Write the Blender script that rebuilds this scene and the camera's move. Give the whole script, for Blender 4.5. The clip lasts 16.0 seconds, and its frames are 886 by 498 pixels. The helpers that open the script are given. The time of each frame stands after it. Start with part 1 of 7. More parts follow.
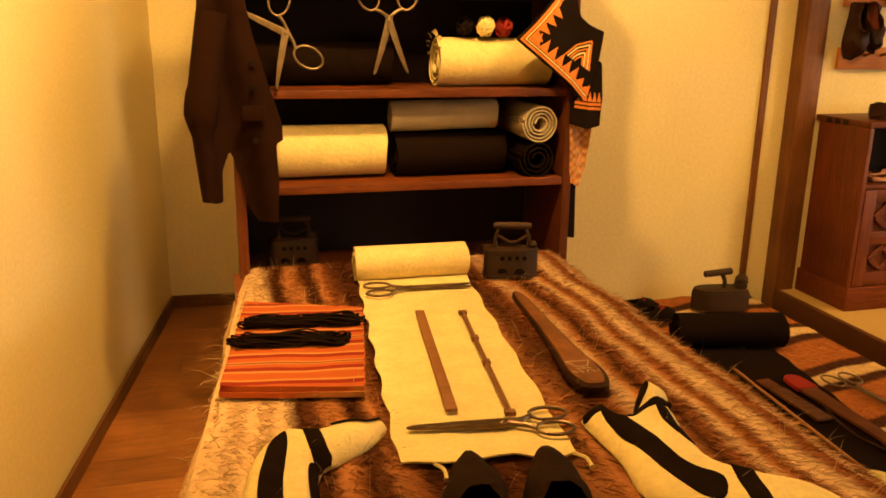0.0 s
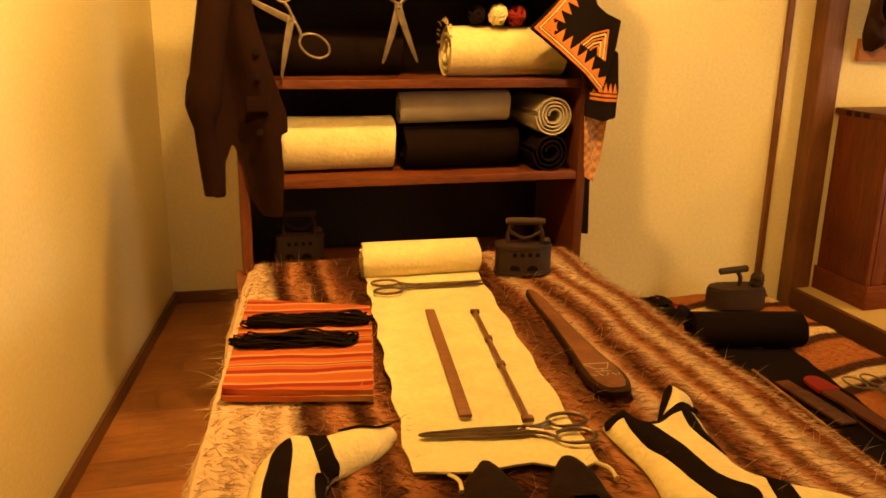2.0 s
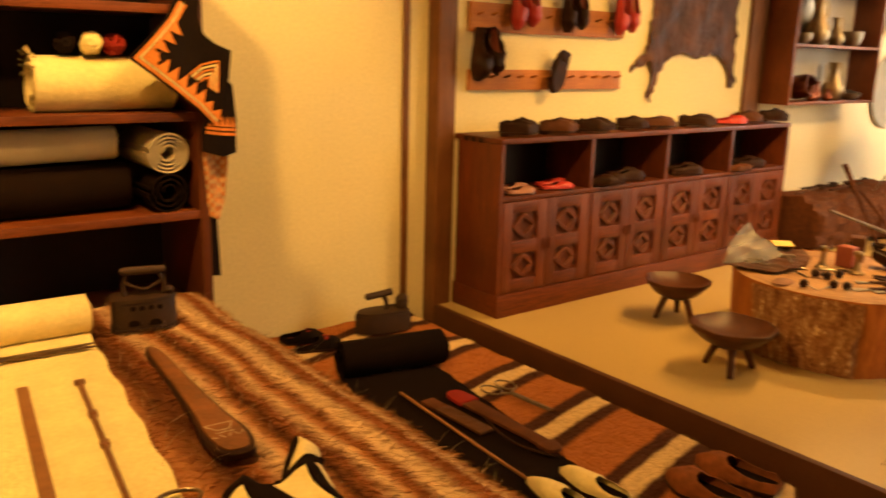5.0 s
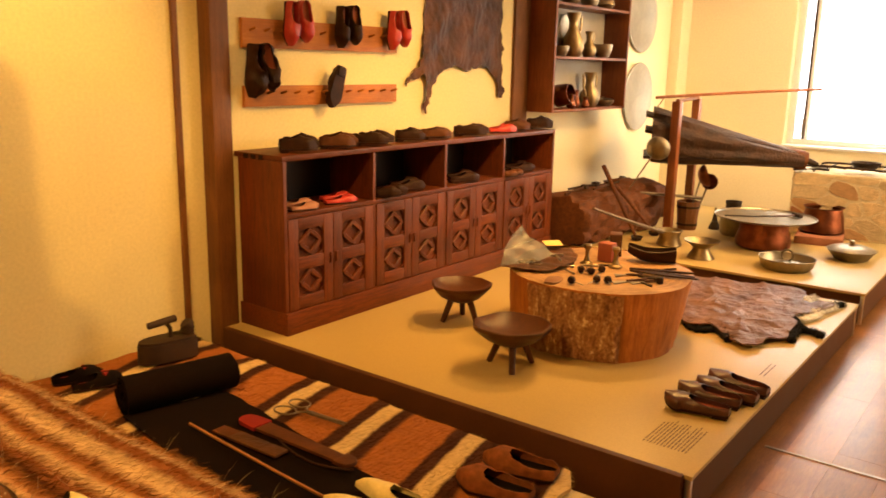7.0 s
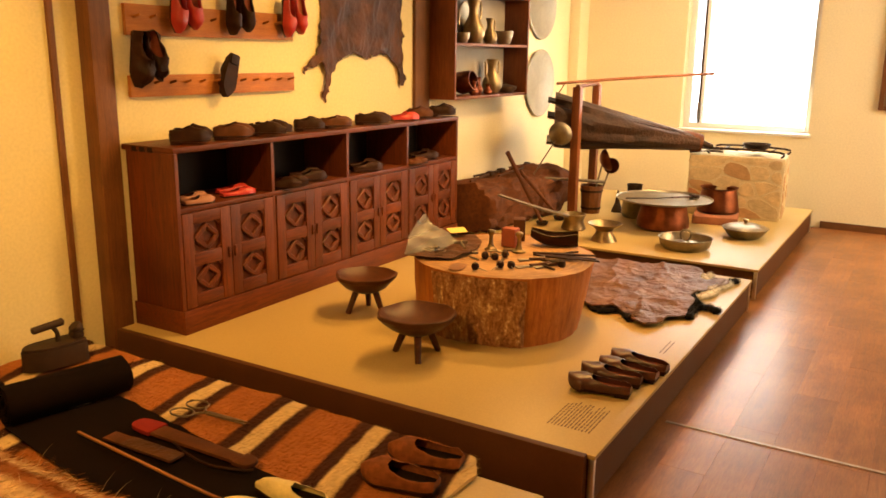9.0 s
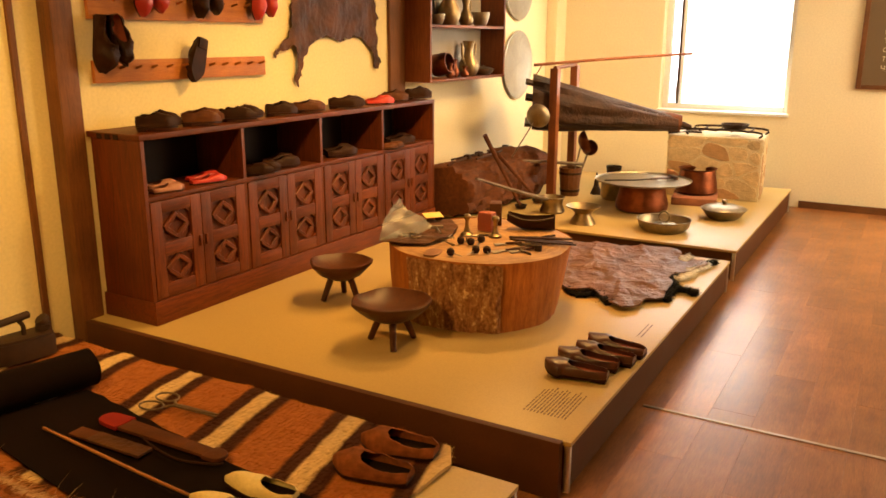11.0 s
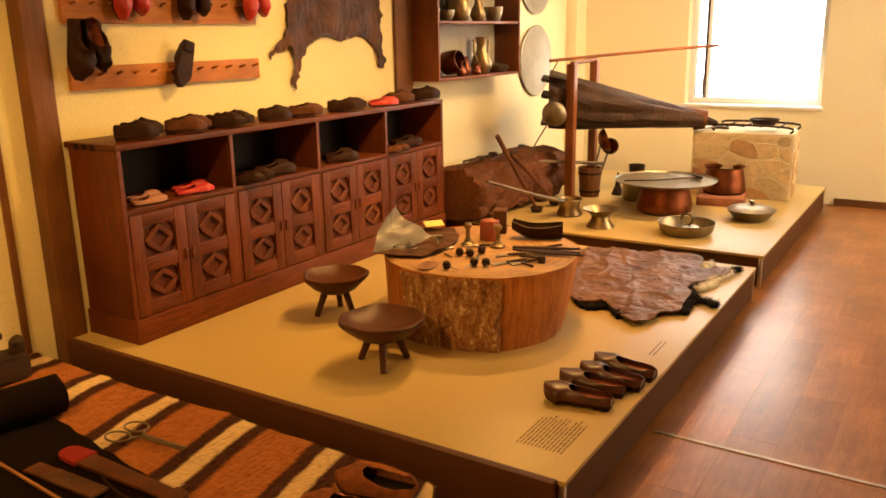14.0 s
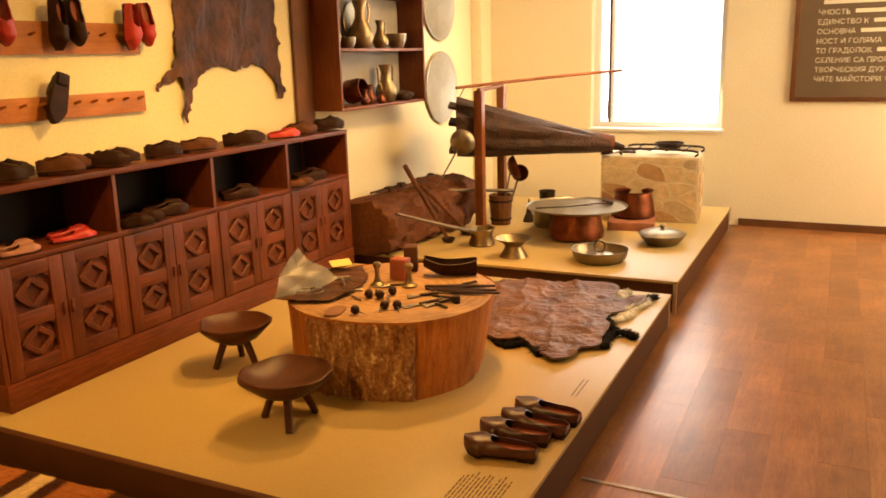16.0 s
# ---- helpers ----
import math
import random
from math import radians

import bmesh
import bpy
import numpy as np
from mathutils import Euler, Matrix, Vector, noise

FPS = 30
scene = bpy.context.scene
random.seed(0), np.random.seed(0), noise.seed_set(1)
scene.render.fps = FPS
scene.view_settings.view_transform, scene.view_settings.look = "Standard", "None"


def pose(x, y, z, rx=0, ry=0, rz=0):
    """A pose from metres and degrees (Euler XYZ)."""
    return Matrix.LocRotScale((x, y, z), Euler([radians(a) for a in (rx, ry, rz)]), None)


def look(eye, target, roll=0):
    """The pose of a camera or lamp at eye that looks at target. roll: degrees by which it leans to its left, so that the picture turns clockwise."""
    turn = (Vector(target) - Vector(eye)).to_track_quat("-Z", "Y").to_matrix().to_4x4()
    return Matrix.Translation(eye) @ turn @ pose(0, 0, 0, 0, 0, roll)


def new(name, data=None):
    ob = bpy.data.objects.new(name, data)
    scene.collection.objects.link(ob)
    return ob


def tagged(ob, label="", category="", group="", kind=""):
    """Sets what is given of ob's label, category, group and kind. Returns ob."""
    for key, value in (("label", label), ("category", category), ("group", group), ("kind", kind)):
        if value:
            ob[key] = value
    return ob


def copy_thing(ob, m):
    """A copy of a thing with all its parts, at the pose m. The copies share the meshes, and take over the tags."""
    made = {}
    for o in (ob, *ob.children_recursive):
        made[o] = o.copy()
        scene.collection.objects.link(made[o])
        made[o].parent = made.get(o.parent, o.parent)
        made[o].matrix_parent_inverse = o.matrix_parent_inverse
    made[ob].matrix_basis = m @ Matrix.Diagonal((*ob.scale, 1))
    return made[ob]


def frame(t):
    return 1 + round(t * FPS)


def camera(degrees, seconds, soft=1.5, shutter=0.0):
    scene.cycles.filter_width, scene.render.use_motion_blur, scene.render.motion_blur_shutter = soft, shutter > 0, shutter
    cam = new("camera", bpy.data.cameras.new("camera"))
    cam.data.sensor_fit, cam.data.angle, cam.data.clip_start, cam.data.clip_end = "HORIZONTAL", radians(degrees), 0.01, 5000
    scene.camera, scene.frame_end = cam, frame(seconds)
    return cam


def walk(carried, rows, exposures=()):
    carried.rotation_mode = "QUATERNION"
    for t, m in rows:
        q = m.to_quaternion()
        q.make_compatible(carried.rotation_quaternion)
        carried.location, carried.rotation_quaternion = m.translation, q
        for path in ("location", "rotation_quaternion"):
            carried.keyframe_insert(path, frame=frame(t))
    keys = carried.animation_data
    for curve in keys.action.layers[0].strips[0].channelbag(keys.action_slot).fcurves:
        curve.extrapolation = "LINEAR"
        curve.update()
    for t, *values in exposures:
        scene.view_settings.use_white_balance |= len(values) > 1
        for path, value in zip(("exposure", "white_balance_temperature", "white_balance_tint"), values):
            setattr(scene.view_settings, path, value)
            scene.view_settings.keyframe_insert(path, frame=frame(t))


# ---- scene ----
cam = camera(57.2, 16.0, soft=1.65, shutter=0.5)
PATH = [
    (0, (-3.032, -3.673, 1.644), (-2.529, -1.814, 1.105), 0.8),
    (0.5, (-3.03, -3.651, 1.637), (-2.535, -1.794, 1.085), 0.8),
    (1, (-3.03, -3.635, 1.642), (-2.549, -1.773, 1.095), 1.1),
    (1.5, (-3.035, -3.613, 1.633), (-2.557, -1.747, 1.094), 1.2),
    (2, (-3.028, -3.572, 1.619), (-2.535, -1.714, 1.069), 0.9),
    (2.5, (-3.012, -3.51, 1.599), (-2.455, -1.668, 1.056), 1.5),
    (3, (-3.0, -3.43, 1.585), (-2.403, -1.593, 1.066), 1.1),
    (3.5, (-2.984, -3.407, 1.583), (-2.391, -1.562, 1.09), 0.9),
    (4, (-2.904, -3.455, 1.604), (-2.238, -1.632, 1.121), 0.7),
    (4.5, (-2.841, -3.49, 1.611), (-1.942, -1.768, 1.135), 0.9),
    (5, (-2.832, -3.507, 1.625), (-1.625, -1.977, 1.156), 1.5),
    (5.2, (-2.851, -3.528, 1.615), (-1.583, -2.053, 1.15), 0.9),
    (7.3, (-2.799, -3.566, 1.686), (-1.215, -2.427, 1.245), 1.4),
    (7.5, (-2.77, -3.559, 1.669), (-1.167, -2.446, 1.229), 1.4),
    (8, (-2.753, -3.573, 1.661), (-1.109, -2.526, 1.214), 1.2),
    (8.5, (-2.744, -3.575, 1.662), (-1.087, -2.551, 1.206), 1.0),
    (9, (-2.742, -3.59, 1.664), (-1.074, -2.589, 1.2), 0.7),
    (9.5, (-2.735, -3.595, 1.66), (-1.057, -2.611, 1.194), 0.3),
    (12, (-2.575, -3.608, 1.661), (-0.905, -2.641, 1.134), 0.1),
    (12.5, (-2.507, -3.621, 1.678), (-0.866, -2.599, 1.164), -0.3),
    (13, (-2.431, -3.65, 1.675), (-0.832, -2.561, 1.167), -0.7),
    (13.5, (-2.396, -3.664, 1.688), (-0.784, -2.599, 1.173), -0.9),
    (14, (-2.329, -3.622, 1.671), (-0.697, -2.587, 1.158), -1.0),
    (14.5, (-2.256, -3.574, 1.676), (-0.603, -2.567, 1.173), -1.5),
    (15, (-2.173, -3.554, 1.682), (-0.48, -2.606, 1.198), -1.7),
    (15.5, (-2.123, -3.528, 1.688), (-0.403, -2.626, 1.211), -1.4),
    (16, (-2.104, -3.51, 1.686), (-0.354, -2.657, 1.225), -1.5),
]
walk(cam, [(t, look(eye, target, roll)) for t, eye, target, roll in PATH],
     ((0.0, 0.02), (5.2, 0.0), (7.3, 0.20), (8.2, 0.20), (9.2, 0.09), (12.0, 0.04), (16.0, 0.02)))

# ---- world and lights ----
world = bpy.data.worlds.new("world")
scene.world = world
world.use_nodes = True
wn = world.node_tree.nodes
sky = wn.new("ShaderNodeTexSky")
sky.sky_type = "NISHITA"
sky.sun_disc = False
sky.sun_elevation = radians(40)
sky.sun_rotation = radians(200)
wn["Background"].inputs["Strength"].default_value = 0.15
world.node_tree.links.new(sky.outputs[0], wn["Background"].inputs["Color"])


def area_lamp(name, at, target, power, colour, sx, sy, spread=180):
    d = bpy.data.lights.new(name, "AREA")
    d.shape, d.size, d.size_y, d.energy, d.color, d.spread = "RECTANGLE", sx, sy, power, colour, radians(spread)
    o = new(name, d)
    o.matrix_world = look(at, target)
    return o


def spot_lamp(name, at, target, power, colour, angle=70, blend=0.6, radius=0.06):
    d = bpy.data.lights.new(name, "SPOT")
    d.energy, d.color, d.spot_size, d.spot_blend, d.shadow_soft_size = power, colour, radians(angle), blend, radius
    o = new(name, d)
    o.matrix_world = look(at, target)
    return o


WARM = (1.0, 0.545, 0.145)
WARM2 = (1.0, 0.53, 0.16)
spot_lamp("ceiling_spot_tailor", (-2.55, -1.74, 2.85), (-2.5, -1.55, 0.8), 205, WARM, 158, 0.35, 0.05)
spot_lamp("ceiling_spot_left", (-2.75, -2.75, 2.85), (-3.75, -0.7, 1.1), 215, WARM, 80, 0.8, 0.05)
spot_lamp("ceiling_spot_recess", (-3.2, -0.35, 2.85), (-3.4, 0.55, 0.9), 38, WARM, 120, 0.8)
spot_lamp("ceiling_spot_corner", (-1.15, -1.6, 2.85), (-1.35, -0.1, 1.2), 128, WARM, 81, 0.7)
spot_lamp("ceiling_spot_shoes", (1.25, -1.95, 2.85), (1.45, -0.7, 0.9), 225, WARM, 96, 0.8)
spot_lamp("ceiling_spot_stump", (2.25, -1.55, 2.85), (1.4, -1.5, 0.4), 215, (1.0, 0.51, 0.135), 105, 0.8)
spot_lamp("ceiling_spot_copper", (4.0, -2.4, 2.85), (4.3, -0.6, 0.8), 350, (1.0, 0.60, 0.24), 105, 0.9, 0.22)
# added fill, no such lamp known: brightens the wall left of the window
spot_lamp("fill_spot_forge", (4.6, -2.0, 2.85), (6.1, -0.45, 1.5), 150, (1.0, 0.66, 0.33), 95, 0.9, 0.2)
area_lamp("window_daylight", (6.16, -1.88, 1.62), (0.0, -2.6, 0.3), 46, (1.0, 0.90, 0.76), 1.2, 1.3)
# added fill from the unseen front side for floor and right wall; no window there
area_lamp("far_side_fill", (4.6, -5.8, 1.9), (4.6, -2.6, 0.5), 190, (1.0, 0.76, 0.48), 2.2, 1.8)

# ---- materials ----


def nodes_of(name):
    m = bpy.data.materials.new(name)
    m.use_nodes = True
    nt = m.node_tree
    return m, nt, nt.nodes["Principled BSDF"], nt.links.new


def ramp(nt, stops, fac):
    r = nt.nodes.new("ShaderNodeValToRGB")
    el = r.color_ramp.elements
    while len(el) < len(stops):
        el.new(0.5)
    for e, (p, c) in zip(el, stops):
        e.position, e.color = p, (*c, 1)
    nt.links.new(fac, r.inputs[0])
    return r.outputs[0]


def coords(nt, scale=(1, 1, 1), kind="Object"):
    tc = nt.nodes.new("ShaderNodeTexCoord")
    mp = nt.nodes.new("ShaderNodeMapping")
    mp.inputs["Scale"].default_value = scale
    nt.links.new(tc.outputs[kind], mp.inputs[0])
    return mp.outputs[0]


def tex_noise(nt, vec, scale, detail=4, rough=0.55, dist=0.0):
    n = nt.nodes.new("ShaderNodeTexNoise")
    n.inputs["Scale"].default_value, n.inputs["Detail"].default_value = scale, detail
    n.inputs["Roughness"].default_value, n.inputs["Distortion"].default_value = rough, dist
    nt.links.new(vec, n.inputs["Vector"])
    return n.outputs[0]


def math_node(nt, op, a, b=0.0, c=0.0):
    n = nt.nodes.new("ShaderNodeMath")
    n.operation = op
    for i, v in enumerate((a, b, c)):
        if isinstance(v, (int, float)):
            n.inputs[i].default_value = v
        else:
            nt.links.new(v, n.inputs[i])
    return n.outputs[0]


def mixed(nt, fac, a, b, mode="MIX"):
    n = nt.nodes.new("ShaderNodeMix")
    n.data_type, n.blend_type = "RGBA", mode
    for i, v in ((0, fac), (6, a), (7, b)):
        if isinstance(v, (int, float)):
            n.inputs[i].default_value = v
        elif isinstance(v, tuple):
            n.inputs[i].default_value = (*v, 1)
        else:
            nt.links.new(v, n.inputs[i])
    return n.outputs[2]


def bumped(nt, bsdf, height, strength=0.3, dist=0.005):
    b = nt.nodes.new("ShaderNodeBump")
    b.inputs["Strength"].default_value, b.inputs["Distance"].default_value = strength, dist
    nt.links.new(height, b.inputs["Height"])
    nt.links.new(b.outputs[0], bsdf.inputs["Normal"])


def shade(c, k):
    return tuple(min(1, v * k) for v in c)


def plain(name, c, rough=0.6, metal=0.0, var=0.25, scale=8, bump=0.15, fine=90, spec=0.5, dist=0.004):
    """A surface with stains at a broad scale and grain at a fine one."""
    m, nt, bs, ln = nodes_of(name)
    v = coords(nt)
    a, b = tex_noise(nt, v, scale), tex_noise(nt, v, fine, 3)
    col = ramp(nt, [(0.3, shade(c, 1 - var)), (0.7, shade(c, 1 + var))], a)
    col = mixed(nt, 0.25, col, ramp(nt, [(0.3, shade(c, 0.75)), (0.7, shade(c, 1.2))], b))
    rnd = nt.nodes.new("ShaderNodeObjectInfo").outputs["Random"]
    col = mixed(nt, 1.0, col, ramp(nt, [(0, (0.9, 0.9, 0.9)), (1, (1, 1, 1))], rnd), "MULTIPLY")
    ln(col, bs.inputs["Base Color"])
    r = nt.nodes.new("ShaderNodeMapRange")
    r.inputs[3].default_value, r.inputs[4].default_value = max(0.05, rough - 0.12), min(1, rough + 0.12)
    ln(a, r.inputs[0])
    ln(r.outputs[0], bs.inputs["Roughness"])
    bs.inputs["Metallic"].default_value = metal
    bs.inputs["Specular IOR Level"].default_value = spec
    if bump:
        bumped(nt, bs, b, bump, dist)
    return m


def wood(name, dark, light, axis="X", rough=0.45, scale=5, bump=0.15, stretch=14):
    """Stained wood with long grain along an axis, knots and worn patches."""
    m, nt, bs, ln = nodes_of(name)
    s = [stretch, stretch, stretch]
    s["XYZ".index(axis)] = 1.0
    v = coords(nt, tuple(s))
    info = nt.nodes.new("ShaderNodeObjectInfo").outputs["Random"]
    add = nt.nodes.new("ShaderNodeVectorMath")
    add.operation = "ADD"
    ln(v, add.inputs[0])
    comb = nt.nodes.new("ShaderNodeCombineXYZ")
    for i in range(3):
        ln(math_node(nt, "MULTIPLY", info, 37.0 + 11 * i), comb.inputs[i])
    ln(comb.outputs[0], add.inputs[1])
    g = tex_noise(nt, add.outputs[0], scale, 6, 0.65, 0.6)
    fine = tex_noise(nt, add.outputs[0], scale * 7, 3, 0.6)
    broad = tex_noise(nt, coords(nt), 2.5, 3)
    col = ramp(nt, [(0.28, dark), (0.5, tuple((a + b) / 2 for a, b in zip(dark, light))), (0.72, light)], g)
    col = mixed(nt, 0.3, col, ramp(nt, [(0.35, shade(dark, 0.7)), (0.65, light)], fine))
    col = mixed(nt, 1.0, col, ramp(nt, [(0.3, (0.55, 0.52, 0.49)), (0.7, (1, 1, 1))], broad), "MULTIPLY")
    col = mixed(nt, 1.0, col, ramp(nt, [(0, (0.70, 0.68, 0.66)), (1, (1, 1, 1))], info), "MULTIPLY")
    ln(col, bs.inputs["Base Color"])
    if name == "laminate_floor":
        bs.inputs["Coat Weight"].default_value, bs.inputs["Coat Roughness"].default_value = 0.24, 0.22
    r = nt.nodes.new("ShaderNodeMapRange")
    r.inputs[3].default_value, r.inputs[4].default_value = rough - 0.1, rough + 0.15
    ln(g, r.inputs[0])
    ln(r.outputs[0], bs.inputs["Roughness"])
    bs.inputs["Specular IOR Level"].default_value = 0.3
    bumped(nt, bs, fine, bump, 0.003)
    return m


M = {}
M["plaster"] = plain("cream_plaster", (0.82, 0.695, 0.36), 0.85, var=0.05, scale=1.2, bump=0.12, fine=60)
M["plaster_pale"] = plain("pale_plaster", (0.84, 0.74, 0.50), 0.85, var=0.04, scale=1.2, bump=0.12, fine=60)
M["ceiling"] = plain("white_ceiling_paint", (0.8, 0.78, 0.74), 0.9, var=0.03, scale=1, bump=0.05)
M["floor"] = wood("laminate_floor", (0.30, 0.105, 0.027), (0.58, 0.24, 0.070), "X", 0.42, 3, 0.05, 10)
M["joint"] = plain("floor_joint", (0.15, 0.055, 0.017), 0.8)
M["post"] = wood("brown_post_wood", (0.16, 0.058, 0.018), (0.34, 0.14, 0.045), "Z", 0.5)
M["base"] = wood("baseboard_wood", (0.14, 0.055, 0.02), (0.26, 0.11, 0.04), "X", 0.4)
M["cab"] = wood("cabinet_wood", (0.058, 0.0115, 0.0030), (0.275, 0.064, 0.0125), "Z", 0.42)
M["cabx"] = wood("cabinet_wood_long", (0.058, 0.0115, 0.0030), (0.275, 0.064, 0.0125), "X", 0.42)
# near-black wood: the bays' shade is put into the back's colour; dovetails share it
M["cabdark"] = wood("cabinet_shade_and_joint_wood", (0.010, 0.0045, 0.003), (0.024, 0.010, 0.005), "Z", 0.7)
M["shelfwood"] = wood("shelf_wood", (0.075, 0.016, 0.004), (0.27, 0.072, 0.017), "X", 0.45)
M["shelfz"] = wood("shelf_wood_upright", (0.075, 0.016, 0.004), (0.20, 0.055, 0.014), "Z", 0.45)
# shelf wood darkened far down: shade inside the shelving, held in the colour
M["shelfback"] = wood("shelf_back_shaded_wood", (0.012, 0.006, 0.004), (0.028, 0.013, 0.007), "Z", 0.7)
M["board"] = wood("peg_board_wood", (0.45, 0.14, 0.028), (0.70, 0.28, 0.065), "X", 0.55)
M["stage"] = plain("beige_platform_top", (0.50, 0.355, 0.132), 0.40, var=0.02, scale=2, bump=0.02, fine=120, spec=0.2)
M["stage_side"] = plain("dark_platform_side", (0.085, 0.030, 0.010), 0.6, var=0.25, scale=3, bump=0.05, spec=0.2)
M["alu"] = plain("aluminium_strip", (0.62, 0.6, 0.56), 0.35, 1.0, var=0.1, bump=0.02)
M["stool"] = wood("stool_wood", (0.06, 0.017, 0.006), (0.15, 0.048, 0.014), "X", 0.4)
M["saw"] = wood("sawn_wood", (0.31, 0.070, 0.013), (0.88, 0.34, 0.072), "Z", 0.55, 2.6, 0.4)
M["endgrain"] = plain("stump_top_wood", (0.36, 0.19, 0.075), 0.6, var=0.3, scale=7, bump=0.3, fine=50)
M["steel"] = plain("dull_steel", (0.34, 0.30, 0.25), 0.42, 1.0, var=0.35, scale=20, bump=0.05)
M["brass"] = plain("worn_brass", (0.31, 0.225, 0.115), 0.40, 1.0, var=0.4, scale=12, bump=0.1)
M["tin"] = plain("tinned_copper", (0.30, 0.245, 0.165), 0.42, 1.0, var=0.4, scale=10, bump=0.15)
M["copper"] = plain("red_copper", (0.22, 0.070, 0.032), 0.42, 1.0, var=0.65, scale=9, bump=0.15)
M["iron"] = plain("dark_cast_iron", (0.034, 0.0155, 0.0065), 0.62, 0.15, var=0.4, scale=15, bump=0.3, spec=0.3)
M["felt"] = plain("black_felt", (0.0085, 0.0042, 0.0024), 0.95, var=0.3, scale=25, bump=0.4, fine=300, spec=0.1)
M["brownfelt"] = plain("dark_brown_wool", (0.015, 0.0050, 0.0021), 0.95, var=0.25, scale=18, bump=0.4, fine=250, spec=0.06)
M["blackcloth"] = plain("black_wool_cloth", (0.0080, 0.0036, 0.0018), 0.95, var=0.3, scale=12, bump=0.35, fine=260, spec=0.06)
M["cream"] = plain("cream_wool_cloth", (0.70, 0.575, 0.265), 0.9, var=0.10, scale=14, bump=0.55, fine=70, dist=0.006, spec=0.15)
M["greycloth"] = plain("grey_white_cloth", (0.44, 0.37, 0.26), 0.9, var=0.1, scale=9, bump=0.35, fine=240, spec=0.15)
M["orange"] = plain("orange_braid", (0.62, 0.20, 0.035), 0.8, var=0.2, scale=40, bump=0.4, fine=300, spec=0.2)
M["redfelt"] = plain("red_felt", (0.22, 0.015, 0.009), 0.85, var=0.2, scale=20, bump=0.3, fine=250, spec=0.2)
M["redleather"] = plain("red_leather", (0.42, 0.025, 0.018), 0.45, var=0.2, scale=15, bump=0.2)
M["pink"] = plain("pale_pink_leather", (0.30, 0.13, 0.085), 0.6, var=0.15, bump=0.2)
M["brownleather"] = plain("brown_leather", (0.088, 0.028, 0.009), 0.55, var=0.45, scale=14, bump=0.4, spec=0.18)
M["darkleather"] = plain("dark_leather", (0.027, 0.0090, 0.0035), 0.5, var=0.55, scale=14, bump=0.4, spec=0.12)
M["tanleather"] = plain("tan_leather", (0.20, 0.085, 0.035), 0.5, var=0.3, scale=10, bump=0.35)
M["lining"] = plain("red_brown_lining", (0.27, 0.060, 0.028), 0.7, var=0.25, bump=0.2)
M["hide"] = plain("tanned_hide", (0.078, 0.030, 0.011), 0.55, var=0.7, scale=7, bump=0.7, fine=40, dist=0.012, spec=0.2)
m, nt, bs, ln = nodes_of("creased_glossy_hide")
v = coords(nt)
cr = math_node(nt, "ABSOLUTE", math_node(nt, "SUBTRACT", tex_noise(nt, v, 8, 5, 0.6, 0.3), 0.5))
ln(ramp(nt, [(0.3, (0.085, 0.031, 0.010)), (0.55, (0.16, 0.066, 0.023)), (0.75, (0.24, 0.11, 0.042))], tex_noise(nt, v, 6, 5)), bs.inputs["Base Color"])
bs.inputs["Roughness"].default_value = 0.5
bs.inputs["Specular IOR Level"].default_value = 0.28
bumped(nt, bs, math_node(nt, "MINIMUM", math_node(nt, "MULTIPLY", cr, 9.0), 1.0), 0.55, 0.010)
M["rawhide"] = m
m, nt, bs, ln = nodes_of("clear_plastic_sheet")
ln(ramp(nt, [(0.35, (0.24, 0.25, 0.26)), (0.65, (0.36, 0.37, 0.38))], tex_noise(nt, coords(nt), 12, 4)), bs.inputs["Base Color"])
bs.inputs["Alpha"].default_value, bs.inputs["Roughness"].default_value = 0.36, 0.35
M["paper"] = m
M["shears"] = plain("worn_brown_iron", (0.20, 0.150, 0.095), 0.48, 0.75, var=0.35, scale=25, bump=0.12)
M["iron_bright"] = plain("dark_polished_iron", (0.16, 0.105, 0.062), 0.34, 0.8, var=0.4, scale=22, bump=0.12)
M["grip"] = wood("dark_grip_wood", (0.030, 0.014, 0.007), (0.085, 0.042, 0.020), "X", 0.6)
M["yellownote"] = plain("yellow_paper", (0.75, 0.55, 0.15), 0.8, var=0.05, bump=0.05)
M["stick"] = wood("ruler_wood", (0.30, 0.125, 0.038), (0.50, 0.23, 0.08), "Y", 0.5)
M["ink"] = plain("dark_ink", (0.15, 0.085, 0.035), 0.8)
M["whitefur"] = plain("white_fur", (0.82, 0.80, 0.76), 0.9, bump=0.4)

# ---- mesh helpers ----


def finish(bm, smooth=True):
    me = bpy.data.meshes.new("mesh")
    bmesh.ops.recalc_face_normals(bm, faces=bm.faces)
    bm.to_mesh(me)
    bm.free()
    if smooth:
        me.polygons.foreach_set("use_smooth", [True] * len(me.polygons))
        me.set_sharp_from_angle(angle=radians(38))
    return me


def part(name, bm, material, parent, label="", m=None, smooth=True):
    """Link a bmesh as one mesh object under a thing or a part."""
    me = finish(bm, smooth) if isinstance(bm, bmesh.types.BMesh) else bm
    if not me.materials:
        me.materials.append(material)
    o = new(name, me)
    o.parent = parent
    if m is not None:
        o.matrix_basis = m
    if label:
        o["label"] = label
    return o


def thing(name, label, category, m=None, group="", kind=""):
    o = new(name)
    o.empty_display_size = 0.05
    if m is not None:
        o.matrix_basis = m
    return tagged(o, label, category, group, kind)


def solid(name, bm, material, label, category, m=None, group="", kind="", smooth=True):
    """A thing that is one mesh."""
    me = finish(bm, smooth)
    me.materials.append(material)
    o = new(name, me)
    if m is not None:
        o.matrix_basis = m
    return tagged(o, label, category, group, kind)


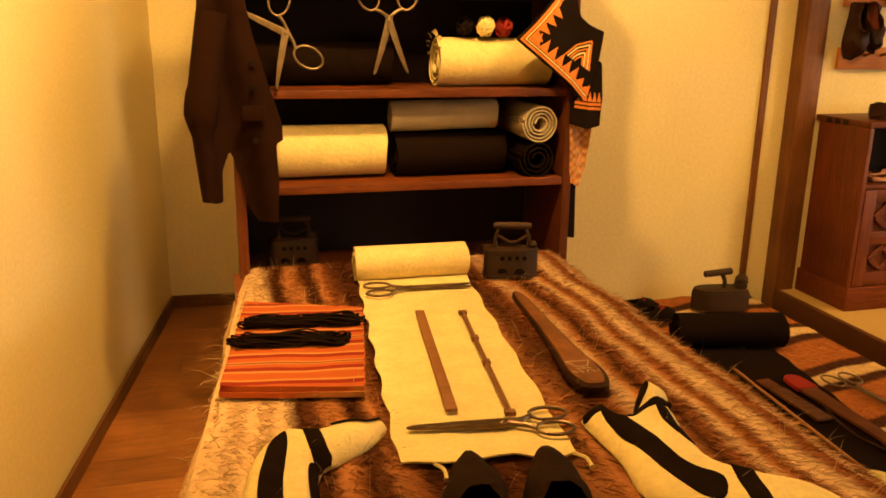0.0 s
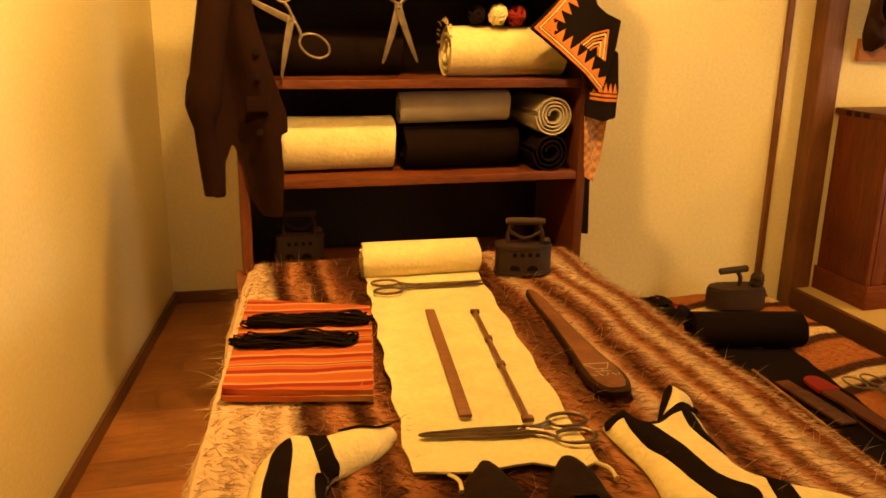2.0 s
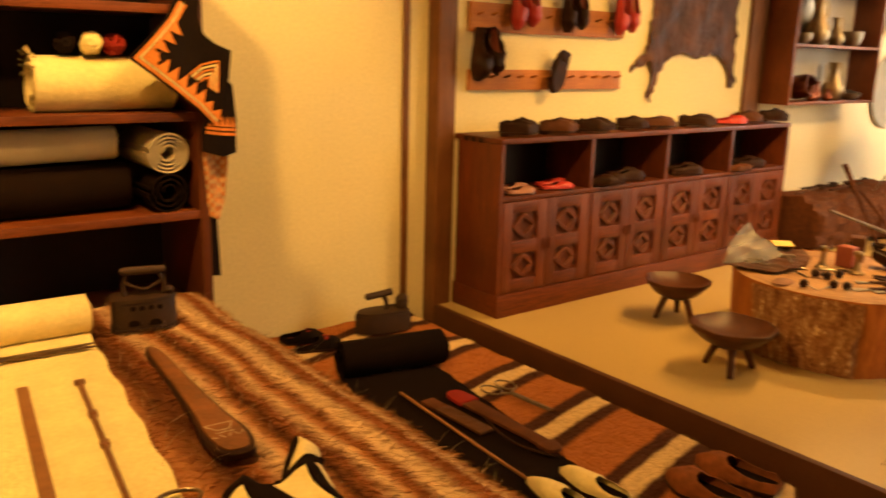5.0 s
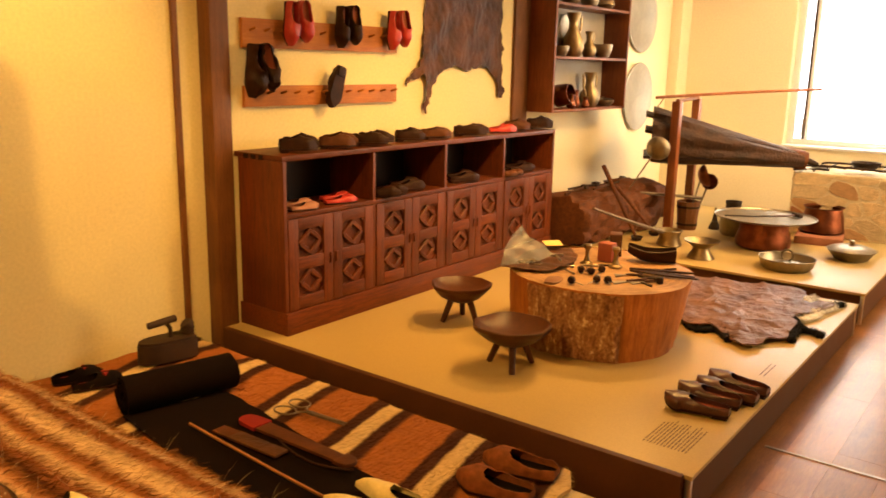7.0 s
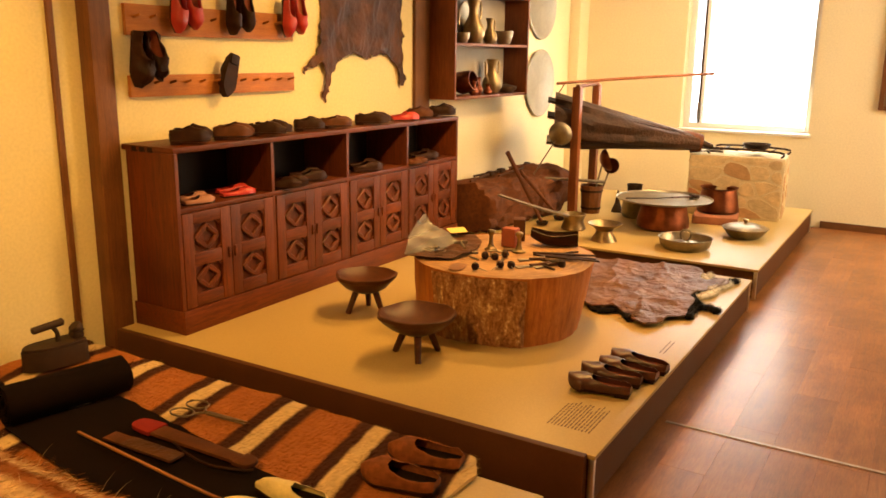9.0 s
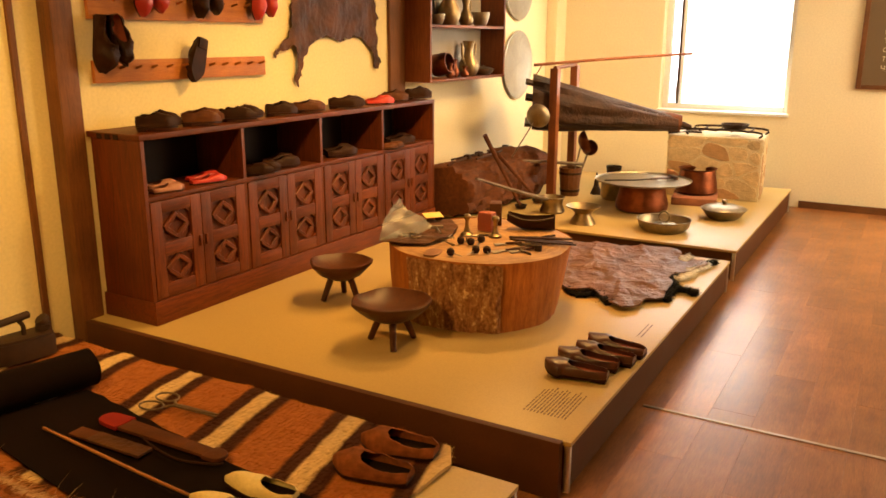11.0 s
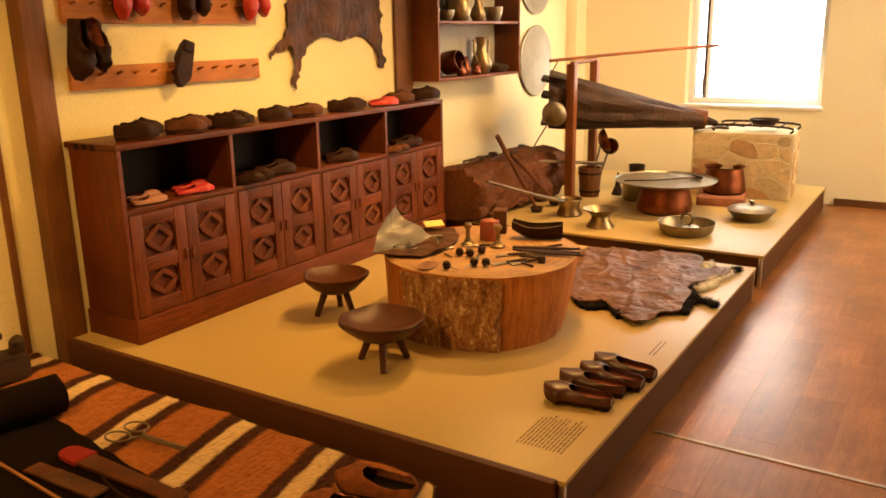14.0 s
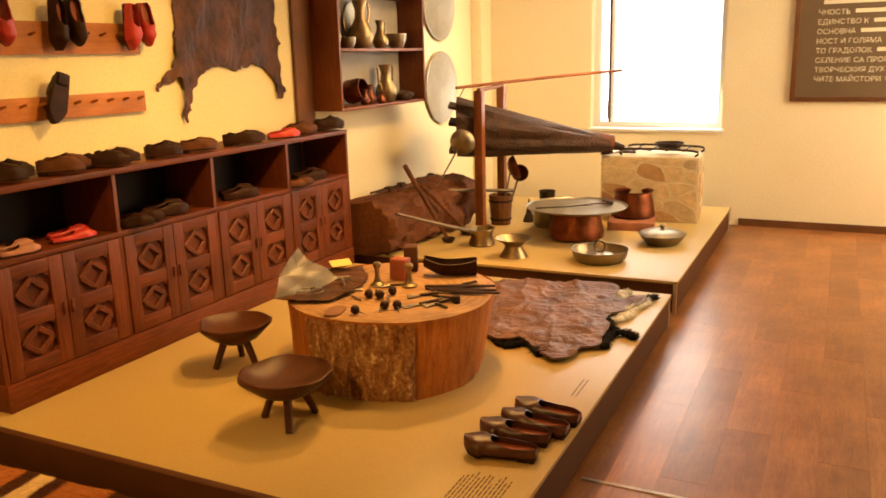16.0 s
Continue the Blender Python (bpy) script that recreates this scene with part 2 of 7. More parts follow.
def box(x0, x1, y0, y1, z0, z1, bevel=0.0, bm=None, seg=2):
    bm = bm or bmesh.new()
    r = bmesh.ops.create_cube(bm, size=1.0, matrix=Matrix.LocRotScale(((x0 + x1) / 2, (y0 + y1) / 2, (z0 + z1) / 2), None, (x1 - x0, y1 - y0, z1 - z0)))
    if bevel:
        es = list({e for v in r["verts"] for e in v.link_edges})
        bmesh.ops.bevel(bm, geom=es, offset=bevel, segments=seg, profile=0.6, affect="EDGES")
    return bm


def lathe(profile, seg=32, bm=None, m=None, wob=0.0):
    """Turn (radius, height) pairs about z."""
    bm = bm or bmesh.new()
    rings = []
    for i, (r, z) in enumerate(profile):
        ring = []
        for k in range(seg):
            a = 2 * math.pi * k / seg
            q = r * (1 + wob * noise.noise((math.cos(a) * 1.7, math.sin(a) * 1.7, z * 9)))
            p = Vector((q * math.cos(a), q * math.sin(a), z))
            ring.append(bm.verts.new(m @ p if m else p))
        rings.append(ring)
    for a, b in zip(rings, rings[1:]):
        for k in range(seg):
            bm.faces.new((a[k], a[(k + 1) % seg], b[(k + 1) % seg], b[k]))
    if profile[0][0] > 1e-4:
        bm.faces.new(rings[0][::-1])
    if profile[-1][0] > 1e-4:
        bm.faces.new(rings[-1])
    return bm


def tube(points, radius, seg=10, bm=None, flat=1.0, closed=False):
    """A round rod through points; radius one number or one for each point; flat squashes it upright."""
    bm = bm or bmesh.new()
    pts = [Vector(p) for p in points]
    n = len(pts)
    rad = [radius] * n if isinstance(radius, (int, float)) else radius
    rings = []
    for i, p in enumerate(pts):
        d = (pts[(i + 1) % n] - pts[i - 1]) if closed else (pts[min(i + 1, n - 1)] - pts[max(i - 1, 0)])
        d.normalize()
        up = Vector((0, 0, 1)) if abs(d.z) < 0.95 else Vector((0, 1, 0))
        side = d.cross(up).normalized()
        top = side.cross(d)
        rings.append([bm.verts.new(p + rad[i] * (math.cos(2 * math.pi * k / seg) * side + flat * math.sin(2 * math.pi * k / seg) * top)) for k in range(seg)])
    pairs = list(zip(rings, rings[1:])) + ([(rings[-1], rings[0])] if closed else [])
    for a, b in pairs:
        for k in range(seg):
            bm.faces.new((a[k], a[(k + 1) % seg], b[(k + 1) % seg], b[k]))
    if not closed:
        bm.faces.new(rings[0][::-1])
        bm.faces.new(rings[-1])
    return bm


def slab(outline, z0, z1, bevel=0.0, bm=None):
    """A flat piece with a given outline (x, y)."""
    bm = bm or bmesh.new()
    lo = [bm.verts.new((x, y, z0)) for x, y in outline]
    f = bm.faces.new(lo)
    r = bmesh.ops.extrude_face_region(bm, geom=[f])
    vs = [v for v in r["geom"] if isinstance(v, bmesh.types.BMVert)]
    bmesh.ops.translate(bm, verts=vs, vec=(0, 0, z1 - z0))
    if bevel:
        top = [e for e in bm.edges if e.verts[0] in vs and e.verts[1] in vs]
        bmesh.ops.bevel(bm, geom=top, offset=bevel, segments=2, profile=0.6, affect="EDGES")
    return bm


def smooth_line(pts, n=6, closed=False):
    """Points on a smooth curve through pts."""
    P = [Vector(p) for p in pts]
    out, k = [], len(P)
    for i in range(k if closed else k - 1):
        if closed:
            a, b, c, d = P[i - 1], P[i], P[(i + 1) % k], P[(i + 2) % k]
        else:
            a, b, c, d = P[max(i - 1, 0)], P[i], P[i + 1], P[min(i + 2, k - 1)]
        for j in range(n):
            t = j / n
            out.append(0.5 * (2 * b + (c - a) * t + (2 * a - 5 * b + 4 * c - d) * t * t + (3 * b - a - 3 * c + d) * t ** 3))
    if not closed:
        out.append(P[-1])
    return out


def draped(outline, height, thick=0.004, step=0.02, under=0.0):
    """A soft sheet: a fine grid cut to an outline, lifted by height(x, y)."""
    xs, ys = [p[0] for p in outline], [p[1] for p in outline]
    n = len(outline)

    def inside(x, y):
        hit = False
        for i in range(n):
            (x0, y0), (x1, y1) = outline[i][:2], outline[i - 1][:2]
            if (y0 > y) != (y1 > y) and x < (x1 - x0) * (y - y0) / (y1 - y0) + x0:
                hit = not hit
        return hit

    bm = bmesh.new()
    nx, ny = int((max(xs) - min(xs)) / step) + 2, int((max(ys) - min(ys)) / step) + 2
    top, bot = {}, {}
    cells = []
    for i in range(nx):
        for j in range(ny):
            x, y = min(xs) + (i + 0.5) * step, min(ys) + (j + 0.5) * step
            if inside(x, y):
                cells.append((i, j))

    have = set(cells)

    def on_edge(x, y):
        best, at = 9e9, (x, y)
        for i in range(n):
            (x0, y0), (x1, y1) = outline[i][:2], outline[i - 1][:2]
            dx_, dy_ = x1 - x0, y1 - y0
            t = max(0, min(1, ((x - x0) * dx_ + (y - y0) * dy_) / max(1e-12, dx_ * dx_ + dy_ * dy_)))
            px_, py_ = x0 + dx_ * t, y0 + dy_ * t
            d = (px_ - x) ** 2 + (py_ - y) ** 2
            if d < best:
                best, at = d, (px_, py_)
        return at

    def vert(i, j):
        if (i, j) not in top:
            x, y = min(xs) + i * step, min(ys) + j * step
            if any(k not in have for k in ((i, j), (i - 1, j), (i, j - 1), (i - 1, j - 1))):
                x, y = on_edge(x, y)
            h = height(x, y)
            top[i, j], bot[i, j] = bm.verts.new((x, y, h)), bm.verts.new((x, y, h - thick if under is None else max(under, h - thick)))
        return (i, j)

    for i, j in cells:
        q = [vert(i, j), vert(i + 1, j), vert(i + 1, j + 1), vert(i, j + 1)]
        bm.faces.new([top[k] for k in q])
        bm.faces.new([bot[k] for k in q[::-1]])
        for (di, dj), (a, b) in {(0, -1): (0, 1), (1, 0): (1, 2), (0, 1): (2, 3), (-1, 0): (3, 0)}.items():
            if (i + di, j + dj) not in have:
                bm.faces.new((top[q[b]], top[q[a]], bot[q[a]], bot[q[b]]))
    bm.normal_update()
    rim = [v for v in bm.verts if any(abs(f.normal.z) < 0.3 for f in v.link_faces)]
    for _ in range(1):
        bmesh.ops.smooth_vert(bm, verts=rim, factor=0.15, use_axis_x=True, use_axis_y=True, use_axis_z=False)
    return bm


# ---- the room ----
P1 = 0.231
P2 = 0.240
PT = 0.195
HC = 2.9


def wall_piece(name, a, b, z0, z1, thick, mat, label=""):
    """A straight piece of wall from a to b, its thickness to the right of the way a to b."""
    a, b = Vector((*a, 0)), Vector((*b, 0))
    d = b - a
    m = Matrix.Translation((a.x, a.y, 0)) @ Matrix.Rotation(math.atan2(d.y, d.x), 4, "Z")
    return solid(name, box(0, d.length, -thick, 0, z0, z1), mat, label or "plain cream plastered wall", "wall", m, kind="structure", smooth=False)


solid("screed", box(-6, 8, -9, 3, -0.2, -0.012), M["joint"], "dark screed beneath the laminate floor", "floor", kind="structure", smooth=False)
wall_piece("wall_cabinet", (3.0, 0), (-0.01, 0), 0, HC, 0.2, M["plaster"])
wall_piece("wall_copper", (6.2, 0.02), (3.0, 0.02), 0, HC, 0.2, M["plaster_pale"])
wall_piece("wall_tailor", (-0.01, 0.09), (-2.0, 0.09), 0, HC, 0.2, M["plaster"])
wall_piece("wall_recess_side", (-2.0, 0.29), (-2.0, 1.04), 0, HC, 0.2, M["plaster"])
wall_piece("wall_recess_back", (-1.8, 1.02), (-3.5, 1.117), 0, HC, 0.2, M["plaster"])
wall_piece("wall_left", (-3.385, 1.15), (-4.35, -6.0), 0, HC, 0.2, M["plaster"])
wall_piece("wall_front", (-4.6, -6.0), (6.4, -6.0), 0, HC, 0.2, M["plaster"])
WY0, WY1, WZ0, WZ1 = -2.495, -1.20, 0.925, 2.45
wr = bmesh.new()
for y0, y1, z0, z1 in ((-6.0, WY0, 0, HC), (WY1, 0.22, 0, HC), (WY0, WY1, 0, WZ0), (WY0, WY1, WZ1, HC)):
    box(6.2, 6.5, y0, y1, z0, z1, bm=wr)
solid("wall_window", wr, M["plaster_pale"], "pale plastered wall with a window opening", "wall", kind="structure", smooth=False)
solid("ceiling", box(-4.8, 6.5, -6.2, 1.4, HC, HC + 0.15), M["ceiling"], "plain white ceiling", "ceiling", kind="structure", smooth=False)

base = [((-3.385, 1.11), (-4.3, -5.9)), ((-2.0, 1.03), (-3.38, 1.108)), ((6.19, -5.9), (6.19, -2.7))]
for i, (a, b) in enumerate(base):
    wall_piece("baseboard_%d" % (i + 1), b, a, 0, 0.07, 0.014, M["base"], "low brown wooden baseboard along the wall")
for n, x0, x1, y0, y1 in (("post_1", -0.135, -0.014, -0.012, 0.088), ("post_2", 2.74, 2.95, -0.03, -0.002)):
    solid(n, box(x0, x1, y0, y1, 0, HC, 0.006), M["post"], "brown wooden post standing against the wall", "post", kind="structure")
solid("trim_corner", box(-0.30, -0.268, 0.066, 0.088, 0, HC, 0.004), M["post"], "narrow brown vertical wooden trim", "trim", kind="structure")
solid("pilaster_corner", box(5.93, 6.199, -0.10, 0.018, 0, HC, 0.004), M["plaster_pale"], "plastered pilaster in the room's corner", "pilaster", kind="structure")

# window with frame, panes and sill
win = thing("window_1", "bright white-framed window with daylight behind", "window", kind="structure")
for n, y0, y1, z0, z1 in (("frame_side", WY0, WY0 + 0.06, WZ0, WZ1), ("frame_side", WY1 - 0.06, WY1, WZ0, WZ1), ("frame_top", WY0 + 0.06, WY1 - 0.06, WZ1 - 0.06, WZ1),
                          ("frame_bottom", WY0 + 0.06, WY1 - 0.06, WZ0, WZ0 + 0.06), ("mullion", WY1 - 0.20, WY1 - 0.15, WZ0 + 0.06, WZ1 - 0.06)):
    part(n, box(6.33, 6.39, y0, y1, z0, z1, 0.005), M["ceiling"], win)
part("window_sill", box(6.17, 6.33, WY0 - 0.02, WY1 + 0.02, WZ0 - 0.025, WZ0 + 0.005, 0.006), M["ceiling"], win)
m, nt, bs, ln = nodes_of("window_glass")
bs.inputs["Transmission Weight"].default_value, bs.inputs["Roughness"].default_value, bs.inputs["IOR"].default_value = 1.0, 0.02, 1.1
M["glass"] = m
for y0, y1 in ((WY0 + 0.06, WY1 - 0.20), (WY1 - 0.15, WY1 - 0.06)):
    g = part("pane", box(6.355, 6.361, y0, y1, WZ0 + 0.06, WZ1 - 0.06), M["glass"], win)
    g.visible_shadow = False
part("seal", box(6.318, 6.329, WY1 - 0.172, WY1 - 0.150, WZ0 + 0.06, WZ1 - 0.06, 0.002), M["iron"], win, "dark rubber seal between the sashes")
part("handle", box(6.28, 6.317, WY1 - 0.19, WY1 - 0.150, 1.02, 1.20, 0.006), M["steel"], win)
m, nt, bs, ln = nodes_of("bright_sky_backdrop")
bs.inputs["Emission Color"].default_value, bs.inputs["Emission Strength"].default_value = (1.0, 0.99, 0.96, 1), 3.6
bs.inputs["Base Color"].default_value = (0.8, 0.8, 0.8, 1)
solid("backdrop", box(8.6, 8.65, -9, 6, -1, 7), m, "overcast white sky beyond the window", "sky", kind="structure", smooth=False)

# ---- platforms ----


def platform(name, x0, x1, y0, y1, top, label, strip=True):
    p = thing(name, label, "platform")
    part("top_panel", box(x0, x1, y0, y1, top - 0.018, top, 0.002), M["stage"], p, "beige laminated top")
    part("front_panel", box(x0 + 0.012, x1 - 0.012, y0 + 0.012, y0 + 0.030, 0.03, top - 0.019), M["stage_side"], p)
    part("rear_panel", box(x0 + 0.012, x1 - 0.012, y1 - 0.030, y1 - 0.012, 0.03, top - 0.019), M["stage_side"], p)
    for xa in (x0 + 0.012, x1 - 0.030):
        part("end_panel", box(xa, xa + 0.018, y0 + 0.031, y1 - 0.031, 0.03, top - 0.019), M["stage_side"], p)
    part("plinth", box(x0 + 0.10, x1 - 0.10, y0 + 0.10, y1 - 0.05, 0, 0.05), M["stage_side"], p)
    if strip:
        for xa, xb in ((x0, x0 + 0.028), (x1 - 0.028, x1)):
            part("corner_strip", box(xa + 0.004, xb - 0.004, y0 + 0.004, y0 + 0.028, 0.02, top - 0.0185, 0.003), M["alu"], p, "pale metal corner strip")
    return p


platform("exhibit_platform", -0.10, 2.80, -2.67, -0.005, P1, "low beige-topped platform with dark sides under the shoemaker's display")
platform("exhibit_platform", 3.06, 5.82, -2.66, -0.02, P2, "low beige-topped platform with dark sides under the coppersmith's display")
platform("exhibit_platform", -2.98, -0.40, -2.60, 0.07, PT, "low beige-topped platform with dark sides under the tailor's display")
tp = thing("edge_trim", "dark wooden rim along the platform end", "trim", kind="structure")
part("rim", box(-0.135, -0.101, -2.64, -0.02, 0.0, P1 + 0.004, 0.004), M["stage_side"], tp)

# ---- shoe cabinet ----
CX, CD, CZ0, CZ1 = 2.80, 0.39, P1, 1.201
cab = thing("shoe_cabinet", "long dark wooden shoe cabinet with open bays over carved doors", "cabinet")
part("top", box(-0.004, CX, -CD, -0.004, CZ1 - 0.028, CZ1, 0.003), M["cabx"], cab)
part("plinth", box(0, CX, -CD - 0.008, -0.01, CZ0, CZ0 + 0.125, 0.003), M["cabx"], cab)
# back toned almost black to stand for the shade in the bays
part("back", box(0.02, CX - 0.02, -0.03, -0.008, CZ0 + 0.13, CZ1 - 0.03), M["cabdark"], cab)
part("shelf", box(0.024, CX - 0.024, -CD + 0.004, -0.032, 0.868, 0.892, 0.002), M["cabx"], cab)
BAY = (CX - 0.024) / 4
for i in range(5):
    x = i * BAY
    part("side_panel" if i in (0, 4) else "divider", box(x, x + 0.024, -CD + (0.002 if i in (0, 4) else 0.006), -0.031, CZ0 + 0.126, CZ1 - 0.029, 0.002), M["cab"], cab)
for k in range(3):
    part("dovetail", box(-0.0065, 0.0, -0.12 - 0.06 * k, -0.085 - 0.06 * k, CZ1 - 0.03, CZ1 - 0.006), M["cabdark"], cab)


UPX = Matrix.Rotation(radians(90), 4, "X")


def carved_door(x0, x1, z0, z1, handle_right):
    d = part("door", box(x0, x1, -CD + 0.022, -CD + 0.030, z0, z1), M["cab"], cab)
    y0, y1 = -CD, -CD + 0.021
    w = x1 - x0
    s = 0.070
    part("stile", box(x0, x0 + s, y0, y1, z0, z1, 0.003), M["cab"], d)
    part("stile", box(x1 - s, x1, y0, y1, z0, z1, 0.003), M["cab"], d)
    zs = (z0, z0 + 0.070, (z0 + z1) / 2 - 0.034, (z0 + z1) / 2 + 0.034, z1 - 0.062, z1)
    for a, b in ((zs[0], zs[1]), (zs[2], zs[3]), (zs[4], zs[5])):
        part("rail", box(x0 + s + 0.001, x1 - s - 0.001, y0 + 0.001, y1, a, b, 0.003), M["cabx"], d)
    for a, b in ((zs[1], zs[2]), (zs[3], zs[4])):
        cx, cz = (x0 + x1) / 2, (a + b) / 2
        hw, hh = (w - 2 * s) / 2, (b - a) / 2
        # four bars set as a lozenge, mitred where they meet the panel's sides
        pts = [(0, 0.80 * hh), (0.80 * hw, 0), (0, -0.80 * hh), (-0.80 * hw, 0)]
        for k in range(4):
            bm = bmesh.new()
            p, q = Vector((pts[k][0], 0, pts[k][1])), Vector((pts[(k + 1) % 4][0], 0, pts[(k + 1) % 4][1]))
            d3 = q - p
            mm = Matrix.Translation((cx, y0 + 0.0125, cz)) @ Matrix.Translation((p + q) / 2) @ Matrix.Rotation(-math.atan2(d3.z, d3.x), 4, "Y")
            r = bmesh.ops.create_cube(bm, size=1, matrix=mm @ Matrix.Diagonal((d3.length + (0.012 if k % 2 else -0.012), 0.0175, 0.026, 1)))
            bmesh.ops.bevel(bm, geom=list(bm.edges), offset=0.004, segments=1, affect="EDGES")
            part("lozenge_bar", bm, M["cab"], d, smooth=False)
        for sx in (-1, 1):
            for sz in (-1, 1):
                bm = slab([(0, 0), (0.34 * hw, 0), (0, 0.34 * hh)], 0, 0.012)
                part("corner_wedge", bm, M["cab"], d, m=Matrix.Translation((cx + sx * hw, y0 + 0.021, cz + sz * hh)) @ UPX @ Matrix.Diagonal((-sx, -sz, 1, 1)), smooth=False)
    hx = x1 - 0.028 if handle_right else x0 + 0.012
    part("latch", box(hx, hx + 0.016, y0 - 0.010, y0, (z0 + z1) / 2 - 0.03, (z0 + z1) / 2 + 0.03, 0.004), M["cabx"], d)


for i in range(4):
    a, b = i * BAY + 0.028, (i + 1) * BAY - 0.004
    mid = (a + b) / 2
    carved_door(a, mid - 0.002, CZ0 + 0.13, 0.864, True)
    carved_door(mid + 0.002, b, CZ0 + 0.13, 0.864, False)

# ---- shoes ----


def shoe_mesh(L, w, heel_h, toe_h, opening, curl=0.0, point=0.35, taper=0.7, n=18, k=15, tip=0.05):
    """Upper of a low shoe, heel at x = 0, toe at x = L: outer skin with an opening, and an inner skin."""
    bm = bmesh.new()
    rows = []
    for i in range(n + 1):
        u = i / n
        x = L * u
        if u < 0.12:
            ww = w * (0.55 + 0.25 * math.sqrt(u / 0.12))
        elif u < taper:
            ww = w * (0.80 + 0.20 * math.sin((u - 0.12) / 0.58 * math.pi * 0.62) - 0.06 * math.sin((u - 0.12) / 0.58 * math.pi))
        else:
            v = (u - taper) / (1 - taper)
            ww = w * ((0.96 if taper > 0.6 else 0.92) * (1 - v ** (2 - point)) + tip)
        h = (heel_h + (toe_h - heel_h) * min(1, u / 0.75)) * min(1.0, 0.50 + u * 4.5)
        if u > 0.75:
            h *= 1 - 0.55 * ((u - 0.75) / 0.25) ** 1.6
        if opening[0] < u < opening[1]:
            h *= 0.86
        zc = curl * max(0, (u - 0.72) / 0.28) ** 2
        xc = x - 0.35 * curl * max(0, (u - 0.9) / 0.1)
        rows.append((xc, ww * 0.5, h, zc, u))
    outer, inner = [], []
    for x, hw, h, zc, u in rows:
        o, q = [], []
        gap = 0.0
        if u < opening[1]:
            t = max(0.0, (opening[1] - u) / max(0.08, opening[1] * 0.5))
            gap = 0.62 * min(1, math.sqrt(t)) * min(1.0, 0.25 + u / 0.16)
        for j in range(k):
            s = -1 + 2 * j / (k - 1)
            side = -1 if s < 0 else 1
            f = abs(s)
            f = gap + (1 - gap) * f
            ang = f * math.pi / 2
            y, z = side * hw * math.sin(ang) ** 0.75, h * math.cos(ang) ** 0.7
            if f > 0.97:
                z = 0
            o.append(bm.verts.new((x, y, z + zc + 0.004)))
            q.append(bm.verts.new((x, y * 0.9, max(0.0, z * 0.97) + zc + 0.006)))
        outer.append(o)
        inner.append(q)
    mid = k // 2
    for i in range(n):
        for j in range(k - 1):
            a, b = outer[i], outer[i + 1]
            if not (rows[i][4] < opening[1] and j in (mid - 1, mid) and rows[i][4] >= 0):
                bm.faces.new((a[j], b[j], b[j + 1], a[j + 1]))
                a, b = inner[i], inner[i + 1]
                bm.faces.new((a[j + 1], b[j + 1], b[j], a[j]))
    bm.faces.new(outer[0])
    bm.faces.new(outer[-1][::-1])
    for i in range(n):
        if rows[i][4] < opening[1]:
            for j in (mid - 1, mid + 1):
                bm.faces.new((outer[i][j], outer[i + 1][j], inner[i + 1][j], inner[i][j]))
    return bm, rows


def shoe(name, L, w, heel_h, toe_h, opening, mat, lining, label, m, group="", curl=0.0, heel=0.0, point=0.35, trim=None, taper=0.7, tip=0.05, crumple=0.005):
    s = thing(name, label, "shoe", m, group)
    up, rows = shoe_mesh(L, w, heel_h, toe_h, opening, curl, point, taper, tip=tip)
    if crumple:
        seed = 10 * m.translation.x + 7 * m.translation.y
        for v in up.verts:
            n1, n2 = noise.noise((v.co.x * 22 + seed, v.co.y * 22, v.co.z * 26)), noise.noise((v.co.x * 60, v.co.y * 60 + seed, v.co.z * 60))
            v.co += Vector((0.5 * n2, math.copysign(1.0, v.co.y) * n1, 1.2 * n1 + 0.6 * n2)) * crumple * min(1.0, v.co.z / 0.03)
    up.transform(Matrix.Translation((0, 0, heel * 0.45 + 0.006)))
    part("upper", up, mat, s)
    lo = bmesh.new()
    left = [lo.verts.new((x, -hw * 1.04, zc)) for x, hw, h, zc, u in rows]
    right = [lo.verts.new((x, hw * 1.04, zc)) for x, hw, h, zc, u in rows]
    fs = [lo.faces.new((left[i], left[i + 1], right[i + 1], right[i])) for i in range(len(rows) - 1)]
    r = bmesh.ops.extrude_face_region(lo, geom=fs)
    bmesh.ops.translate(lo, verts=[v for v in r["geom"] if isinstance(v, bmesh.types.BMVert)], vec=(0, 0, 0.008))
    lo.transform(Matrix.Translation((0, 0, heel * 0.45)))
    part("sole", lo, M["darkleather"], s)
    ins = bmesh.new()
    vs = [(x, hw * 0.86, zc) for x, hw, h, zc, u in rows if u < 0.8]
    a = [ins.verts.new((x, -h2, z + 0.016 + heel * 0.45)) for x, h2, z in vs]
    b = [ins.verts.new((x, h2, z + 0.016 + heel * 0.45)) for x, h2, z in vs]
    fs = [ins.faces.new((a[i], a[i + 1], b[i + 1], b[i])) for i in range(len(vs) - 1)]
    r = bmesh.ops.extrude_face_region(ins, geom=fs)
    bmesh.ops.translate(ins, verts=[v for v in r["geom"] if isinstance(v, bmesh.types.BMVert)], vec=(0, 0, 0.002))
    part("insole", ins, lining, s)
    if heel:
        part("heel", box(0.004, L * 0.24, -w * 0.33, w * 0.33, 0, heel * 0.45 + 0.002, 0.004), M["darkleather"], s)
    if trim:
        part("toe_ornament", tube(smooth_line([(L * 0.6, -w * 0.25, toe_h), (L * 0.75, 0, toe_h * 0.95), (L * 0.6, w * 0.25, toe_h)], 5), 0.011, 6), trim, s)
    return s


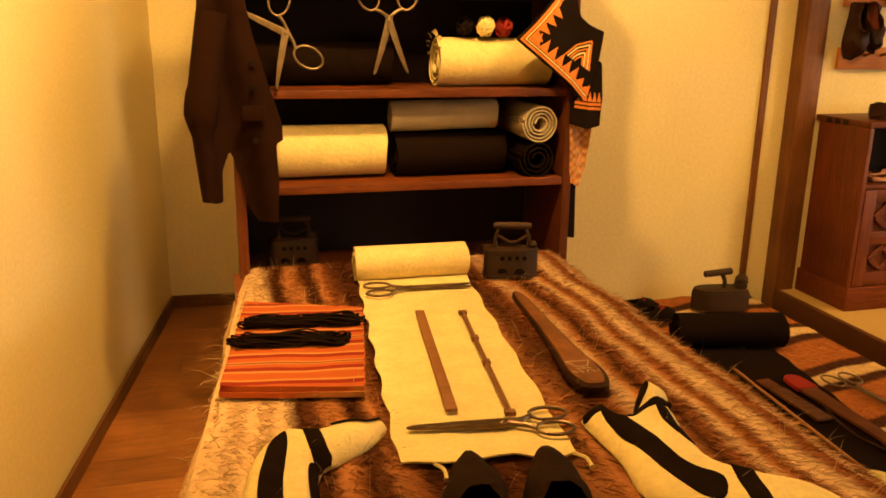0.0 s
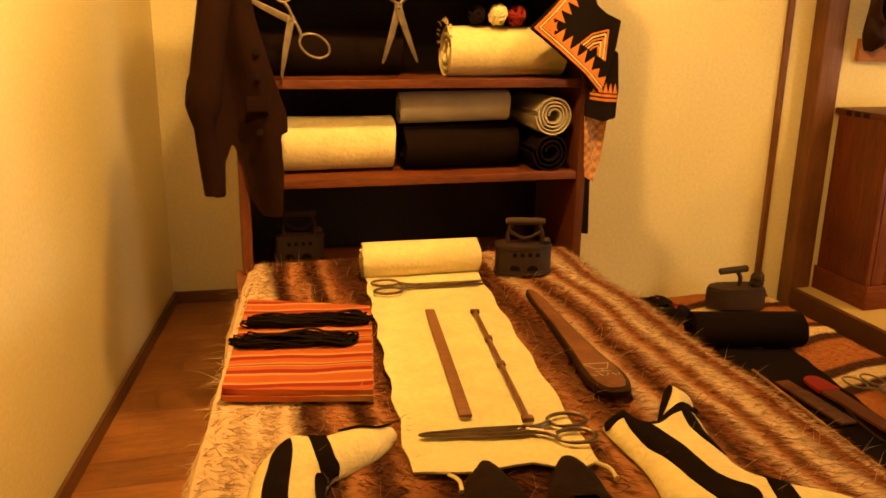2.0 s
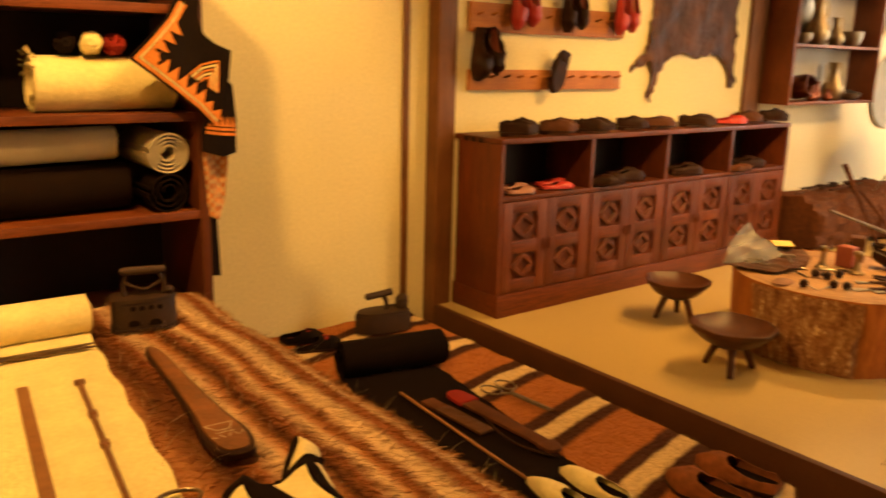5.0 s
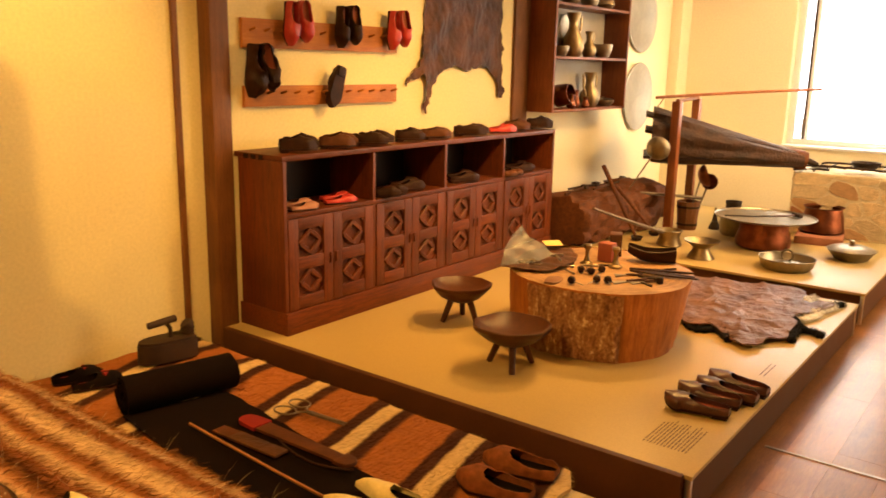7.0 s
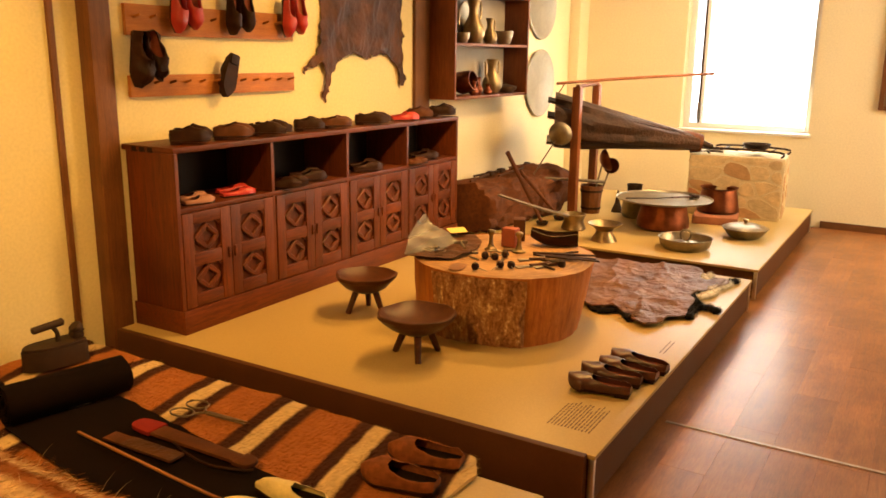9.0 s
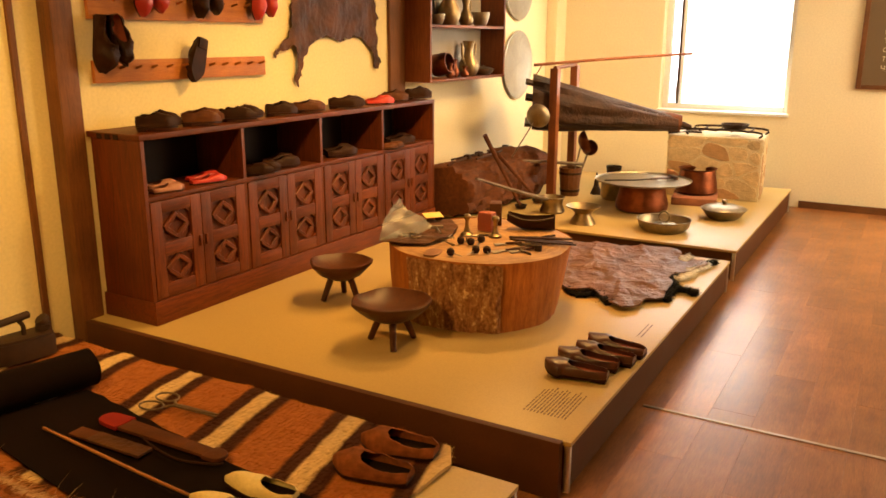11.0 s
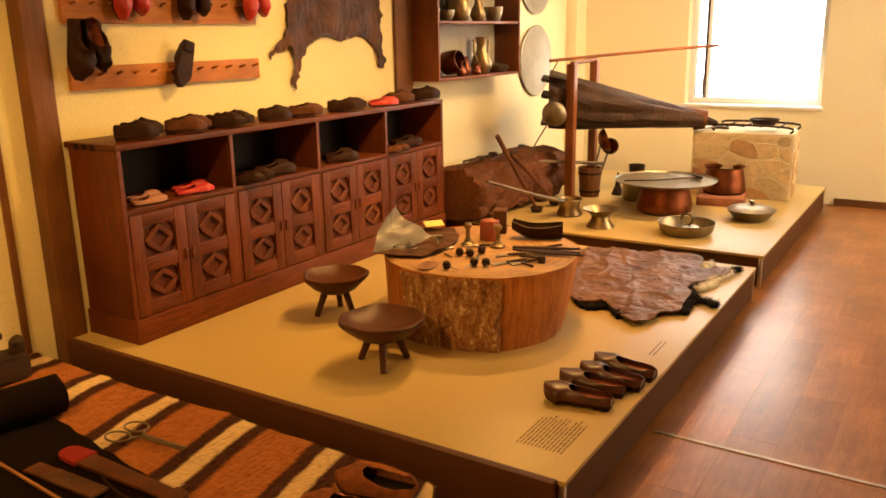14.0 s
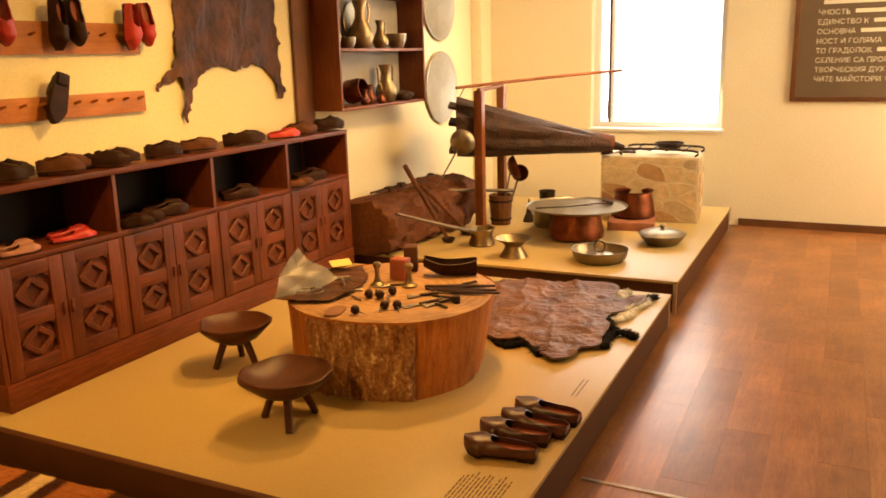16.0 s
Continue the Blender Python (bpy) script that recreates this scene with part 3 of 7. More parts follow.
def pair(name, x, y, z, turn, L, w, hh, th, opening, mat, lining, label, gap=0.105, group="shoes on the cabinet", **kw):
    """Two alike shoes side by side."""
    first = None
    for k in (0, 1):
        off = Vector((0.02 * (1 if k else -1), (k - 0.5) * gap, 0))
        off.rotate(Euler((0, 0, radians(turn))))
        mm = pose(x + off.x, y + off.y, z, 0, 0, turn + (4 if k else -3))
        first = shoe(name, L, w, hh, th, opening, mat, lining, label, mm, group, **kw) if k == 0 else copy_thing(first, mm)
    return first


TOPZ = CZ1
OP = (0.02, 0.46)
rowt = [(0.10, "shoe", 0.215, 0.088, 0.122, 0.055, M["darkleather"], "pair of high black leather shoes"),
        (0.40, "shoe", 0.22, 0.088, 0.112, 0.05, M["brownleather"], "brown leather shoe with a low heel"),
        (0.68, "shoe", 0.225, 0.088, 0.108, 0.05, M["darkleather"], "dark leather shoe with laces"),
        (1.05, "shoe", 0.205, 0.085, 0.10, 0.045, M["darkleather"], "black leather slipper shoe"),
        (1.30, "shoe", 0.22, 0.085, 0.085, 0.042, M["brownleather"], "reddish-brown leather slipper"),
        (1.68, "shoe", 0.24, 0.088, 0.10, 0.048, M["darkleather"], "long dark leather shoe"),
        (2.10, "slipper", 0.22, 0.075, 0.035, 0.05, M["redleather"], "flat red leather slipper"),
        (2.30, "shoe", 0.21, 0.085, 0.11, 0.05, M["brownleather"], "worn brown leather shoe"),
        (2.62, "shoe", 0.22, 0.09, 0.13, 0.058, M["darkleather"], "high dark leather shoe")]
for x, n, L, w, hh, th, mt, lab in rowt:
    pair(n, x + 0.05, -0.21, TOPZ, -38 + 9 * math.sin(x * 7), L * 0.95, w * 0.92, hh * 0.85, th * 1.05, OP, mt, M["felt"] if mt is not M["redleather"] else M["lining"], lab + " on the cabinet", heel=0.03 if n == "shoe" else 0.0)
SH = 0.892
for x, n, L, mt, lab, y, turn in ((0.13, "slipper", 0.20, M["pink"], "pale pink leather slipper", -0.27, -8), (0.42, "slipper", 0.23, M["redleather"], "bright red pointed slipper", -0.25, -12),
                            (0.80, "shoe", 0.22, M["darkleather"], "brown leather child's shoe", -0.27, -50), (1.05, "shoe", 0.25, M["darkleather"], "black leather low shoe", -0.22, -18),
                            (1.62, "shoe", 0.25, M["darkleather"], "brown leather shoe with a pale insole", -0.24, -22), (2.16, "slipper", 0.19, M["brownleather"], "small reddish slipper", -0.28, -60),
                            (2.38, "shoe", 0.25, M["darkleather"], "black leather low shoe", -0.23, -20)):
    pair(n, x, y, SH, turn, L * 0.93, 0.078, 0.030 if n == "slipper" else 0.05, 0.034 if n == "slipper" else 0.052, OP, mt, M["lining"] if "pale" not in lab else M["pink"], lab + " inside an open bay", heel=0.02 if n == "shoe" else 0)

# ---- peg boards with shoes ----


def pegs(x0, x1, z0, z1, n):
    b = thing("peg_board", "orange-brown wooden wall board with a row of pegs", "rack", group="peg boards")
    part("board", box(x0, x1, -0.028, -0.003, z0, z1, 0.003), M["board"], b)
    for i in range(n):
        x = x0 + (i + 0.5) * (x1 - x0) / n
        z = (z0 + z1) / 2 + 0.015
        part("peg", tube([(x, -0.027, z), (x, -0.075, z + 0.012)], [0.008, 0.006], 8), M["board"], b)
    return b


pegs(0.065, 1.315, 1.433, 1.545, 12)
pegs(0.062, 1.315, 1.745, 1.90, 12)


def hung(x, z, L, w, hh, mat, label, lean=0.0, y=-0.09, name="boot", op=(0.02, 0.5), spin=0):
    m = Matrix.Translation((x, y, z)) @ Matrix.Rotation(radians(lean), 4, "Y") @ Matrix.Rotation(radians(90), 4, "Y") @ Matrix.Rotation(radians(spin), 4, "X")
    return shoe(name, L, w, hh, hh * 0.9, op, mat, M["lining"], label, m, "shoes on the pegs", heel=0.02, crumple=0.013 if name == "boot" else 0.006)


hung(0.085, 1.765, 0.28, 0.100, 0.095, M["darkleather"], "dark leather boot hanging from a peg", 6, y=-0.06, spin=72)
hung(0.165, 1.770, 0.26, 0.095, 0.085, M["darkleather"], "dark leather boot hanging from a peg", -12, y=-0.06, spin=105)
hung(0.735, 1.655, 0.25, 0.095, 0.07, M["darkleather"], "brown leather shoe hung sole outwards", 18, spin=-90, y=-0.115)
for x, mt, lab in ((0.36, M["redleather"], "red leather shoe hanging from a peg"), (0.76, M["darkleather"], "dark green-black shoe hanging from a peg"), (1.22, M["redleather"], "red leather shoe hanging from a peg")):
    hung(x, 2.00, 0.24, 0.085, 0.07, mt, lab, 4, name="shoe", y=-0.05, spin=80)
    hung(x + 0.10, 2.01, 0.23, 0.085, 0.07, mt, lab, -5, name="shoe", y=-0.05, spin=100)

# ---- hide hanging on the wall ----
ol = [(1.66, 2.45), (1.62, 2.1), (1.60, 1.85), (1.56, 1.68), (1.46, 1.60), (1.42, 1.545), (1.50, 1.575), (1.60, 1.60), (1.64, 1.50), (1.60, 1.40), (1.625, 1.345), (1.66, 1.40), (1.70, 1.52), (1.80, 1.62), (1.95, 1.665), (2.1, 1.64), (2.2, 1.66),
      (2.35, 1.67), (2.45, 1.61), (2.52, 1.53), (2.52, 1.46), (2.56, 1.435), (2.60, 1.48), (2.57, 1.56), (2.56, 1.70), (2.58, 1.85), (2.55, 2.0), (2.52, 2.2), (2.5, 2.45)]
rj = random.Random(6)
ol = [(p.x + rj.uniform(-0.013, 0.013), p.y + rj.uniform(-0.016, 0.013)) for p in smooth_line([(x, y, 0) for x, y in ol], 6, True)]
bm = draped(ol, lambda x, y: 0.024 + 0.007 * math.sin(x * 19 + 2.5 * math.sin(y * 5)) + 0.020 * noise.noise((x * 6, y * 4, 2)) + 0.016 * abs(noise.noise((x * 15, y * 9, 6))), 0.005, 0.012, under=0.004)
wh = thing("wall_hide", "dark brown tanned animal hide hung on the wall", "hide")
part("skin", bm, M["hide"], wh, m=Matrix.Rotation(radians(90), 4, "X"))
for x in (1.72, 2.44):
    part("nail", lathe([(0.008, 0), (0.008, 0.004), (0, 0.007)], 10, m=Matrix.Translation((x, -0.05, 2.38)) @ Matrix.Rotation(radians(90), 4, "X")), M["iron"], wh)

# ---- stump with tools ----
SX, SY, SR, SH0 = 1.19, -1.625, 0.515, 0.365
st = thing("wooden_stump", "broad sawn tree stump with patches of bark, used as a worktable", "stump", pose(SX, SY, P1))


def stump_r(a):
    r = SR * (1 + 0.03 * math.sin(2 * a + 0.6) + 0.02 * noise.noise((math.cos(a) * 2, math.sin(a) * 2, 0.3)))
    # a hewn flat under the bark
    for mid, half in ((187.5, 31.5),):
        off = abs((math.degrees(a) - mid + 180) % 360 - 180)
        if off < half:
            r *= 1.0 - 0.30 * (1 - math.cos(radians(half)) / math.cos(radians(off)))
    return r


def stump_band(a0, a1, grow, bumpy, z0, z1, n, mats):
    bm = bmesh.new()
    rows = []
    nz = 14
    for i in range(n + 1):
        a = a0 + (a1 - a0) * i / n
        col = []
        for j in range(nz + 1):
            z = z0 + (z1 - z0) * j / nz
            r = stump_r(a) + grow + bumpy * noise.fractal((math.cos(a) * 9, math.sin(a) * 9, z * 5), 1, 2.2, 4) - (0.018 + 0.05 * max(0.0, math.cos(a - radians(300)))) * (1 - z / SH0)
            col.append(bm.verts.new((r * math.cos(a), r * math.sin(a), z)))
        rows.append(col)
    for p, q in zip(rows, rows[1:]):
        for j in range(nz):
            bm.faces.new((p[j], q[j], q[j + 1], p[j + 1]))
    return bm


core = stump_band(0, 2 * math.pi, 0, 0.006, 0, SH0, 110, None)
bmesh.ops.remove_doubles(core, verts=core.verts, dist=0.0004)
part("body", core, M["saw"], st)
m, nt, bs, ln = nodes_of("stump_rings")
v = coords(nt)
ln_len = nt.nodes.new("ShaderNodeVectorMath")
ln_len.operation = "LENGTH"
ln(v, ln_len.inputs[0])
wob = tex_noise(nt, v, 5, 4)
rings = math_node(nt, "SINE", math_node(nt, "MULTIPLY_ADD", wob, 22.0, math_node(nt, "MULTIPLY", ln_len.outputs["Value"], 260.0)))
stain = tex_noise(nt, v, 6, 5)
col = mixed(nt, 0.35, ramp(nt, [(0.3, (0.20, 0.09, 0.03)), (0.7, (0.50, 0.28, 0.11))], stain), ramp(nt, [(0.2, (0.20, 0.10, 0.035)), (0.8, (0.42, 0.24, 0.10))], rings))
ln(col, bs.inputs["Base Color"])
bs.inputs["Roughness"].default_value = 0.65
bumped(nt, bs, stain, 0.4, 0.01)
M["rings"] = m
top = bmesh.new()
c = top.verts.new((0, 0, SH0 + 0.004))
prev = None
for rr in (0.2, 0.4, 0.6, 0.8, 0.93, 1.0):
    ring = []
    for k in range(110):
        a = 2 * math.pi * k / 110
        r = (stump_r(a) - 0.002) * rr
        ring.append(top.verts.new((r * math.cos(a), r * math.sin(a), SH0 + 0.004 + 0.004 * noise.noise((r * math.cos(a) * 6, r * math.sin(a) * 6, 1)) - (0.008 if rr == 1.0 else 0))))
    for k in range(110):
        if prev:
            top.faces.new((prev[k], prev[(k + 1) % 110], ring[(k + 1) % 110], ring[k]))
        else:
            top.faces.new((c, ring[k], ring[(k + 1) % 110]))
    prev = ring
part("top_face", top, M["rings"], st, "pale sawn top with growth rings")
m, nt, bs, ln = nodes_of("rough_bark")
v = coords(nt, (1, 1, 0.35))
a1, a2 = tex_noise(nt, v, 22, 6, 0.7, 0.5), tex_noise(nt, coords(nt), 55, 4, 0.7)
col = ramp(nt, [(0.40, (0.14, 0.050, 0.018)), (0.49, (0.30, 0.135, 0.055)), (0.56, (0.42, 0.23, 0.10)), (0.62, (0.80, 0.60, 0.32))], math_node(nt, "MULTIPLY_ADD", a2, 0.4, math_node(nt, "MULTIPLY", a1, 0.6)))
ln(col, bs.inputs["Base Color"])
bs.inputs["Roughness"].default_value = 0.9
bumped(nt, bs, a1, 0.9, 0.02)
M["bark"] = m
part("bark", stump_band(radians(162), radians(219), 0.012, 0.022, 0.004, SH0 - 0.006, 70, None), M["bark"], st, "flaking grey-brown bark")

# ---- stools ----


def stool(m, r, h, label):
    s = thing("three_legged_stool", label, "stool", m, "low stools")
    part("seat", lathe([(0.0, h - 0.104), (r * 0.40, h - 0.100), (r * 0.66, h - 0.078), (r * 0.90, h - 0.038), (r * 1.0, h - 0.016), (r, h), (r * 0.95, h + 0.002), (r * 0.8, h - 0.026), (r * 0.4, h - 0.050), (0.0, h - 0.055)], 40, wob=0.11), M["stool"], s, "dished round seat")
    for k in range(3):
        a = radians(75 + 120 * k)
        part("leg", tube([(0.34 * r * math.cos(a), 0.34 * r * math.sin(a), h - 0.085), (0.66 * r * math.cos(a), 0.66 * r * math.sin(a), 0.002)], [0.019, 0.015], 9), M["stool"], s)
    return s


stool(pose(0.415, -1.555, P1, 0, 0, 20), 0.187, 0.222, "dark wooden low stool with a dished round seat")
stool(pose(0.850, -0.928, P1, 0, 0, 75), 0.173, 0.222, "dark wooden low stool with a dished round seat, nearer the cabinet")

# ---- tailor's table with fur cover ----
TX0, TX1, TY0, TY1, TZ = -3.05, -1.76, -2.72, -0.66, 0.727
tb = thing("low_table", "plain wooden table hidden beneath a fur cover", "table")
part("tabletop", box(TX0 + 0.02, TX1 - 0.02, TY0 + 0.02, TY1, TZ - 0.04, TZ - 0.004, 0.004), M["shelfwood"], tb)
for x in (TX0 + 0.06, TX1 - 0.12):
    for y in (TY0 + 0.06, TY1 - 0.12):
        part("leg", box(x, x + 0.06, y, y + 0.06, PT, TZ - 0.041, 0.004), M["shelfz"], tb)


def fur_colour(name, stops, axis, slant, wobble, period, offset, rough=0.9):
    """Undyed wool in bands; stops over one period of the band axis."""
    m, nt, bs, ln = nodes_of(name)
    v = coords(nt)
    sep = nt.nodes.new("ShaderNodeSeparateXYZ")
    ln(v, sep.inputs[0])
    n = tex_noise(nt, v, 6, 4)
    n2 = tex_noise(nt, v, 70, 3)
    q = math_node(nt, "MULTIPLY_ADD", sep.outputs["Y" if axis == "X" else "X"], slant, sep.outputs[axis])
    q = math_node(nt, "MULTIPLY_ADD", math_node(nt, "SUBTRACT", n, 0.5), wobble, q)
    q = math_node(nt, "MULTIPLY_ADD", math_node(nt, "SUBTRACT", n2, 0.5), wobble * 0.5, q)
    q = math_node(nt, "DIVIDE", math_node(nt, "SUBTRACT", q, offset), period)
    if period < 1:
        q = math_node(nt, "FRACT", q)
    col = ramp(nt, stops, q)
    col = mixed(nt, 0.30, col, ramp(nt, [(0.3, (0.5, 0.45, 0.4)), (0.7, (1.3, 1.25, 1.2))], tex_noise(nt, coords(nt, (1, 1, 1)), 35, 4)), "MULTIPLY")
    ln(col, bs.inputs["Base Color"])
    bs.inputs["Roughness"].default_value = rough
    bs.inputs["Specular IOR Level"].default_value = 0.15
    bumped(nt, bs, n2, 0.3, 0.008)
    return m


DK, MD, LT, GR = (0.080, 0.023, 0.007), (0.25, 0.088, 0.029), (0.62, 0.44, 0.26), (0.40, 0.17, 0.062)
M["fur"] = fur_colour("striped_fur", [(0.0, LT), (0.14, LT), (0.165, DK), (0.185, DK), (0.205, GR), (0.225, GR), (0.245, DK), (0.265, DK), (0.285, GR), (0.305, MD), (0.33, DK), (0.50, DK), (0.60, GR), (0.66, DK), (0.70, MD), (0.735, LT), (0.765, GR), (0.785, DK), (0.81, MD), (0.835, LT), (0.85, GR), (0.865, MD), (0.89, LT), (0.91, LT), (0.925, MD), (0.945, MD), (0.96, LT), (0.975, GR), (0.985, DK), (1.0, GR)], "X", 0.0, 0.055, 1.40, -3.13)
WH, OC, BR = (0.62, 0.45, 0.22), (0.36, 0.125, 0.031), (0.060, 0.019, 0.008)
M["rug"] = fur_colour("striped_wool_rug", [(0.0, WH), (0.07, WH), (0.10, BR), (0.21, BR), (0.25, OC), (0.72, OC), (0.77, BR), (0.88, BR), (0.92, WH), (1.0, WH)], "Y", -0.23, 0.03, 0.445, 0.005)


M["strayhair"] = plain("pale_stray_hair", (0.55, 0.40, 0.22), 0.7, var=0.2)


def strands(name, spots, mat, parent, length, width, lean, seed, loose=0.45):
    """Many thin hairs, each a tapered sliver of two triangles; spots gives (place, normal) rows."""
    rng = np.random.RandomState(seed)
    pos, nor = spots
    k = len(pos)
    d = nor + lean + rng.normal(0, loose, (k, 3))
    d /= np.linalg.norm(d, axis=1)[:, None]
    ln_ = length * rng.uniform(0.4, 1.3, k)[:, None]
    side = np.cross(d, rng.normal(0, 1, (k, 3)))
    side /= np.linalg.norm(side, axis=1)[:, None]
    bend = np.array([0, 0, -0.14]) * ln_
    a, b = pos - side * width / 2, pos + side * width / 2
    c = pos + d * ln_ * 0.55
    e = pos + d * ln_ + bend
    co = np.stack([a, b, c + side * width / 3, c - side * width / 3, e], 1).reshape(-1, 3)
    i = np.arange(k)[:, None] * 5
    quads = np.hstack([i, i + 1, i + 2, i + 3])
    tris = np.hstack([i + 3, i + 2, i + 4])
    me = bpy.data.meshes.new("mesh")
    me.from_pydata(co.tolist(), [], quads.tolist() + tris.tolist())
    me.materials.append(mat)
    o = new(name, me)
    o.parent = parent
    return tagged(o, kind="stuff")


def fur_height(x, y):
    h = TZ + 0.018 + 0.008 * noise.noise((x * 4, y * 4, 0.5))
    return h


fur = thing("fur_cover", "shaggy striped brown and white goat-hair cover spread over the table", "blanket")
bm = bmesh.new()
# cross-section from the hem on one side, over the table, to the hem on the other
sec = [(-3.10, 0.22), (-3.095, 0.40), (-3.085, 0.58), (-3.072, 0.69), (-3.052, 0.735), (-3.02, 0.748)] + [(-3.02 + i * 0.0627, 0.748) for i in range(1, 20)] + [(-1.80, 0.745), (-1.765, 0.728), (-1.745, 0.69), (-1.735, 0.60), (-1.725, 0.48), (-1.72, 0.35), (-1.70, 0.225)]
rows = []
ny = 64
for j in range(ny + 1):
    y = -2.74 + (TY1 - 0.02 + 2.74) * j / ny
    row = []
    for x, z in sec:
        e = noise.noise((x * 5, y * 5, 0.7)) * 0.010 + noise.noise((x * 1.5, y * 2.5, 3)) * 0.012
        out = (1 if x > -2 else -1) * e * 1.5 if z < 0.72 else 0
        x += (0.070 + 0.107 * (y + 0.67)) * max(0.0, min(1.0, (-2.0 - x) / 1.05))
        row.append(bm.verts.new((x + out, y + 0.02 * noise.noise((x * 3, 9, z)), z + (e if z > 0.7 else 0))))
    rows.append(row)
for a, b in zip(rows, rows[1:]):
    for k in range(len(sec) - 1):
        bm.faces.new((a[k], a[k + 1], b[k + 1], b[k]))
me = finish(bm)
pv = np.array([v.co[:] for v in me.vertices])
fi = np.array([p.vertices[:] for p in me.polygons])
fn = np.array([p.normal[:] for p in me.polygons])
fa = np.array([p.area for p in me.polygons])
if fn[len(fn) // 2][2] < 0:
    fn = -fn
rng = np.random.RandomState(3)
pick = rng.choice(len(fi), 120000, p=fa / fa.sum())
w4 = rng.dirichlet((1, 1, 1, 1), len(pick))
pos = (pv[fi[pick]] * w4[:, :, None]).sum(1)
# no hair under the runner and the folded cloth
t_ = (-pos[:, 1] - 0.98) / 1.25
under_runner = (t_ > -0.06) & (t_ < 0.985) & (pos[:, 0] > -2.600 - 0.112 * t_) & (pos[:, 0] < -2.235 - 0.125 * t_)
under_cloth = (np.abs(pos[:, 0] + 2.866 - 0.13 * (pos[:, 1] + 1.536)) < 0.160) & (np.abs(pos[:, 1] + 1.536) < 0.27)
free = ~(under_runner | under_cloth) | (pos[:, 2] < 0.72)
pos, pick = pos[free], pick[free]
part("pelt", me, M["fur"], fur)
strands("long_hair", (pos, fn[pick] * 0.16), M["fur"], fur, 0.040, 0.0020, np.array([0.45, -0.75, 0.0]), 5, 0.24)
strands("stray_hair", (pos[:1100], fn[pick][:1100] * 0.9), M["strayhair"], fur, 0.085, 0.0011, np.array([0.3, -0.5, 0.15]), 15)

# ---- striped rug ----
rg = thing("wool_rug", "shaggy wool rug in ochre, dark brown and white bands", "rug")


def rug_z(x, y):
    z = PT + 0.016 + 0.008 * noise.noise((x * 4, y * 3, 1.5)) + 0.006 * noise.noise((x * 11, y * 9, 5))
    if x > -0.40:
        z -= 0.25 * (x + 0.40) ** 1.5
    return z


ro = [(-1.70, 0.06), (-0.24, 0.06)] + [(-0.27 + 0.007 * math.sin(i * 1.9) + 0.006 * math.sin(i * 0.8), 0.0 - i * 0.12) for i in range(19)] + [(-0.30, -2.28), (-0.42, -2.35), (-0.7, -2.33), (-1.0, -2.36), (-1.70, -2.35)]
bm = draped(ro, rug_z, 0.014, 0.025, under=None)
me = finish(bm)
part("weave", me, M["rug"], rg)
pv = np.array([v.co[:] for v in me.vertices])
up = [p for p in me.polygons if p.normal.z > 0.5]
fi = np.array([p.vertices[:] for p in up])
pick = rng.choice(len(fi), 90000)
w4 = rng.dirichlet((1, 1, 1, 1), len(pick))
strands("wool_hair", ((pv[fi[pick]] * w4[:, :, None]).sum(1), np.tile([0, 0, 0.18], (len(pick), 1))), M["rug"], rg, 0.020, 0.0011, np.array([0.45, -0.7, 0.0]), 8, 0.22)

# ---- tailor's shelf ----
SX0, SX1, SYF, SYB = -3.005, -1.715, -0.735, -0.30
sh = thing("shelving_unit", "tall open brown wooden shelving, its back darkened for shade", "shelf")
for x in (SX0, SX1 - 0.035):
    part("side_panel", box(x, x + 0.035, SYF, SYB, 0, 2.15, 0.003), M["shelfz"], sh)
# the panel's dark tone carries the shade behind the cloth goods
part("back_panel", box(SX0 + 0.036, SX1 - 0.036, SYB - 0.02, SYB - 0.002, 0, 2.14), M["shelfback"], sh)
for z in (0.70, 1.058, 1.404, 1.76, 2.12):
    part("shelf", box(SX0 + 0.036, SX1 - 0.036, SYF + 0.004, SYB - 0.021, z - 0.030, z, 0.003), M["shelfwood"], sh)

# ---- cloth goods on the shelving ----
UP = Matrix.Rotation(radians(90), 4, "X")


def hang(y):
    return Matrix.Translation((0, y, 0)) @ UP


def cloth_roll(name, label, mat, a, b, r, m=None, turns=3, squash=1.0, wobble=0.04, group=""):
    """A rolled bolt of cloth from a to b: a spiral sheet with visible wound ends."""
    a, b = Vector(a), Vector(b)
    d = (b - a)
    L = d.length
    bm = bmesh.new()
    n = 40 * turns
    cols = []
    for i in range(n + 1):
        t = i / n
        ang = t * turns * 2 * math.pi
        rr = r * (0.25 + 0.75 * t)
        row = []
        for j in range(9):
            u = j / 8
            q = rr * (1 + wobble * noise.noise((math.cos(ang) * 1.5, math.sin(ang) * 1.5, u * 3 + t * 2)))
            e = 0.012 * r / 0.1 * noise.noise((ang * 0.7, 3 * u, 5)) if j in (0, 8) else 0
            row.append(bm.verts.new((u * L + e, q * math.cos(ang), q * math.sin(ang) * squash)))
        cols.append(row)
    fs = [bm.faces.new((p[j], p[j + 1], q[j + 1], q[j])) for p, q in zip(cols, cols[1:]) for j in range(8)]
    bm.normal_update()
    r2 = bmesh.ops.solidify(bm, geom=fs, thickness=0.006)
    m = Matrix.Translation(a) @ d.to_track_quat("X", "Z").to_matrix().to_4x4()
    t = thing(name, label, "cloth roll", m, group)
    part("wound_cloth", bm, mat, t)
    part("loose_edge", tube([(u * L, r * 1.0 * math.cos(0.25), r * squash * math.sin(0.25) + 0.001) for u in (0.0, 0.25, 0.5, 0.75, 1.0)], 0.004, 7), mat, t)
    return t


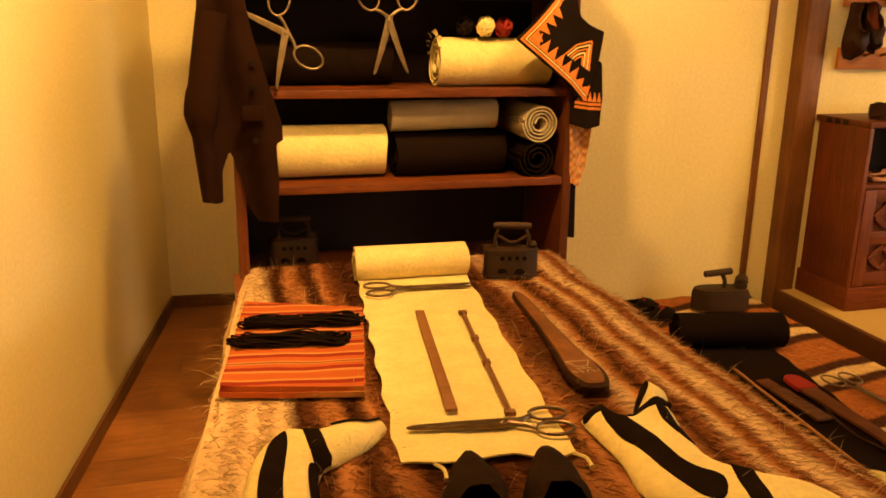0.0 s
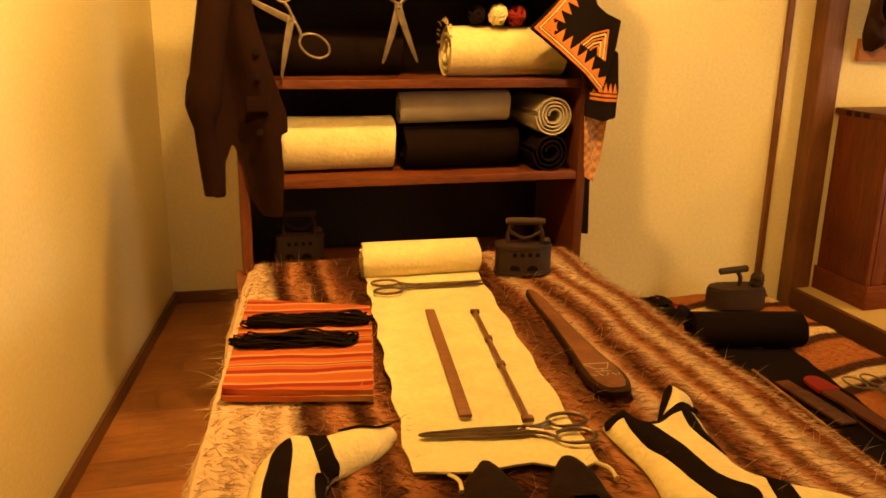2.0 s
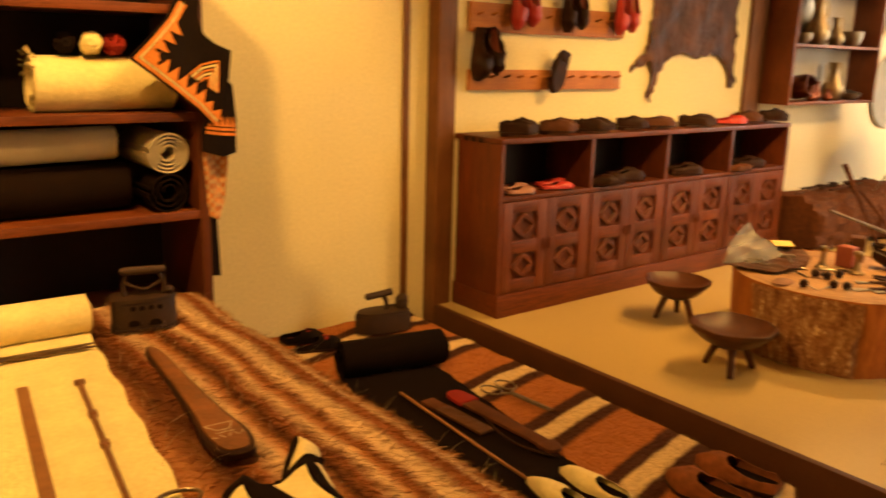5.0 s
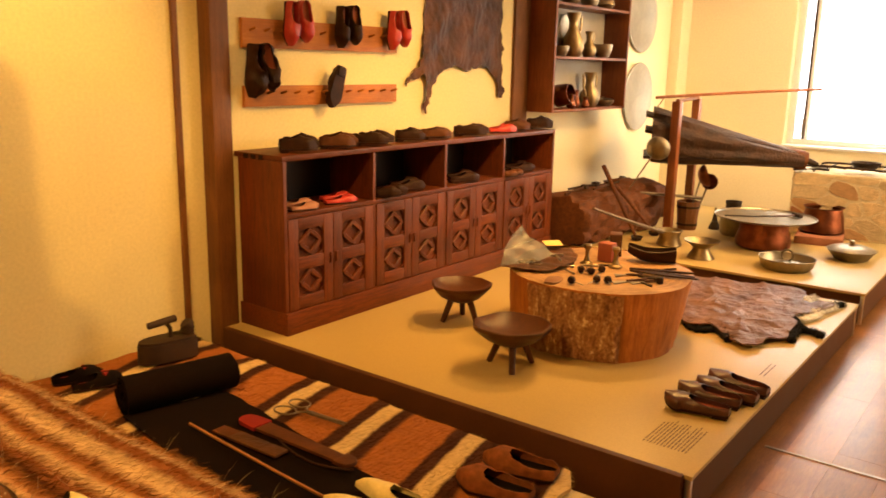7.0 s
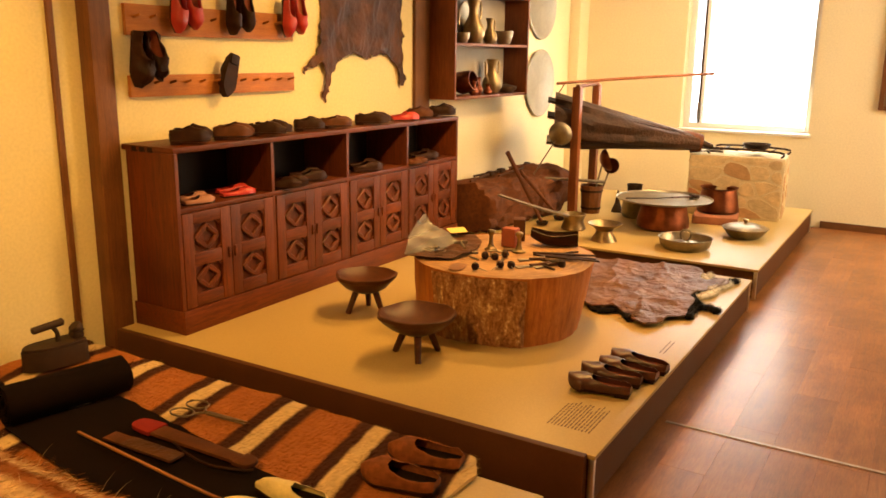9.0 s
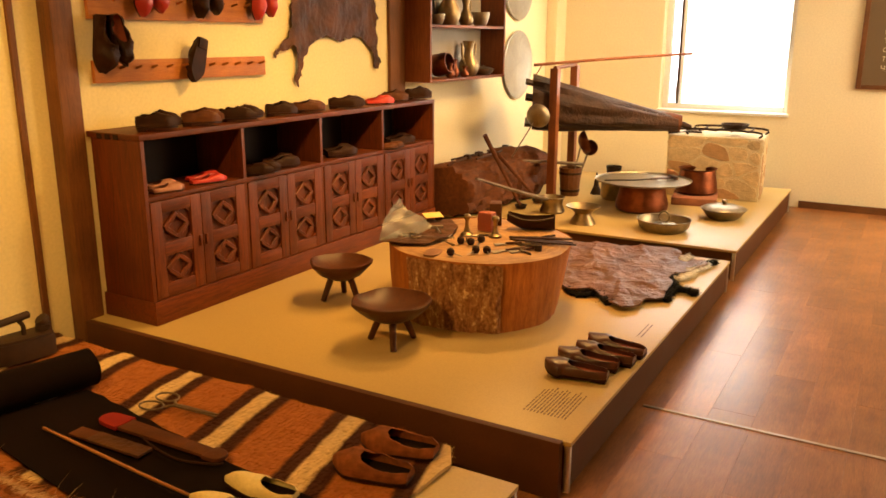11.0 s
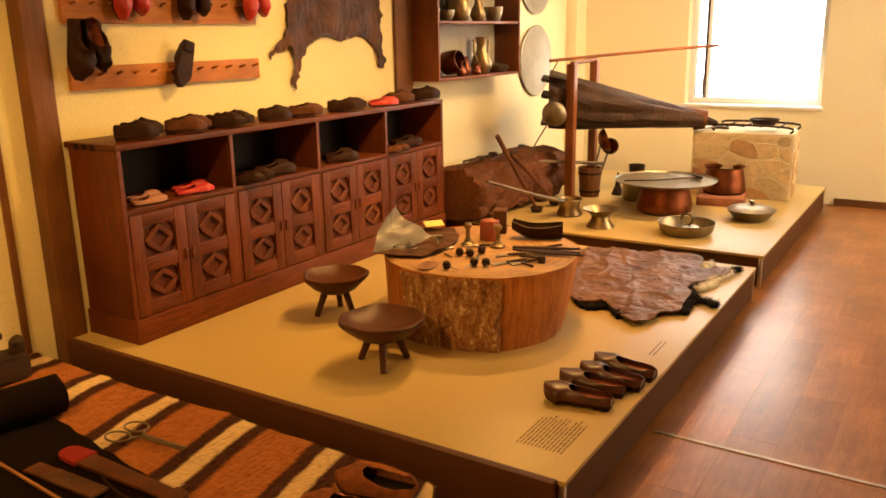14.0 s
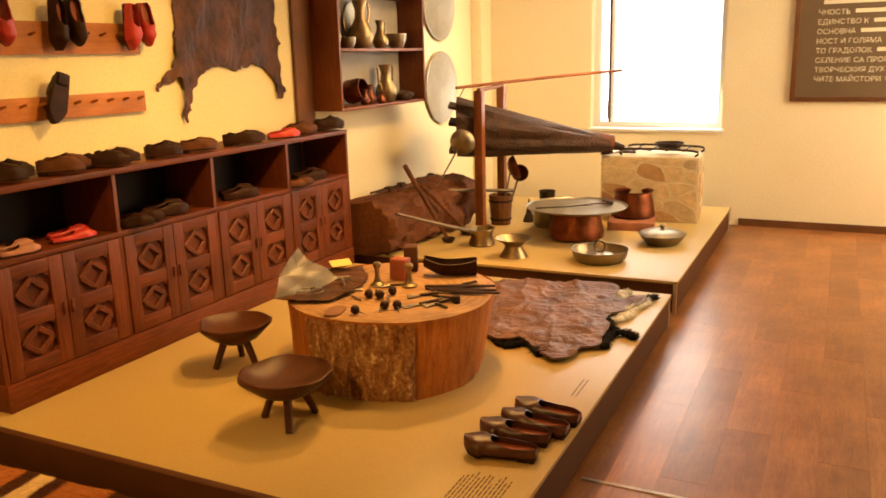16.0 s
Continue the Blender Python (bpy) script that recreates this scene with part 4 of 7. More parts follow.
G = "cloth rolls on the shelving"
cloth_roll("cloth_roll", "thick roll of cream homespun cloth on the shelf", M["cream"], (-2.93, -0.555, 1.168), (-2.44, -0.555, 1.168), 0.106, group=G)
cloth_roll("cloth_roll", "thick roll of black woollen cloth on the shelf", M["blackcloth"], (-2.40, -0.58, 1.146), (-1.96, -0.57, 1.150), 0.086, group=G, squash=1.0)
cloth_roll("cloth_roll", "grey-white folded roll of cloth on a black one", M["greycloth"], (-2.41, -0.56, 1.292), (-1.99, -0.57, 1.300), 0.060, group=G, squash=1.0)
cloth_roll("cloth_roll", "roll of grey-white cloth showing its wound end", M["greycloth"], (-1.845, -0.71, 1.268), (-1.845, -0.36, 1.268), 0.070, group=G, turns=4)
cloth_roll("cloth_roll", "dark roll of cloth showing its wound end", M["blackcloth"], (-1.85, -0.71, 1.130), (-1.85, -0.36, 1.130), 0.070, group=G)
cloth_roll("cloth_roll", "thick roll of cream homespun cloth with frayed edge", M["cream"], (-2.24, -0.59, 1.502), (-1.79, -0.59, 1.502), 0.097, group=G)
cloth_roll("cloth_roll", "flat black roll of cloth behind the scissors", M["blackcloth"], (-2.93, -0.52, 1.490), (-2.40, -0.50, 1.490), 0.084, group=G)


def yarn_ball(x, y, z, r, mat, label):
    t_ = thing("yarn_ball", label, "yarn", pose(x, y, z), "yarn on the cloth roll")
    rng2 = random.Random(int(x * 1000))
    for k in range(9):
        b = bmesh.new()
        ax = Vector((rng2.gauss(0, 1), rng2.gauss(0, 1), rng2.gauss(0, 1))).normalized()
        q = ax.to_track_quat("Z", "Y").to_matrix()
        tube([Vector((0, 0, rng2.uniform(-0.2, 0.2) * r)) + q @ Vector((r * 0.92 * math.cos(t), r * 0.92 * math.sin(t), 0)) for t in np.linspace(0, 2 * math.pi, 18)[:-1]], r * 0.24, 6, bm=b, closed=True)
        part("winding", b, mat, t_)


yarn_ball(-2.135, -0.63, 1.628, 0.030, M["felt"], "small ball of dark yarn on a cloth roll")
yarn_ball(-2.06, -0.65, 1.628, 0.032, M["cream"], "small ball of cream yarn on a cloth roll")
yarn_ball(-1.985, -0.64, 1.626, 0.031, M["redfelt"], "small ball of red yarn on a cloth roll")


def scissors(m, L, open_deg, label, ring=0.13, mat=None, reach=0.30):
    """Shears lying in the xy plane: pivot at the origin, blades to -x, finger rings to +x."""
    mat = mat or M["shears"]
    s = thing("scissors", label, "scissors", m)
    for k, sg in ((0, 1), (1, -1)):
        b = bmesh.new()
        t = L * 0.011
        bl = L * 0.56
        slab([(0.05 * L, -0.026 * L), (0.0, -0.040 * L), (-bl * 0.5, -0.036 * L), (-bl * 0.93, -0.018 * L), (-bl * 0.99, -0.006 * L), (-bl, 0.002 * L), (-bl * 0.97, 0.010 * L), (0.0, 0.034 * L), (0.05 * L, 0.024 * L)], 0, t, 0.0006, bm=b)
        b.transform(Matrix.Translation((0, 0, k * t)) @ Matrix.Diagonal((1, sg, 1, 1)))
        r = ring * L
        cx, cy = reach * L, sg * -(r * 0.80 + 0.012 * L)
        tube(smooth_line([(0.02 * L, sg * 0.0, t * (0.5 + k)), (0.05 * L, sg * -0.008 * L, t), ((cx - 1.15 * r) * 0.72, cy * 0.42, t), (cx - r * 1.14, cy * 0.86, t)], 5), L * 0.016, 8, bm=b)
        tube([(cx + 1.18 * r * math.cos(a), cy + 0.80 * r * math.sin(a), t) for a in np.linspace(0, 2 * math.pi, 25)[:-1]], L * 0.0115, 8, bm=b, closed=True)
        part("blade", b, mat, s, m=Matrix.Rotation(radians(open_deg / 2 * -sg), 4, "Z"))
    part("rivet", lathe([(L * 0.02, -0.001), (L * 0.02, L * 0.024), (L * 0.010, L * 0.030), (0, L * 0.030)], 14), mat, s)
    return s


hm = Matrix.Translation((-2.812, -0.775, 1.600)) @ UP
scissors(hm @ Matrix.Rotation(radians(26), 4, "Z"), 0.34, 105, "large open steel tailor's shears hung before the shelf")
hm = Matrix.Translation((-2.455, -0.775, 1.645)) @ UP
scissors(hm @ Matrix.Rotation(radians(92), 4, "Z"), 0.345, 37, "open steel shears hung before the shelf")

fr_ = thing("thread_fringe", "loose cream threads at the frayed end of a cloth roll", "fringe")
rf = random.Random(14)
for k in range(26):
    a = rf.uniform(0.2, 3.0)
    x0 = -2.245 + rf.uniform(-0.004, 0.01)
    q = Vector((x0, -0.59 - 0.1 * math.cos(a), 1.502 + 0.1 * math.sin(a)))
    e_ = Vector((rf.uniform(-0.016, 0.008), rf.uniform(-0.01, 0.0), rf.uniform(0.0, 0.016)))
    part("thread", tube([q, q + e_ * 0.6 + Vector((0, 0, 0.006)), q + e_], [0.0022, 0.0018, 0.0010], 5), M["cream"], fr_)

# jacket on the side of the shelving
jo = [(-3.02, 1.95), (-3.09, 1.80), (-3.105, 1.62), (-3.155, 1.31), (-3.15, 1.285), (-3.105, 1.255), (-3.115, 1.05), (-3.085, 1.025), (-3.05, 1.03), (-3.045, 1.14), (-3.02, 1.20), (-2.985, 1.13), (-2.965, 1.00), (-2.93, 0.945), (-2.865, 0.95), (-2.855, 1.10), (-2.86, 1.225), (-2.835, 1.235), (-2.835, 1.29), (-2.875, 1.42), (-2.925, 1.60), (-2.96, 1.80), (-2.95, 1.95)]
jk = thing("wool_jacket", "dark brown woollen jacket hanging on the shelving", "jacket")
bm = draped(jo, lambda x, y: 0.045 + 0.022 * math.sin(x * 34 + y * 5) + 0.02 * noise.noise((x * 9, y * 5, 4)), 0.035, 0.010, under=0.002)
part("body", bm, M["brownfelt"], jk, m=hang(-0.742))
part("sleeve", tube(smooth_line([(-3.05, -0.80, 1.66), (-3.085, -0.83, 1.45), (-3.105, -0.835, 1.30), (-3.085, -0.82, 1.04)], 6), [0.052] * 8 + [0.056] * 4 + [0.046] + [0.034] * 6, 12), M["brownfelt"], jk)
part("pocket_flap", box(-2.97, -2.895, -0.832, -0.822, 1.31, 1.36, 0.004), M["brownfelt"], jk)
for z in (1.42, 1.50, 1.24):
    part("button", lathe([(0.012, 0), (0.012, 0.004), (0, 0.006)], 12, m=Matrix.Translation((-2.93, -0.818, z)) @ UP), M["felt"], jk)

# embroidered waistcoat
vo = [(-1.80, 1.82), (-1.851, 1.722), (-1.981, 1.585), (-1.765, 1.417), (-1.712, 1.36), (-1.693, 1.379), (-1.676, 1.436), (-1.655, 1.523), (-1.645, 1.615), (-1.699, 1.638), (-1.735, 1.667), (-1.752, 1.717), (-1.745, 1.82)]
vs = thing("embroidered_waistcoat", "black folk waistcoat with orange zigzag embroidery on the shelving", "waistcoat")
vh = lambda x, y: 0.05 + 0.008 * math.sin(x * 26 + y * 8)
part("front_panel", draped(vo, vh, 0.02, 0.008, under=0.002), M["felt"], vs, m=hang(-0.745))
lh = lambda x, y: 0.042 + 0.006 * math.sin(x * 40)
part("side_panel", draped([(-1.729, 1.375), (-1.689, 1.401), (-1.66, 1.52), (-1.630, 1.50), (-1.618, 1.372), (-1.621, 1.321), (-1.623, 1.262), (-1.679, 1.25), (-1.743, 1.27), (-1.744, 1.334)], lh, 0.02, 0.008, under=0.002), M["felt"], vs, m=hang(-0.732))


def flat_piece(pts, name, mat, field=None, base=-0.745):
    """A thin stitched piece lying on the cloth, given by its outline in (x, z)."""
    field = field or vh
    b = bmesh.new()
    b.faces.new([b.verts.new((x, base - field(x, z) - 0.003, z)) for x, z in pts])
    b.normal_update()
    bmesh.ops.solidify(b, geom=list(b.faces), thickness=0.002)
    part(name, b, mat, vs, smooth=False)


def inset(P, off):
    """The line P moved to its left by off, with mitred corners."""
    P = [Vector(p) for p in P]
    N = [Vector((-(q - p).y, (q - p).x)).normalized() for p, q in zip(P, P[1:])]
    out = [P[0] + N[0] * off]
    for i in range(1, len(P) - 1):
        mn = (N[i - 1] + N[i]).normalized()
        out.append(P[i] + mn * off / max(0.3, mn.dot(N[i])))
    return out + [P[-1] + N[-1] * off]


VEDGE = [(-1.818, 1.775), (-1.851, 1.722), (-1.981, 1.585), (-1.765, 1.417), (-1.712, 1.362)]
for a_, b_, mt in ((0.006, 0.015, "orange"), (0.018, 0.023, "cream"), (0.026, 0.034, "orange")):
    o_, i_ = inset(VEDGE, a_), inset(VEDGE, b_)
    for k in range(len(o_) - 1):
        for j in range(4):
            t0, t1 = j / 4, (j + 1) / 4
            flat_piece([o_[k].lerp(o_[k + 1], t0), o_[k].lerp(o_[k + 1], t1), i_[k].lerp(i_[k + 1], t1), i_[k].lerp(i_[k + 1], t0)], "braid", M[mt])
base_ = inset(VEDGE, 0.0345)
for k, cnt in ((1, 4), (2, 6), (3, 2)):
    p, q = base_[k], base_[k + 1]
    nrm = Vector((-(q - p).y, (q - p).x)).normalized()
    for j in range(cnt):
        u, w_ = p.lerp(q, (j + 0.08) / cnt), p.lerp(q, (j + 0.92) / cnt)
        tip = (u + w_) / 2 + nrm * (0.040 if k != 3 else 0.025)
        flat_piece([u, w_, tip], "zigzag_tooth", M["orange"])
for k in range(5):
    f = k * 0.17
    g0, g1, g2 = (Vector(p).lerp(Vector((-1.735, 1.50)), f) for p in ((-1.793, 1.534), (-1.690, 1.581), (-1.693, 1.473)))
    gm = (g0 + g1) / 2 + Vector((-0.004, 0.010)) * (1 - f)
    for p, q in ((g0, gm), (gm, g1), (g1, g2)):
        d_ = (q - p).normalized()
        n_ = Vector((-d_.y, d_.x)) * 0.0028
        flat_piece([p - n_, q - n_, q + n_, p + n_], "chevron", M["cream" if k % 2 else "orange"])
for z0, z1 in ((1.322, 1.332), (1.338, 1.348)):
    flat_piece([(-1.735, z0 + 0.012), (-1.68, z0 + 0.004), (-1.624, z0), (-1.624, z1), (-1.68, z1 + 0.004), (-1.735, z1 + 0.012)], "hem_braid", M["orange"], lh, -0.732)
for k in range(5):
    x = -1.728 + 0.021 * k
    flat_piece([(x, 1.362 - 0.002 * k), (x + 0.019, 1.360 - 0.002 * k), (x + 0.0095, 1.398 - 0.002 * k)], "hem_tooth", M["orange"], lh, -0.732)
m, nt, bs, ln = nodes_of("orange_checked_cloth")
v = coords(nt, (1, 1, 1))
w1 = nt.nodes.new("ShaderNodeTexChecker")
w1.inputs["Scale"].default_value = 60
w1.inputs["Color1"].default_value, w1.inputs["Color2"].default_value = (0.55, 0.17, 0.03, 1), (0.60, 0.42, 0.18, 1)
ln(v, w1.inputs[0])
ln(mixed(nt, 0.5, w1.outputs[0], ramp(nt, [(0.4, (0.12, 0.03, 0.015)), (0.6, (0.6, 0.25, 0.06))], tex_noise(nt, v, 45, 3))), bs.inputs["Base Color"])
bs.inputs["Roughness"].default_value = 0.9
M["check"] = m
solid("checked_cloth", draped([(-1.735, 1.275), (-1.64, 1.27), (-1.645, 1.171), (-1.651, 1.09), (-1.682, 1.016), (-1.722, 1.038), (-1.728, 1.159)], lambda x, y: 0.03 + 0.010 * math.sin(x * 60 + y * 9), 0.01, 0.008, under=0.002),
      M["check"], "orange checked woven cloth hanging beside the shelving", "cloth", hang(-0.70))
solid("dark_apron", draped([(-1.71, 1.10), (-1.705, 0.80), (-1.66, 0.79), (-1.665, 1.0), (-1.66, 1.12)], lambda x, y: 0.02 + 0.008 * math.sin(x * 50 + y * 6), 0.01, 0.008, under=0.002), M["felt"], "black cloth hanging beside the shelving", "cloth", hang(-0.66))

# ---- things on the fur ----
TT = 0.758


def moved(bm, m):
    bm.transform(m)
    return bm


def charcoal_iron(m, label, L=0.19, w=0.10, h=0.105):
    s = thing("charcoal_iron", label, "iron", m, "old irons")
    ol = smooth_line([(-L / 2, -w * 0.42, 0), (-L * 0.2, -w / 2, 0), (L * 0.2, -w * 0.42, 0), (L / 2, 0, 0), (L * 0.2, w * 0.42, 0), (-L * 0.2, w / 2, 0), (-L / 2, w * 0.42, 0)], 4, True)
    body = slab([(p.x, p.y) for p in ol], 0.010, h * 0.86, 0.004)
    part("body", body, M["iron"], s)
    part("sole_plate", slab([(p.x * 1.04, p.y * 1.06) for p in ol], 0, 0.0095), M["iron"], s)
    part("lid", slab([(p.x * 1.02, p.y * 1.03) for p in ol], h * 0.865, h, 0.005), M["iron"], s)
    for k in range(5):
        part("air_hole", lathe([(0.008, 0), (0.008, 0.002), (0, 0.0025)], 10, m=Matrix.Translation((-L * 0.34 + k * L * 0.14, -w * (0.485 if k in (1, 2) else 0.45) - 0.001, h * 0.72)) @ UP), M["felt"], s)
    for k in (0, 1):
        part("vent_arch", moved(slab([(0.021 * math.cos(t), 0.020 * math.sin(t)) for t in np.linspace(0, math.pi, 11)], 0, 0.003), Matrix.Translation((-L * 0.20 + k * L * 0.34, -w * 0.478, 0.018)) @ UP), M["felt"], s)
    for sx in (-1, 1):
        part("bracket", tube(smooth_line([(sx * L * 0.30, 0, h), (sx * L * 0.32, 0, h + 0.035), (sx * L * 0.24, 0, h + 0.075)], 5), 0.007, 8), M["iron"], s)
    part("brace", tube(smooth_line([(-L * 0.30, 0, h + 0.045), (0, 0, h + 0.018), (L * 0.30, 0, h + 0.045)], 5), 0.006, 8), M["iron"], s)
    part("grip", lathe([(0.009, -L * 0.36), (0.013, -L * 0.3), (0.014, 0), (0.013, L * 0.3), (0.009, L * 0.36)], 14, m=Matrix.Translation((0, 0, h + 0.080)) @ Matrix.Rotation(radians(90), 4, "Y")), M["grip"], s, "dark turned wooden grip")
    part("latch_knob", lathe([(0.012, 0), (0.015, 0.012), (0.009, 0.022), (0, 0.025)], 12, m=Matrix.Translation((L * 0.40, 0, h))), M["iron"], s)
    return s


ci = charcoal_iron(pose(-2.79, -0.50, 0.7005, 0, 0, -4), "rusty black charcoal iron with a wooden grip")
copy_thing(ci, pose(-2.045, -0.985, TT - 0.006, 0, 0, -14))

# white cloth runner with its roll
rn = thing("cloth_runner", "cream homespun cloth unrolled over the fur", "cloth")
ro = [(-2.612 - 0.112 * t + 0.006 * math.sin(t * 40), -0.98 - 1.23 * t) for t in np.linspace(0, 1, 24)] + [(-2.60, -2.235), (-2.48, -2.225), (-2.40, -2.275), (-2.345, -2.25)] + [(-2.350 + 0.13 * t + 0.005 * math.sin(t * 33), -2.25 + 1.26 * t) for t in np.linspace(0, 1, 24)]
RZ = lambda x, y: TT + 0.010 + 0.004 * noise.noise((x * 7, y * 5, 2)) + 0.002 * noise.noise((x * 25, y * 20, 2))
part("sheet", draped(ro, RZ, 0.005, 0.012, under=None), M["cream"], rn)
for x, y, a in ((-2.655, -2.235, -80), (-2.44, -2.25, -60), (-2.58, -2.235, -95), (-2.36, -2.26, -70)):
    d = Vector((math.cos(radians(a)), math.sin(radians(a)), 0))
    part("tassel", tube(smooth_line([Vector((x, y, TT + 0.012)), Vector((x, y, TT + 0.014)) + d * 0.03 + Vector((0.008, 0, 0)), Vector((x, y, TT + 0.008)) + d * 0.06], 4), [0.004] * 8 + [0.007], 6), M["cream"], rn)
cloth_roll("cloth_roll", "cream homespun cloth rolled at the head of the runner", M["cream"], (-2.618, -0.955, TT + 0.066), (-2.215, -0.965, TT + 0.066), 0.060, turns=4, wobble=0.02)

# tools on the runner
RT = TT + 0.018
dx = math.degrees(math.atan2(-0.66, -0.08))
solid("wooden_ruler", box(-0.335, 0.335, -0.014, 0.014, 0, 0.008, 0.003), M["stick"], "flat light-brown wooden measuring stick on the cream cloth", "ruler", pose(-2.521, -1.70, RT, 0, 0, dx))
M["rod"] = plain("dull_brown_brass", (0.20, 0.085, 0.030), 0.5, 0.35, var=0.35, scale=25, bump=0.1)
sr = thing("jointed_rod", "thin dark metal rod with raised joints on the cream cloth", "rod", pose(-2.395, -1.745, RT, 0, 0, dx))
part("shaft", tube([(-0.33, 0, 0.006), (0.33, 0, 0.006)], 0.0065, 10), M["rod"], sr)
for x in (-0.12, 0.05):
    part("joint", box(x - 0.012, x + 0.012, -0.010, 0.010, 0, 0.014, 0.003), M["rod"], sr)
for x in (-0.335, 0.335):
    part("end_cap", box(x - 0.009, x + 0.009, -0.013, 0.013, 0, 0.012, 0.003), M["rod"], sr)
scissors(pose(-2.455, -1.135, RT, 0, 0, 177), 0.375, 5, "old steel scissors lying on the cream cloth", 0.10, M["iron_bright"])
scissors(pose(-2.468, -2.118, RT, 0, 0, -7), 0.385, 1.5, "large steel tailor's shears lying on the cream cloth", 0.095, M["iron_bright"], 0.295)

# striped folded cloth
m, nt, bs, ln = nodes_of("striped_orange_cloth")
v = coords(nt)
sep = nt.nodes.new("ShaderNodeSeparateXYZ")
ln(v, sep.inputs[0])
q = math_node(nt, "MULTIPLY_ADD", math_node(nt, "SUBTRACT", tex_noise(nt, v, 9, 3), 0.5), 0.012, sep.outputs["Y"])
q = math_node(nt, "FRACT", math_node(nt, "DIVIDE", math_node(nt, "ADD", q, 0.4), 0.165))
O1, O2, O3, O4 = (0.38, 0.085, 0.018), (0.22, 0.020, 0.010), (0.48, 0.22, 0.065), (0.08, 0.018, 0.010)
ln(ramp(nt, [(0, O1), (0.10, O1), (0.12, O3), (0.17, O3), (0.19, O2), (0.30, O2), (0.32, O1), (0.42, O1), (0.44, O3), (0.48, O4), (0.52, O3), (0.56, O1), (0.68, O1), (0.70, O2), (0.80, O2), (0.82, O3), (0.86, O3), (0.88, O1), (1.0, O1)], q), bs.inputs["Base Color"])
bs.inputs["Roughness"].default_value = 0.9
bs.inputs["Specular IOR Level"].default_value = 0.15
bumped(nt, bs, tex_noise(nt, coords(nt, (1, 4, 1)), 130, 3), 0.5, 0.004)
M["stripes"] = m
fc = thing("folded_cloth", "folded orange and red striped woven cloth on the fur", "cloth", pose(-2.866, -1.536, TT, 0, 0, -8))
fo = [(-0.178, -0.288), (0.0, -0.308), (0.176, -0.318), (0.182, -0.05), (0.186, 0.255), (0.02, 0.30), (-0.186, 0.345), (-0.184, 0.0)]
part("lower_layer", draped(fo, lambda x, y: 0.014 + 0.003 * noise.noise((x * 9, y * 9, 1)), 0.014, 0.012, under=0.0), M["stripes"], fc)
part("upper_layer", draped([(x * 0.985, y * 0.985) for x, y in fo], lambda x, y: 0.029 + 0.004 * noise.noise((x * 8, y * 8, 4)), 0.014, 0.012, under=0.015), M["stripes"], fc)


def skein(m, L, seed, label):
    t_ = thing("yarn_skein", label, "yarn", m, "black skeins")
    rng3 = random.Random(seed)
    for k in range(30):
        w, off = 0.030 * rng3.uniform(0.3, 1.35), rng3.uniform(-0.014, 0.014)
        l2, ph = L / 2 * rng3.uniform(0.80, 1.08), rng3.uniform(0, 6)
        lift = 0.006 + 0.026 * (1 - k / 30) * rng3.uniform(0.4, 1)
        pts = [(l2 * math.cos(a) + 0.01 * math.sin(ph + a), off + w * math.sin(a) * (0.45 + 0.75 * abs(math.cos(a)) ** 3) + 0.007 * math.sin(3 * a + ph) + 0.004 * math.sin(7 * a + 2 * ph), max(0.004, lift + 0.006 * math.sin(4 * a + ph))) for a in np.linspace(0, 2 * math.pi, 29)[:-1]]
        part("loop", tube(smooth_line(pts, 2, True), 0.0027, 5, closed=True), M["felt"], t_)
    return t_


skein(pose(-2.845, -1.432, TT + 0.030, 0, 0, -7), 0.33, 4, "black wool skein on the striped cloth")
skein(pose(-2.893, -1.565, TT + 0.030, 0, 0, -8), 0.30, 9, "black wool skein on the striped cloth")

# leather paddle
M["paddle"] = plain("worn_paddle_leather", (0.165, 0.062, 0.020), 0.6, var=0.45, scale=16, bump=0.4, spec=0.2)
pd = thing("leather_paddle", "dark leather-covered paddle with a rounded end on the fur", "tool", pose(-2.147, -1.635, TT + 0.004, 0, 0, -94))
po = smooth_line([(-0.37, -0.022, 0), (-0.36, 0.022, 0), (-0.1, 0.032, 0), (0.12, 0.045, 0), (0.26, 0.062, 0), (0.345, 0.04, 0), (0.36, 0, 0), (0.345, -0.045, 0), (0.26, -0.062, 0), (0.12, -0.045, 0), (-0.1, -0.032, 0)], 4, True)
part("board", slab([(p.x, p.y * 0.84) for p in po], 0, 0.016, 0.004), M["darkleather"], pd)
part("facing", slab([(p.x * 0.95, p.y * 0.66) for p in po], 0.0165, 0.020, 0.0015), M["paddle"], pd, "lighter worn leather face")
for p_, q_ in (((0.205, -0.036), (0.205, 0.030)), ((0.205, -0.036), (0.238, -0.016)), ((0.205, 0.030), (0.238, 0.014)), ((0.238, -0.016), (0.238, 0.014)), ((0.238, 0.0), (0.252, 0.0)), ((0.252, -0.022), (0.252, 0.020)),
               ((0.268, -0.038), (0.276, -0.026)), ((0.262, -0.018), (0.278, -0.010)), ((0.276, 0.0), (0.262, 0.008)), ((0.264, 0.016), (0.278, 0.024)), ((0.274, 0.030), (0.264, 0.036))):
    part("chalk_mark", tube([(*p_, 0.0203), (*q_, 0.0203)], 0.0013, 5, flat=0.4), M["greycloth"], pd)


M["slipfelt"] = plain("dark_brown_felt", (0.017, 0.0075, 0.004), 0.95, var=0.3, scale=20, bump=0.4, fine=200, spec=0.08)


